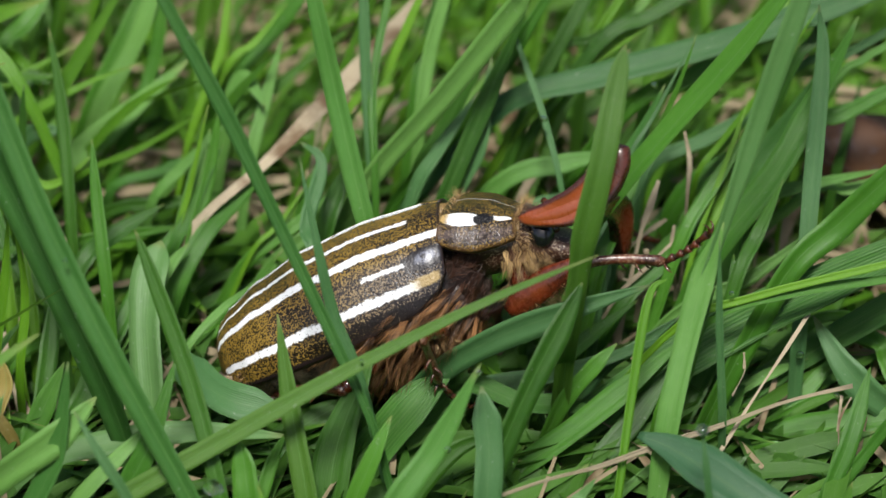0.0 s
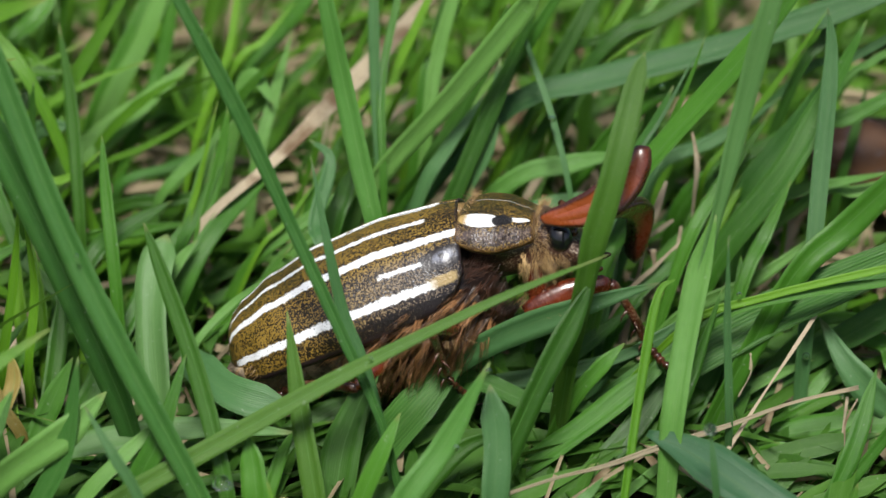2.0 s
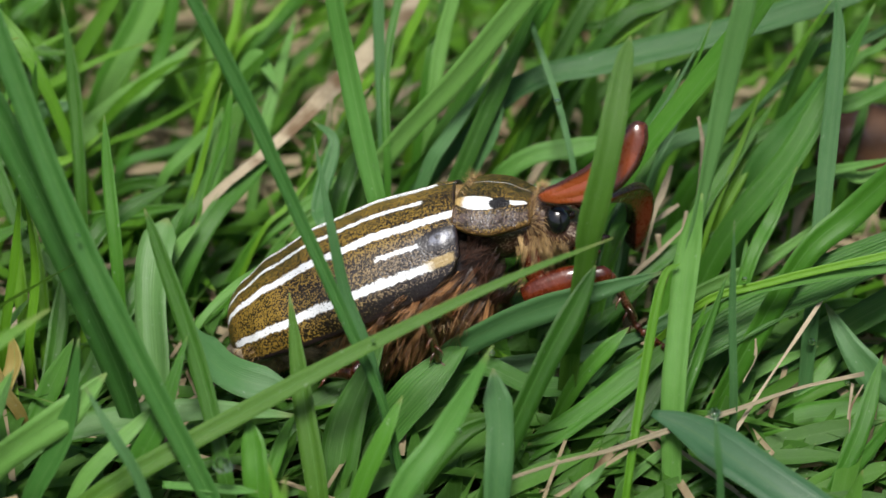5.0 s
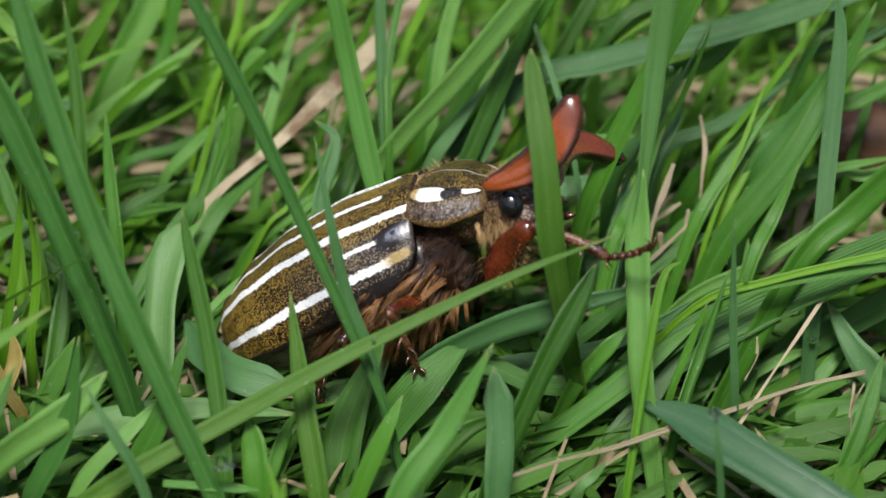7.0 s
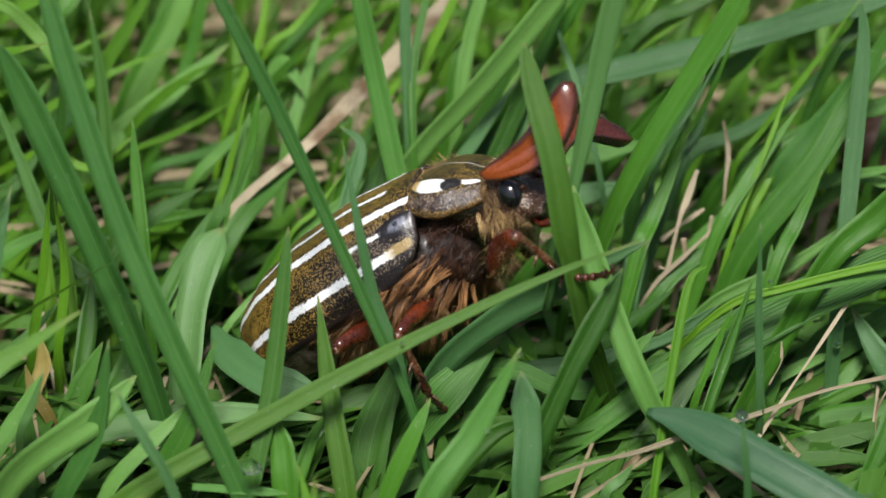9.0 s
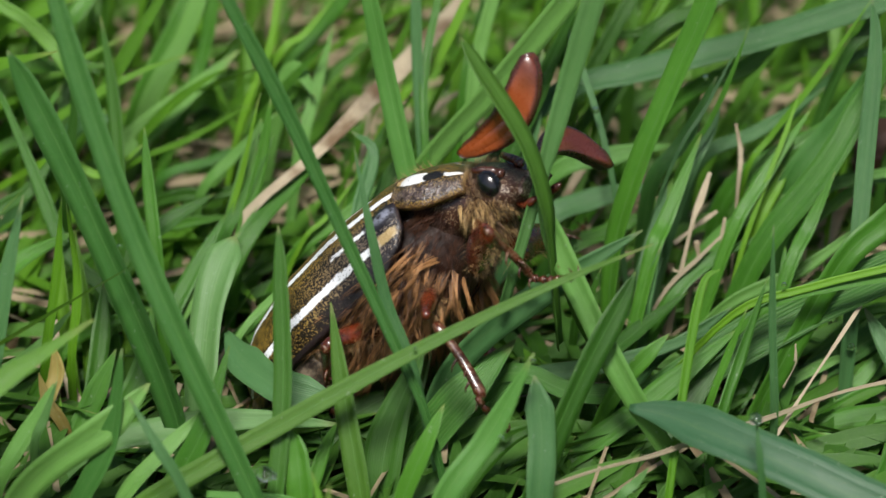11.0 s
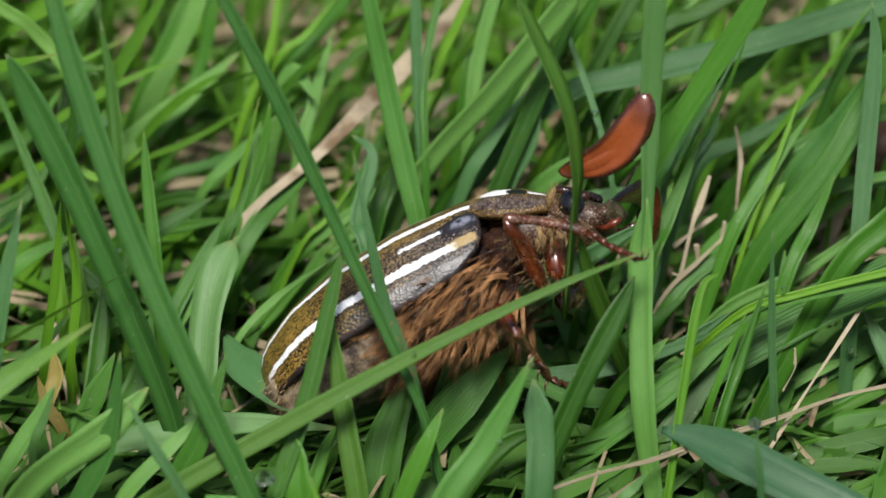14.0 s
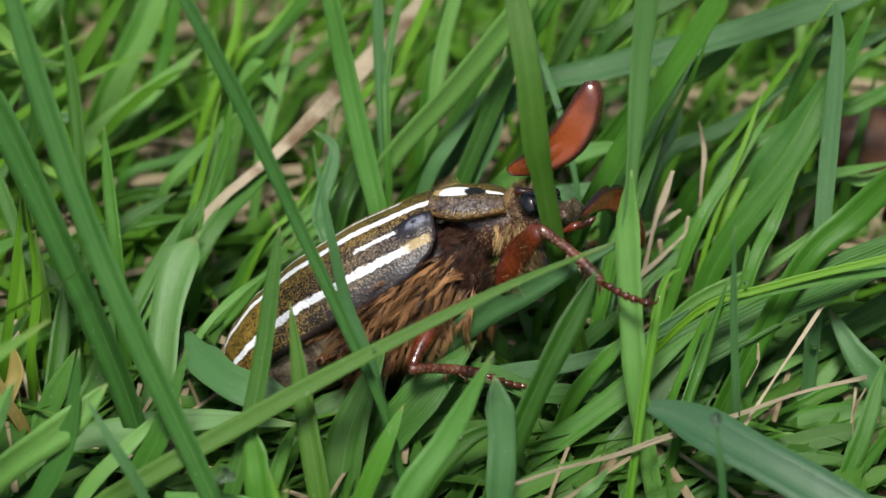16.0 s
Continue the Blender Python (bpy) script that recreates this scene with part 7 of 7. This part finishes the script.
    walk(legs["hind_near"]["tibia"], [
        (0, pose(-0.01028, -0.0075, -0.00372, 4.7, -5.7, 146.4)),
        (2, pose(-0.01043, -0.00735, -0.00378, 4.5, -6.5, 147.8)),
        (4.5, pose(-0.01087, -0.00662, -0.00457, 4.1, -8.2, 150.9)),
        (7, pose(-0.00725, -0.00881, -0.00198, 4.5, 29.3, 155.0)),
        (8.5, pose(-0.00848, -0.00862, -0.00283, 6.3, 24.7, 141.0)),
        (10, pose(-0.00973, -0.00775, -0.00179, 7.2, 22.1, 131.7)),
        (12.5, pose(-0.0093, -0.00825, -0.00339, 6.6, 11.6, 132.5)),
        (13, pose(-0.01001, -0.00773, -0.00267, 7.0, 14.3, 129.7)),
        (14, pose(-0.01199, -0.00405, -0.00231, 5.9, 7.2, 137.3)),
        (15, pose(-0.01209, -0.00372, -0.00295, 6.8, 7.6, 128.7)),
        (16, pose(-0.01198, -0.00451, -0.00282, 6.6, 5.8, 131.0))])
    walk(legs["hind_near"]["tarsus"], [
        (0, pose(-0.01526, -0.00419, -0.00312, 3.8, 5.5, 153.9)),
        (2, pose(-0.01547, -0.00417, -0.0031, 3.7, 9.0, 155.3)),
        (4.5, pose(-0.01606, -0.00373, -0.00371, 3.6, 10.3, 156.0)),
        (7, pose(-0.012, -0.0066, -0.00491, 9.1, 42.5, 135.0)),
        (8.5, pose(-0.01272, -0.00519, -0.00534, 9.4, 40.8, 129.8)),
        (10, pose(-0.01343, -0.0036, -0.00405, 6.7, 24.9, 137.2)),
        (12.5, pose(-0.01327, -0.00391, -0.0046, 7.3, 21.7, 130.0)),
        (13, pose(-0.01373, -0.00326, -0.00415, 7.6, 19.4, 126.0)),
        (14, pose(-0.01637, -0.00001, -0.00306, 7.9, 12.3, 116.6)),
        (15, pose(-0.0158, 0.00092, -0.00374, 7.9, 12.5, 117.9)),
        (16, pose(-0.01589, -0.00001, -0.00343, 8.1, 19.8, 119.9))])
    walk(legs["front_far"]["femur"], [
        (0, pose(0.00278, 0.00225, -0.00367, 7.9, -2.1, 67.4)),
        (4.5, pose(0.00283, 0.00235, -0.00361, 8.0, 2.5, 70.0)),
        (7, pose(0.00285, 0.0023, -0.00361, 8.7, 13.6, 98.7)),
        (8.5, pose(0.00266, 0.00234, -0.00369, 8.3, -9.0, 103.6)),
        (10, pose(0.0025, 0.00216, -0.00382, 8.5, -4.3, 93.1)),
        (12.5, pose(0.00174, 0.00269, -0.00388, 8.1, -23.4, 56.5)),
        (16, pose(0.00231, 0.00237, -0.00382, 7.4, -23.7, 49.4))])
    walk(legs["front_far"]["tibia"], [
        (0, pose(0.00532, 0.00834, -0.00343, 6.3, 4.7, 47.8)),
        (4.5, pose(0.00508, 0.00855, -0.00389, 7.2, 14.7, 56.6)),
        (7, pose(0.00188, 0.00865, -0.00517, 8.5, 6.6, 83.3)),
        (8.5, pose(0.00112, 0.00867, -0.00266, 8.5, 0.7, 97.3)),
        (10, pose(0.00215, 0.00873, -0.00333, 8.5, -1.8, 95.6)),
        (12.5, pose(0.00508, 0.00774, -0.00125, 8.0, -3.5, 110.3)),
        (16, pose(0.00625, 0.00696, -0.00117, 8.5, 3.2, 91.9))])
    walk(legs["front_far"]["tarsus"], [
        (0, pose(0.00934, 0.01276, -0.00392, 8.8, 38.5, 58.8)),
        (4.5, pose(0.00828, 0.01339, -0.00541, 10.1, 46.9, 60.7)),
        (7, pose(0.00258, 0.01456, -0.00586, 8.9, -16.0, 87.3)),
        (8.5, pose(0.00036, 0.01462, -0.00273, 8.8, 16.5, 102.7)),
        (10, pose(0.00157, 0.0147, -0.00315, 8.4, -6.7, 99.7)),
        (12.5, pose(0.00301, 0.01336, -0.00089, 8.8, -15.6, 84.5)),
        (16, pose(0.00604, 0.01295, -0.0015, 8.3, -11.3, 71.3))])
    walk(legs["mid_far"]["femur"], [
        (0, pose(-0.0015, 0.0032, -0.0034, 8.9, 19.3, 84.1)),
        (4.5, pose(-0.0015, 0.0032, -0.0034, 9.8, 30.4, 85.0)),
        (7, pose(-0.0015, 0.0032, -0.0034, 9.3, 33.2, 119.6)),
        (8.5, pose(-0.0015, 0.0032, -0.0034, 8.4, 17.4, 112.2)),
        (9, pose(-0.0015, 0.0032, -0.0034, 8.3, 23.6, 121.2)),
        (10, pose(-0.0015, 0.0032, -0.0034, 8.0, 0.8, 110.9)),
        (12.5, pose(-0.0015, 0.0032, -0.0034, 7.7, -1.8, 115.0)),
        (13, pose(-0.0015, 0.0032, -0.0034, 7.9, 0.9, 112.0)),
        (13.5, pose(-0.0015, 0.0032, -0.0034, 8.5, -9.1, 99.8)),
        (14, pose(-0.0015, 0.0032, -0.0034, 9.2, -23.6, 94.0)),
        (16, pose(-0.0015, 0.0032, -0.0034, 8.4, 1.9, 100.2))])
    walk(legs["mid_far"]["tibia"], [
        (0, pose(-0.00094, 0.00865, -0.00532, 15.0, 56.1, 116.8)),
        (4.5, pose(-0.00106, 0.00818, -0.00634, 14.0, 52.6, 108.2)),
        (7, pose(-0.0039, 0.00742, -0.00658, 8.5, 47.0, 143.9)),
        (8.5, pose(-0.00359, 0.00832, -0.00514, -13.3, 61.6, -144.5)),
        (9, pose(-0.00425, 0.00775, -0.00573, 4.4, 44.6, 161.5)),
        (10, pose(-0.00357, 0.00862, -0.00348, -5.9, 57.9, -163.7)),
        (12.5, pose(-0.00395, 0.00845, -0.00322, 6.5, 34.9, 145.1)),
        (13, pose(-0.00367, 0.00858, -0.00349, 7.1, 26.6, 135.3)),
        (13.5, pose(-0.00248, 0.00884, -0.00248, 5.3, 54.2, 163.3)),
        (14, pose(-0.00187, 0.0085, -0.00108, 9.9, 40.2, 124.1)),
        (16, pose(-0.00252, 0.00891, -0.0036, 8.3, 20.7, 117.1))])
    walk(legs["mid_far"]["tarsus"], [
        (0, pose(-0.0025, 0.01173, -0.01046, 12.1, 45.8, 89.9)),
        (4.5, pose(-0.00224, 0.01176, -0.01126, 13.5, 52.0, 86.5)),
        (7, pose(-0.00731, 0.00991, -0.01111, 10.3, 37.0, 111.3)),
        (8.5, pose(-0.00599, 0.00661, -0.01059, 9.3, 34.2, 121.5)),
        (9, pose(-0.00844, 0.00915, -0.01008, 8.7, 31.1, 124.1)),
        (10, pose(-0.00673, 0.00769, -0.00873, 7.7, 21.0, 126.1)),
        (12.5, pose(-0.00812, 0.01137, -0.00676, 8.0, 1.5, 110.8)),
        (13, pose(-0.00761, 0.01247, -0.00627, 8.2, 1.1, 105.8)),
        (13.5, pose(-0.00595, 0.00989, -0.00751, 8.4, 4.7, 102.8)),
        (14, pose(-0.00452, 0.01242, -0.00508, 8.5, 6.6, 82.7)),
        (16, pose(-0.00516, 0.01407, -0.00579, 9.1, 21.3, 88.3))])
    walk(legs["hind_far"]["femur"], [
        (0, pose(-0.0065, 0.0034, -0.0032, 3.6, 19.4, 157.8)),
        (7, pose(-0.0065, 0.0034, -0.0032, -4.7, 20.3, -150.7)),
        (12.5, pose(-0.0065, 0.0034, -0.0032, 2.6, -17.4, 162.7)),
        (16, pose(-0.0065, 0.0034, -0.0032, 3.3, -6.1, 156.9))])
    walk(legs["hind_far"]["tibia"], [
        (0, pose(-0.01139, 0.00539, -0.00506, 6.3, 41.7, 150.8)),
        (7, pose(-0.01108, 0.00083, -0.00514, 3.0, 36.4, 165.4)),
        (12.5, pose(-0.0116, 0.00499, -0.00153, 4.4, 8.7, 150.4)),
        (16, pose(-0.01162, 0.00559, -0.0026, 6.7, 15.2, 132.9))])
    walk(legs["hind_far"]["tarsus"], [
        (0, pose(-0.01531, 0.00758, -0.00905, 7.2, 28.2, 135.4)),
        (7, pose(-0.01575, 0.00204, -0.0087, 4.8, 27.3, 152.3)),
        (12.5, pose(-0.01676, 0.00791, -0.00243, 5.4, -6.9, 140.8)),
        (16, pose(-0.01556, 0.00983, -0.00418, 6.5, 13.1, 133.4))])
    walk(blade_A, [
        (0, pose(-0.0153, -0.0204, -0.0005)),
        (4.5, pose(-0.0153, -0.0204, -0.0005)),
        (7, pose(-0.0153, -0.0204, -0.0005, -0.0, 2.5, -1.7)),
        (16, pose(-0.0153, -0.0204, -0.0005, -0.0, 2.5, -1.7))])
    walk(blade_B, [
        (0, pose(-0.0217, -0.0114, -0.0005)),
        (4.5, pose(-0.0217, -0.0114, -0.0005)),
        (7, pose(-0.0217, -0.0114, -0.0005, -0.0, 1.0, -0.7)),
        (16, pose(-0.0217, -0.0114, -0.0005, -0.0, 1.0, -0.7))])
    walk(blade_C, [
        (0, pose(-0.01471, -0.0194, -0.0005, 0.0, -0.0, 0.0)),
        (4.5, pose(-0.01504, -0.01864, -0.00096, -0.0, 0.0, -0.0)),
        (7, pose(-0.0159, -0.01923, -0.00186, -0.2, 6.3, -4.5)),
        (7.5, pose(-0.01717, -0.01898, -0.00175, -1.0, 12.6, -9.0)),
        (8, pose(-0.01783, -0.01961, -0.00123, -2.3, 18.8, -13.8)),
        (8.5, pose(-0.01828, -0.02064, -0.00091, -3.1, 21.5, -16.1)),
        (9, pose(-0.01832, -0.02063, -0.00163, -2.8, 20.6, -15.2)),
        (9.5, pose(-0.01641, -0.02086, -0.00083, -1.1, 13.0, -9.3)),
        (10, pose(-0.01631, -0.02045, -0.00181, -1.0, 12.7, -9.1)),
        (12.5, pose(-0.0173, -0.02054, -0.00093, -2.7, 20.1, -14.9)),
        (13, pose(-0.01745, -0.02012, -0.00119, -3.1, 21.6, -16.1)),
        (13.5, pose(-0.01819, -0.02037, -0.0017, -4.2, 24.9, -18.9)),
        (14, pose(-0.01877, -0.02031, -0.00184, -4.9, 26.6, -20.5)),
        (14.5, pose(-0.01938, -0.02051, -0.00232, -6.0, 29.1, -22.9)),
        (15, pose(-0.01955, -0.02017, -0.0021, -6.3, 29.6, -23.4)),
        (16, pose(-0.01805, -0.01904, -0.00185, -3.4, 22.5, -16.8))])
    walk(blade_M1, [
        (0, pose(0.00832, -0.00575, -0.0005, 0.0, -0.0, 0.0)),
        (0.5, pose(0.0083, -0.00625, -0.00089, -0.0, -0.4, 0.3)),
        (1, pose(0.00796, -0.00662, -0.00031, -0.0, 1.1, -0.8)),
        (1.5, pose(0.00778, -0.0063, -0.00031, -0.0, 1.6, -1.1)),
        (2, pose(0.00759, -0.00661, -0.00021, -0.0, 1.9, -1.4)),
        (2.5, pose(0.00773, -0.00594, -0.00055, -0.0, 1.9, -1.3)),
        (3, pose(0.00786, -0.00486, -0.00097, -0.0, 2.1, -1.4)),
        (4.5, pose(0.00784, -0.0054, -0.00119, -0.0, 1.2, -0.9)),
        (7, pose(0.0106, -0.00577, -0.00218, -1.5, -15.4, 11.1)),
        (8, pose(0.01056, -0.00628, -0.00164, -1.6, -15.8, 11.4)),
        (8.5, pose(0.01047, -0.00698, -0.00073, -1.7, -16.3, 11.8)),
        (9, pose(0.01108, -0.00613, -0.00023, -2.6, -20.0, 14.8)),
        (9.5, pose(0.01152, -0.00629, 0.00038, -3.4, -22.7, 17.0)),
        (10, pose(0.01155, -0.00552, -0.00004, -4.0, -24.3, 18.4)),
        (12.5, pose(0.01028, -0.00314, 0.00449, -7.7, -32.3, 26.3)),
        (13, pose(0.01065, -0.00332, 0.00325, -6.0, -29.0, 22.9)),
        (13.5, pose(0.01103, -0.00441, 0.00155, -4.5, -25.5, 19.5)),
        (14, pose(0.01078, -0.00323, 0.003, -3.1, -21.6, 16.1)),
        (14.5, pose(0.00971, -0.00305, 0.00315, -1.6, -15.7, 11.4)),
        (15, pose(0.01029, -0.00352, 0.00237, -1.8, -16.8, 12.2)),
        (15.5, pose(0.01004, -0.00262, 0.00299, -1.7, -16.4, 11.9)),
        (16, pose(0.00979, -0.00142, 0.00383, -1.7, -16.2, 11.7))])
    walk(blade_M1_tip, [
        (0, pose(0.0012, -0.0015, 0.0187, 0.0, -0.0, 0.0)),
        (8, pose(0.0012, -0.0015, 0.0187, 0.0, -0.0, 0.0)),
        (10, pose(0.0012, -0.0015, 0.0187, 7.1, 8.5, 23.0)),
        (12.5, pose(0.0012, -0.0015, 0.0187, 22.5, 14.1, 59.4)),
        (13, pose(0.0012, -0.0015, 0.0187, 22.5, 14.1, 59.4)),
        (13.5, pose(0.0012, -0.0015, 0.0187, 20.7, 14.0, 55.4)),
        (14, pose(0.0012, -0.0015, 0.0187, 17.1, 13.4, 47.4)),
        (14.5, pose(0.0012, -0.0015, 0.0187, 5.4, 7.0, 18.3)),
        (15, pose(0.0012, -0.0015, 0.0187, 0.0, -0.0, 0.0)),
        (16, pose(0.0012, -0.0015, 0.0187, 0.0, -0.0, 0.0))])
    walk(blade_N, [
        (0, pose(0.00601, 0.00335, -0.0005, 0.0, -0.0, 0.0)),
        (4.5, pose(0.00642, 0.00396, -0.00086, -0.0, -1.1, 0.8)),
        (7, pose(0.00824, 0.00406, -0.00115, -0.8, -11.7, 8.3)),
        (8.5, pose(0.00684, 0.00268, 0.00003, -0.2, -6.3, 4.5)),
        (10, pose(0.00853, 0.00309, -0.00093, -1.3, -14.3, 10.3)),
        (12.5, pose(0.00876, 0.00246, -0.00058, -1.5, -15.4, 11.1)),
        (13.5, pose(0.00857, 0.0031, -0.00076, -1.5, -15.2, 11.0)),
        (14.5, pose(0.00526, 0.00368, -0.00035, -0.0, 0.5, -0.4)),
        (16, pose(0.00688, 0.00423, -0.00119, -0.3, -7.1, 5.0))])
    walk(blade_Q, [
        (0, pose(0.01387, -0.01246, 0.00766, 0.0, -0.0, 0.0)),
        (4.5, pose(0.0141, -0.01172, 0.00754, -0.0, 0.2, -0.1)),
        (7, pose(0.01348, -0.01115, 0.00787, -0.0, -2.7, 1.9)),
        (9, pose(0.01175, -0.01231, 0.00843, -0.1, -4.5, 3.1)),
        (10, pose(0.01046, -0.0118, 0.00845, -0.1, -4.7, 3.3)),
        (12.5, pose(0.00897, -0.01214, 0.00925, -1.8, -16.8, 12.2)),
        (13, pose(0.01078, -0.01203, 0.00841, -1.0, -12.6, 9.0)),
        (14, pose(0.01185, -0.01234, 0.00754, -0.2, -6.3, 4.4)),
        (14.5, pose(0.01411, -0.01246, 0.00723, -0.0, -0.9, 0.7)),
        (16, pose(0.01298, -0.01069, 0.00817, -0.1, -4.6, 3.2))])
    walk(blade_AL, [
        (0, pose(-0.02112, -0.00595, -0.0005, 0.0, -0.0, 0.0)),
        (4.5, pose(-0.02131, -0.00514, -0.00091, -0.0, -0.8, 0.6)),
        (7, pose(-0.02161, -0.00537, -0.00128, -0.1, 3.3, -2.3)),
        (9, pose(-0.02204, -0.0063, -0.00041, -0.3, 7.1, -5.0)),
        (10, pose(-0.02184, -0.00618, -0.00064, -0.3, 6.8, -4.8)),
        (12.5, pose(-0.02195, -0.0067, -0.0004, -0.3, 7.1, -5.0)),
        (14.5, pose(-0.02163, -0.00609, -0.00088, -0.2, 5.8, -4.1)),
        (16, pose(-0.02206, -0.0053, -0.00142, -0.3, 7.0, -4.9))])
    walk(blade_S, [
        (0, pose(-0.00531, -0.00602, -0.0005, 0.0, -0.0, 0.0)),
        (4.5, pose(-0.00509, -0.00529, -0.0008, -0.0, 0.3, -0.2)),
        (7, pose(-0.00648, -0.00529, -0.00109, -0.0, 2.7, -1.9)),
        (8.5, pose(-0.00617, -0.0068, -0.00026, -0.0, -2.2, 1.5)),
        (10, pose(-0.00573, -0.00674, -0.00155, -1.1, -13.2, 9.5)),
        (12.5, pose(-0.006, -0.00693, -0.00066, -0.3, -7.2, 5.1)),
        (14, pose(-0.00504, -0.00591, -0.0005, -0.8, -11.0, 7.8)),
        (15, pose(-0.00569, -0.00578, -0.00075, -0.4, -8.1, 5.7)),
        (16, pose(-0.00533, -0.00512, -0.00117, -0.3, -6.7, 4.8))])
    walk(blade_O, [
        (0, pose(0.01485, -0.01515, -0.0005, 0.0, -0.0, 0.0)),
        (1, pose(0.01504, -0.01577, 0.00023, -0.0, -1.3, 0.9)),
        (1.5, pose(0.0152, -0.01538, 0.00013, -0.0, -2.5, 1.8)),
        (2.5, pose(0.01539, -0.01516, -0.00025, -0.1, -3.6, 2.5)),
        (3.5, pose(0.01555, -0.01463, -0.00039, -0.1, -3.2, 2.3)),
        (4.5, pose(0.01592, -0.01443, -0.00064, -0.2, -5.9, 4.1)),
        (7, pose(0.01473, -0.01323, 0.00056, -1.1, -13.0, 9.3)),
        (7.5, pose(0.01551, -0.01342, 0.00004, -2.1, -18.1, 13.2)),
        (8, pose(0.01578, -0.01393, 0.00081, -2.9, -21.1, 15.7)),
        (8.5, pose(0.01632, -0.01437, 0.00206, -3.9, -24.0, 18.2)),
        (9, pose(0.01566, -0.01371, 0.00212, -5.7, -28.3, 22.2)),
        (9.5, pose(0.01626, -0.014, 0.00263, -7.1, -31.3, 25.2)),
        (10, pose(0.01472, -0.01304, 0.00236, -7.3, -31.6, 25.5)),
        (12.5, pose(0.01378, -0.01318, 0.00345, -7.5, -31.9, 25.8)),
        (13, pose(0.01398, -0.01318, 0.00246, -6.5, -30.0, 23.9)),
        (13.5, pose(0.01067, -0.01451, 0.00049, -1.0, -12.6, 9.0)),
        (14, pose(0.01187, -0.01456, 0.00005, -0.9, -12.2, 8.7)),
        (14.5, pose(0.01467, -0.0146, -0.00016, -0.2, -5.7, 4.0)),
        (15, pose(0.01518, -0.01466, -0.00041, -0.3, -6.5, 4.6)),
        (15.5, pose(0.01514, -0.01394, -0.00001, -1.0, -12.6, 9.0)),
        (16, pose(0.01441, -0.01277, 0.00088, -1.2, -13.9, 10.0))])
    walk(blade_O_tip, [
        (0, pose(0.00503, 0.01065, 0.021, 0.0, -0.0, 0.0)),
        (1, pose(0.00503, 0.01065, 0.021, -0.0, -0.7, 0.5)),
        (1.5, pose(0.00503, 0.01065, 0.021, -0.0, -0.8, 0.6)),
        (2.5, pose(0.00503, 0.01065, 0.021, -0.0, -1.0, 0.7)),
        (3.5, pose(0.00503, 0.01065, 0.021, -0.0, -1.3, 0.9)),
        (4.5, pose(0.00503, 0.01065, 0.021, -0.0, 0.3, -0.2)),
        (7, pose(0.00503, 0.01065, 0.021, -0.1, 3.0, -2.1)),
        (7.5, pose(0.00503, 0.01065, 0.021, -0.5, 8.8, -6.2)),
        (8, pose(0.00503, 0.01065, 0.021, -1.0, 12.4, -8.9)),
        (8.5, pose(0.00503, 0.01065, 0.021, -1.5, 15.4, -11.1)),
        (9, pose(0.00503, 0.01065, 0.021, -3.6, 23.3, -17.5)),
        (9.5, pose(0.00503, 0.01065, 0.021, -4.7, 26.1, -20.1)),
        (10, pose(0.00503, 0.01065, 0.021, -5.3, 27.5, -21.4)),
        (12.5, pose(0.00503, 0.01065, 0.021, -7.9, 32.6, -26.6)),
        (13, pose(0.00503, 0.01065, 0.021, -6.6, 30.0, -24.0)),
        (13.5, pose(0.00503, 0.01065, 0.021, -0.0, -0.5, 0.4)),
        (14, pose(0.00503, 0.01065, 0.021, -0.0, -1.4, 1.0)),
        (14.5, pose(0.00503, 0.01065, 0.021, -0.0, -0.5, 0.3)),
        (15, pose(0.00503, 0.01065, 0.021, -0.1, -3.0, 2.1)),
        (15.5, pose(0.00503, 0.01065, 0.021, -0.0, -0.4, 0.3)),
        (16, pose(0.00503, 0.01065, 0.021, -0.0, 2.7, -1.9))])


motions()
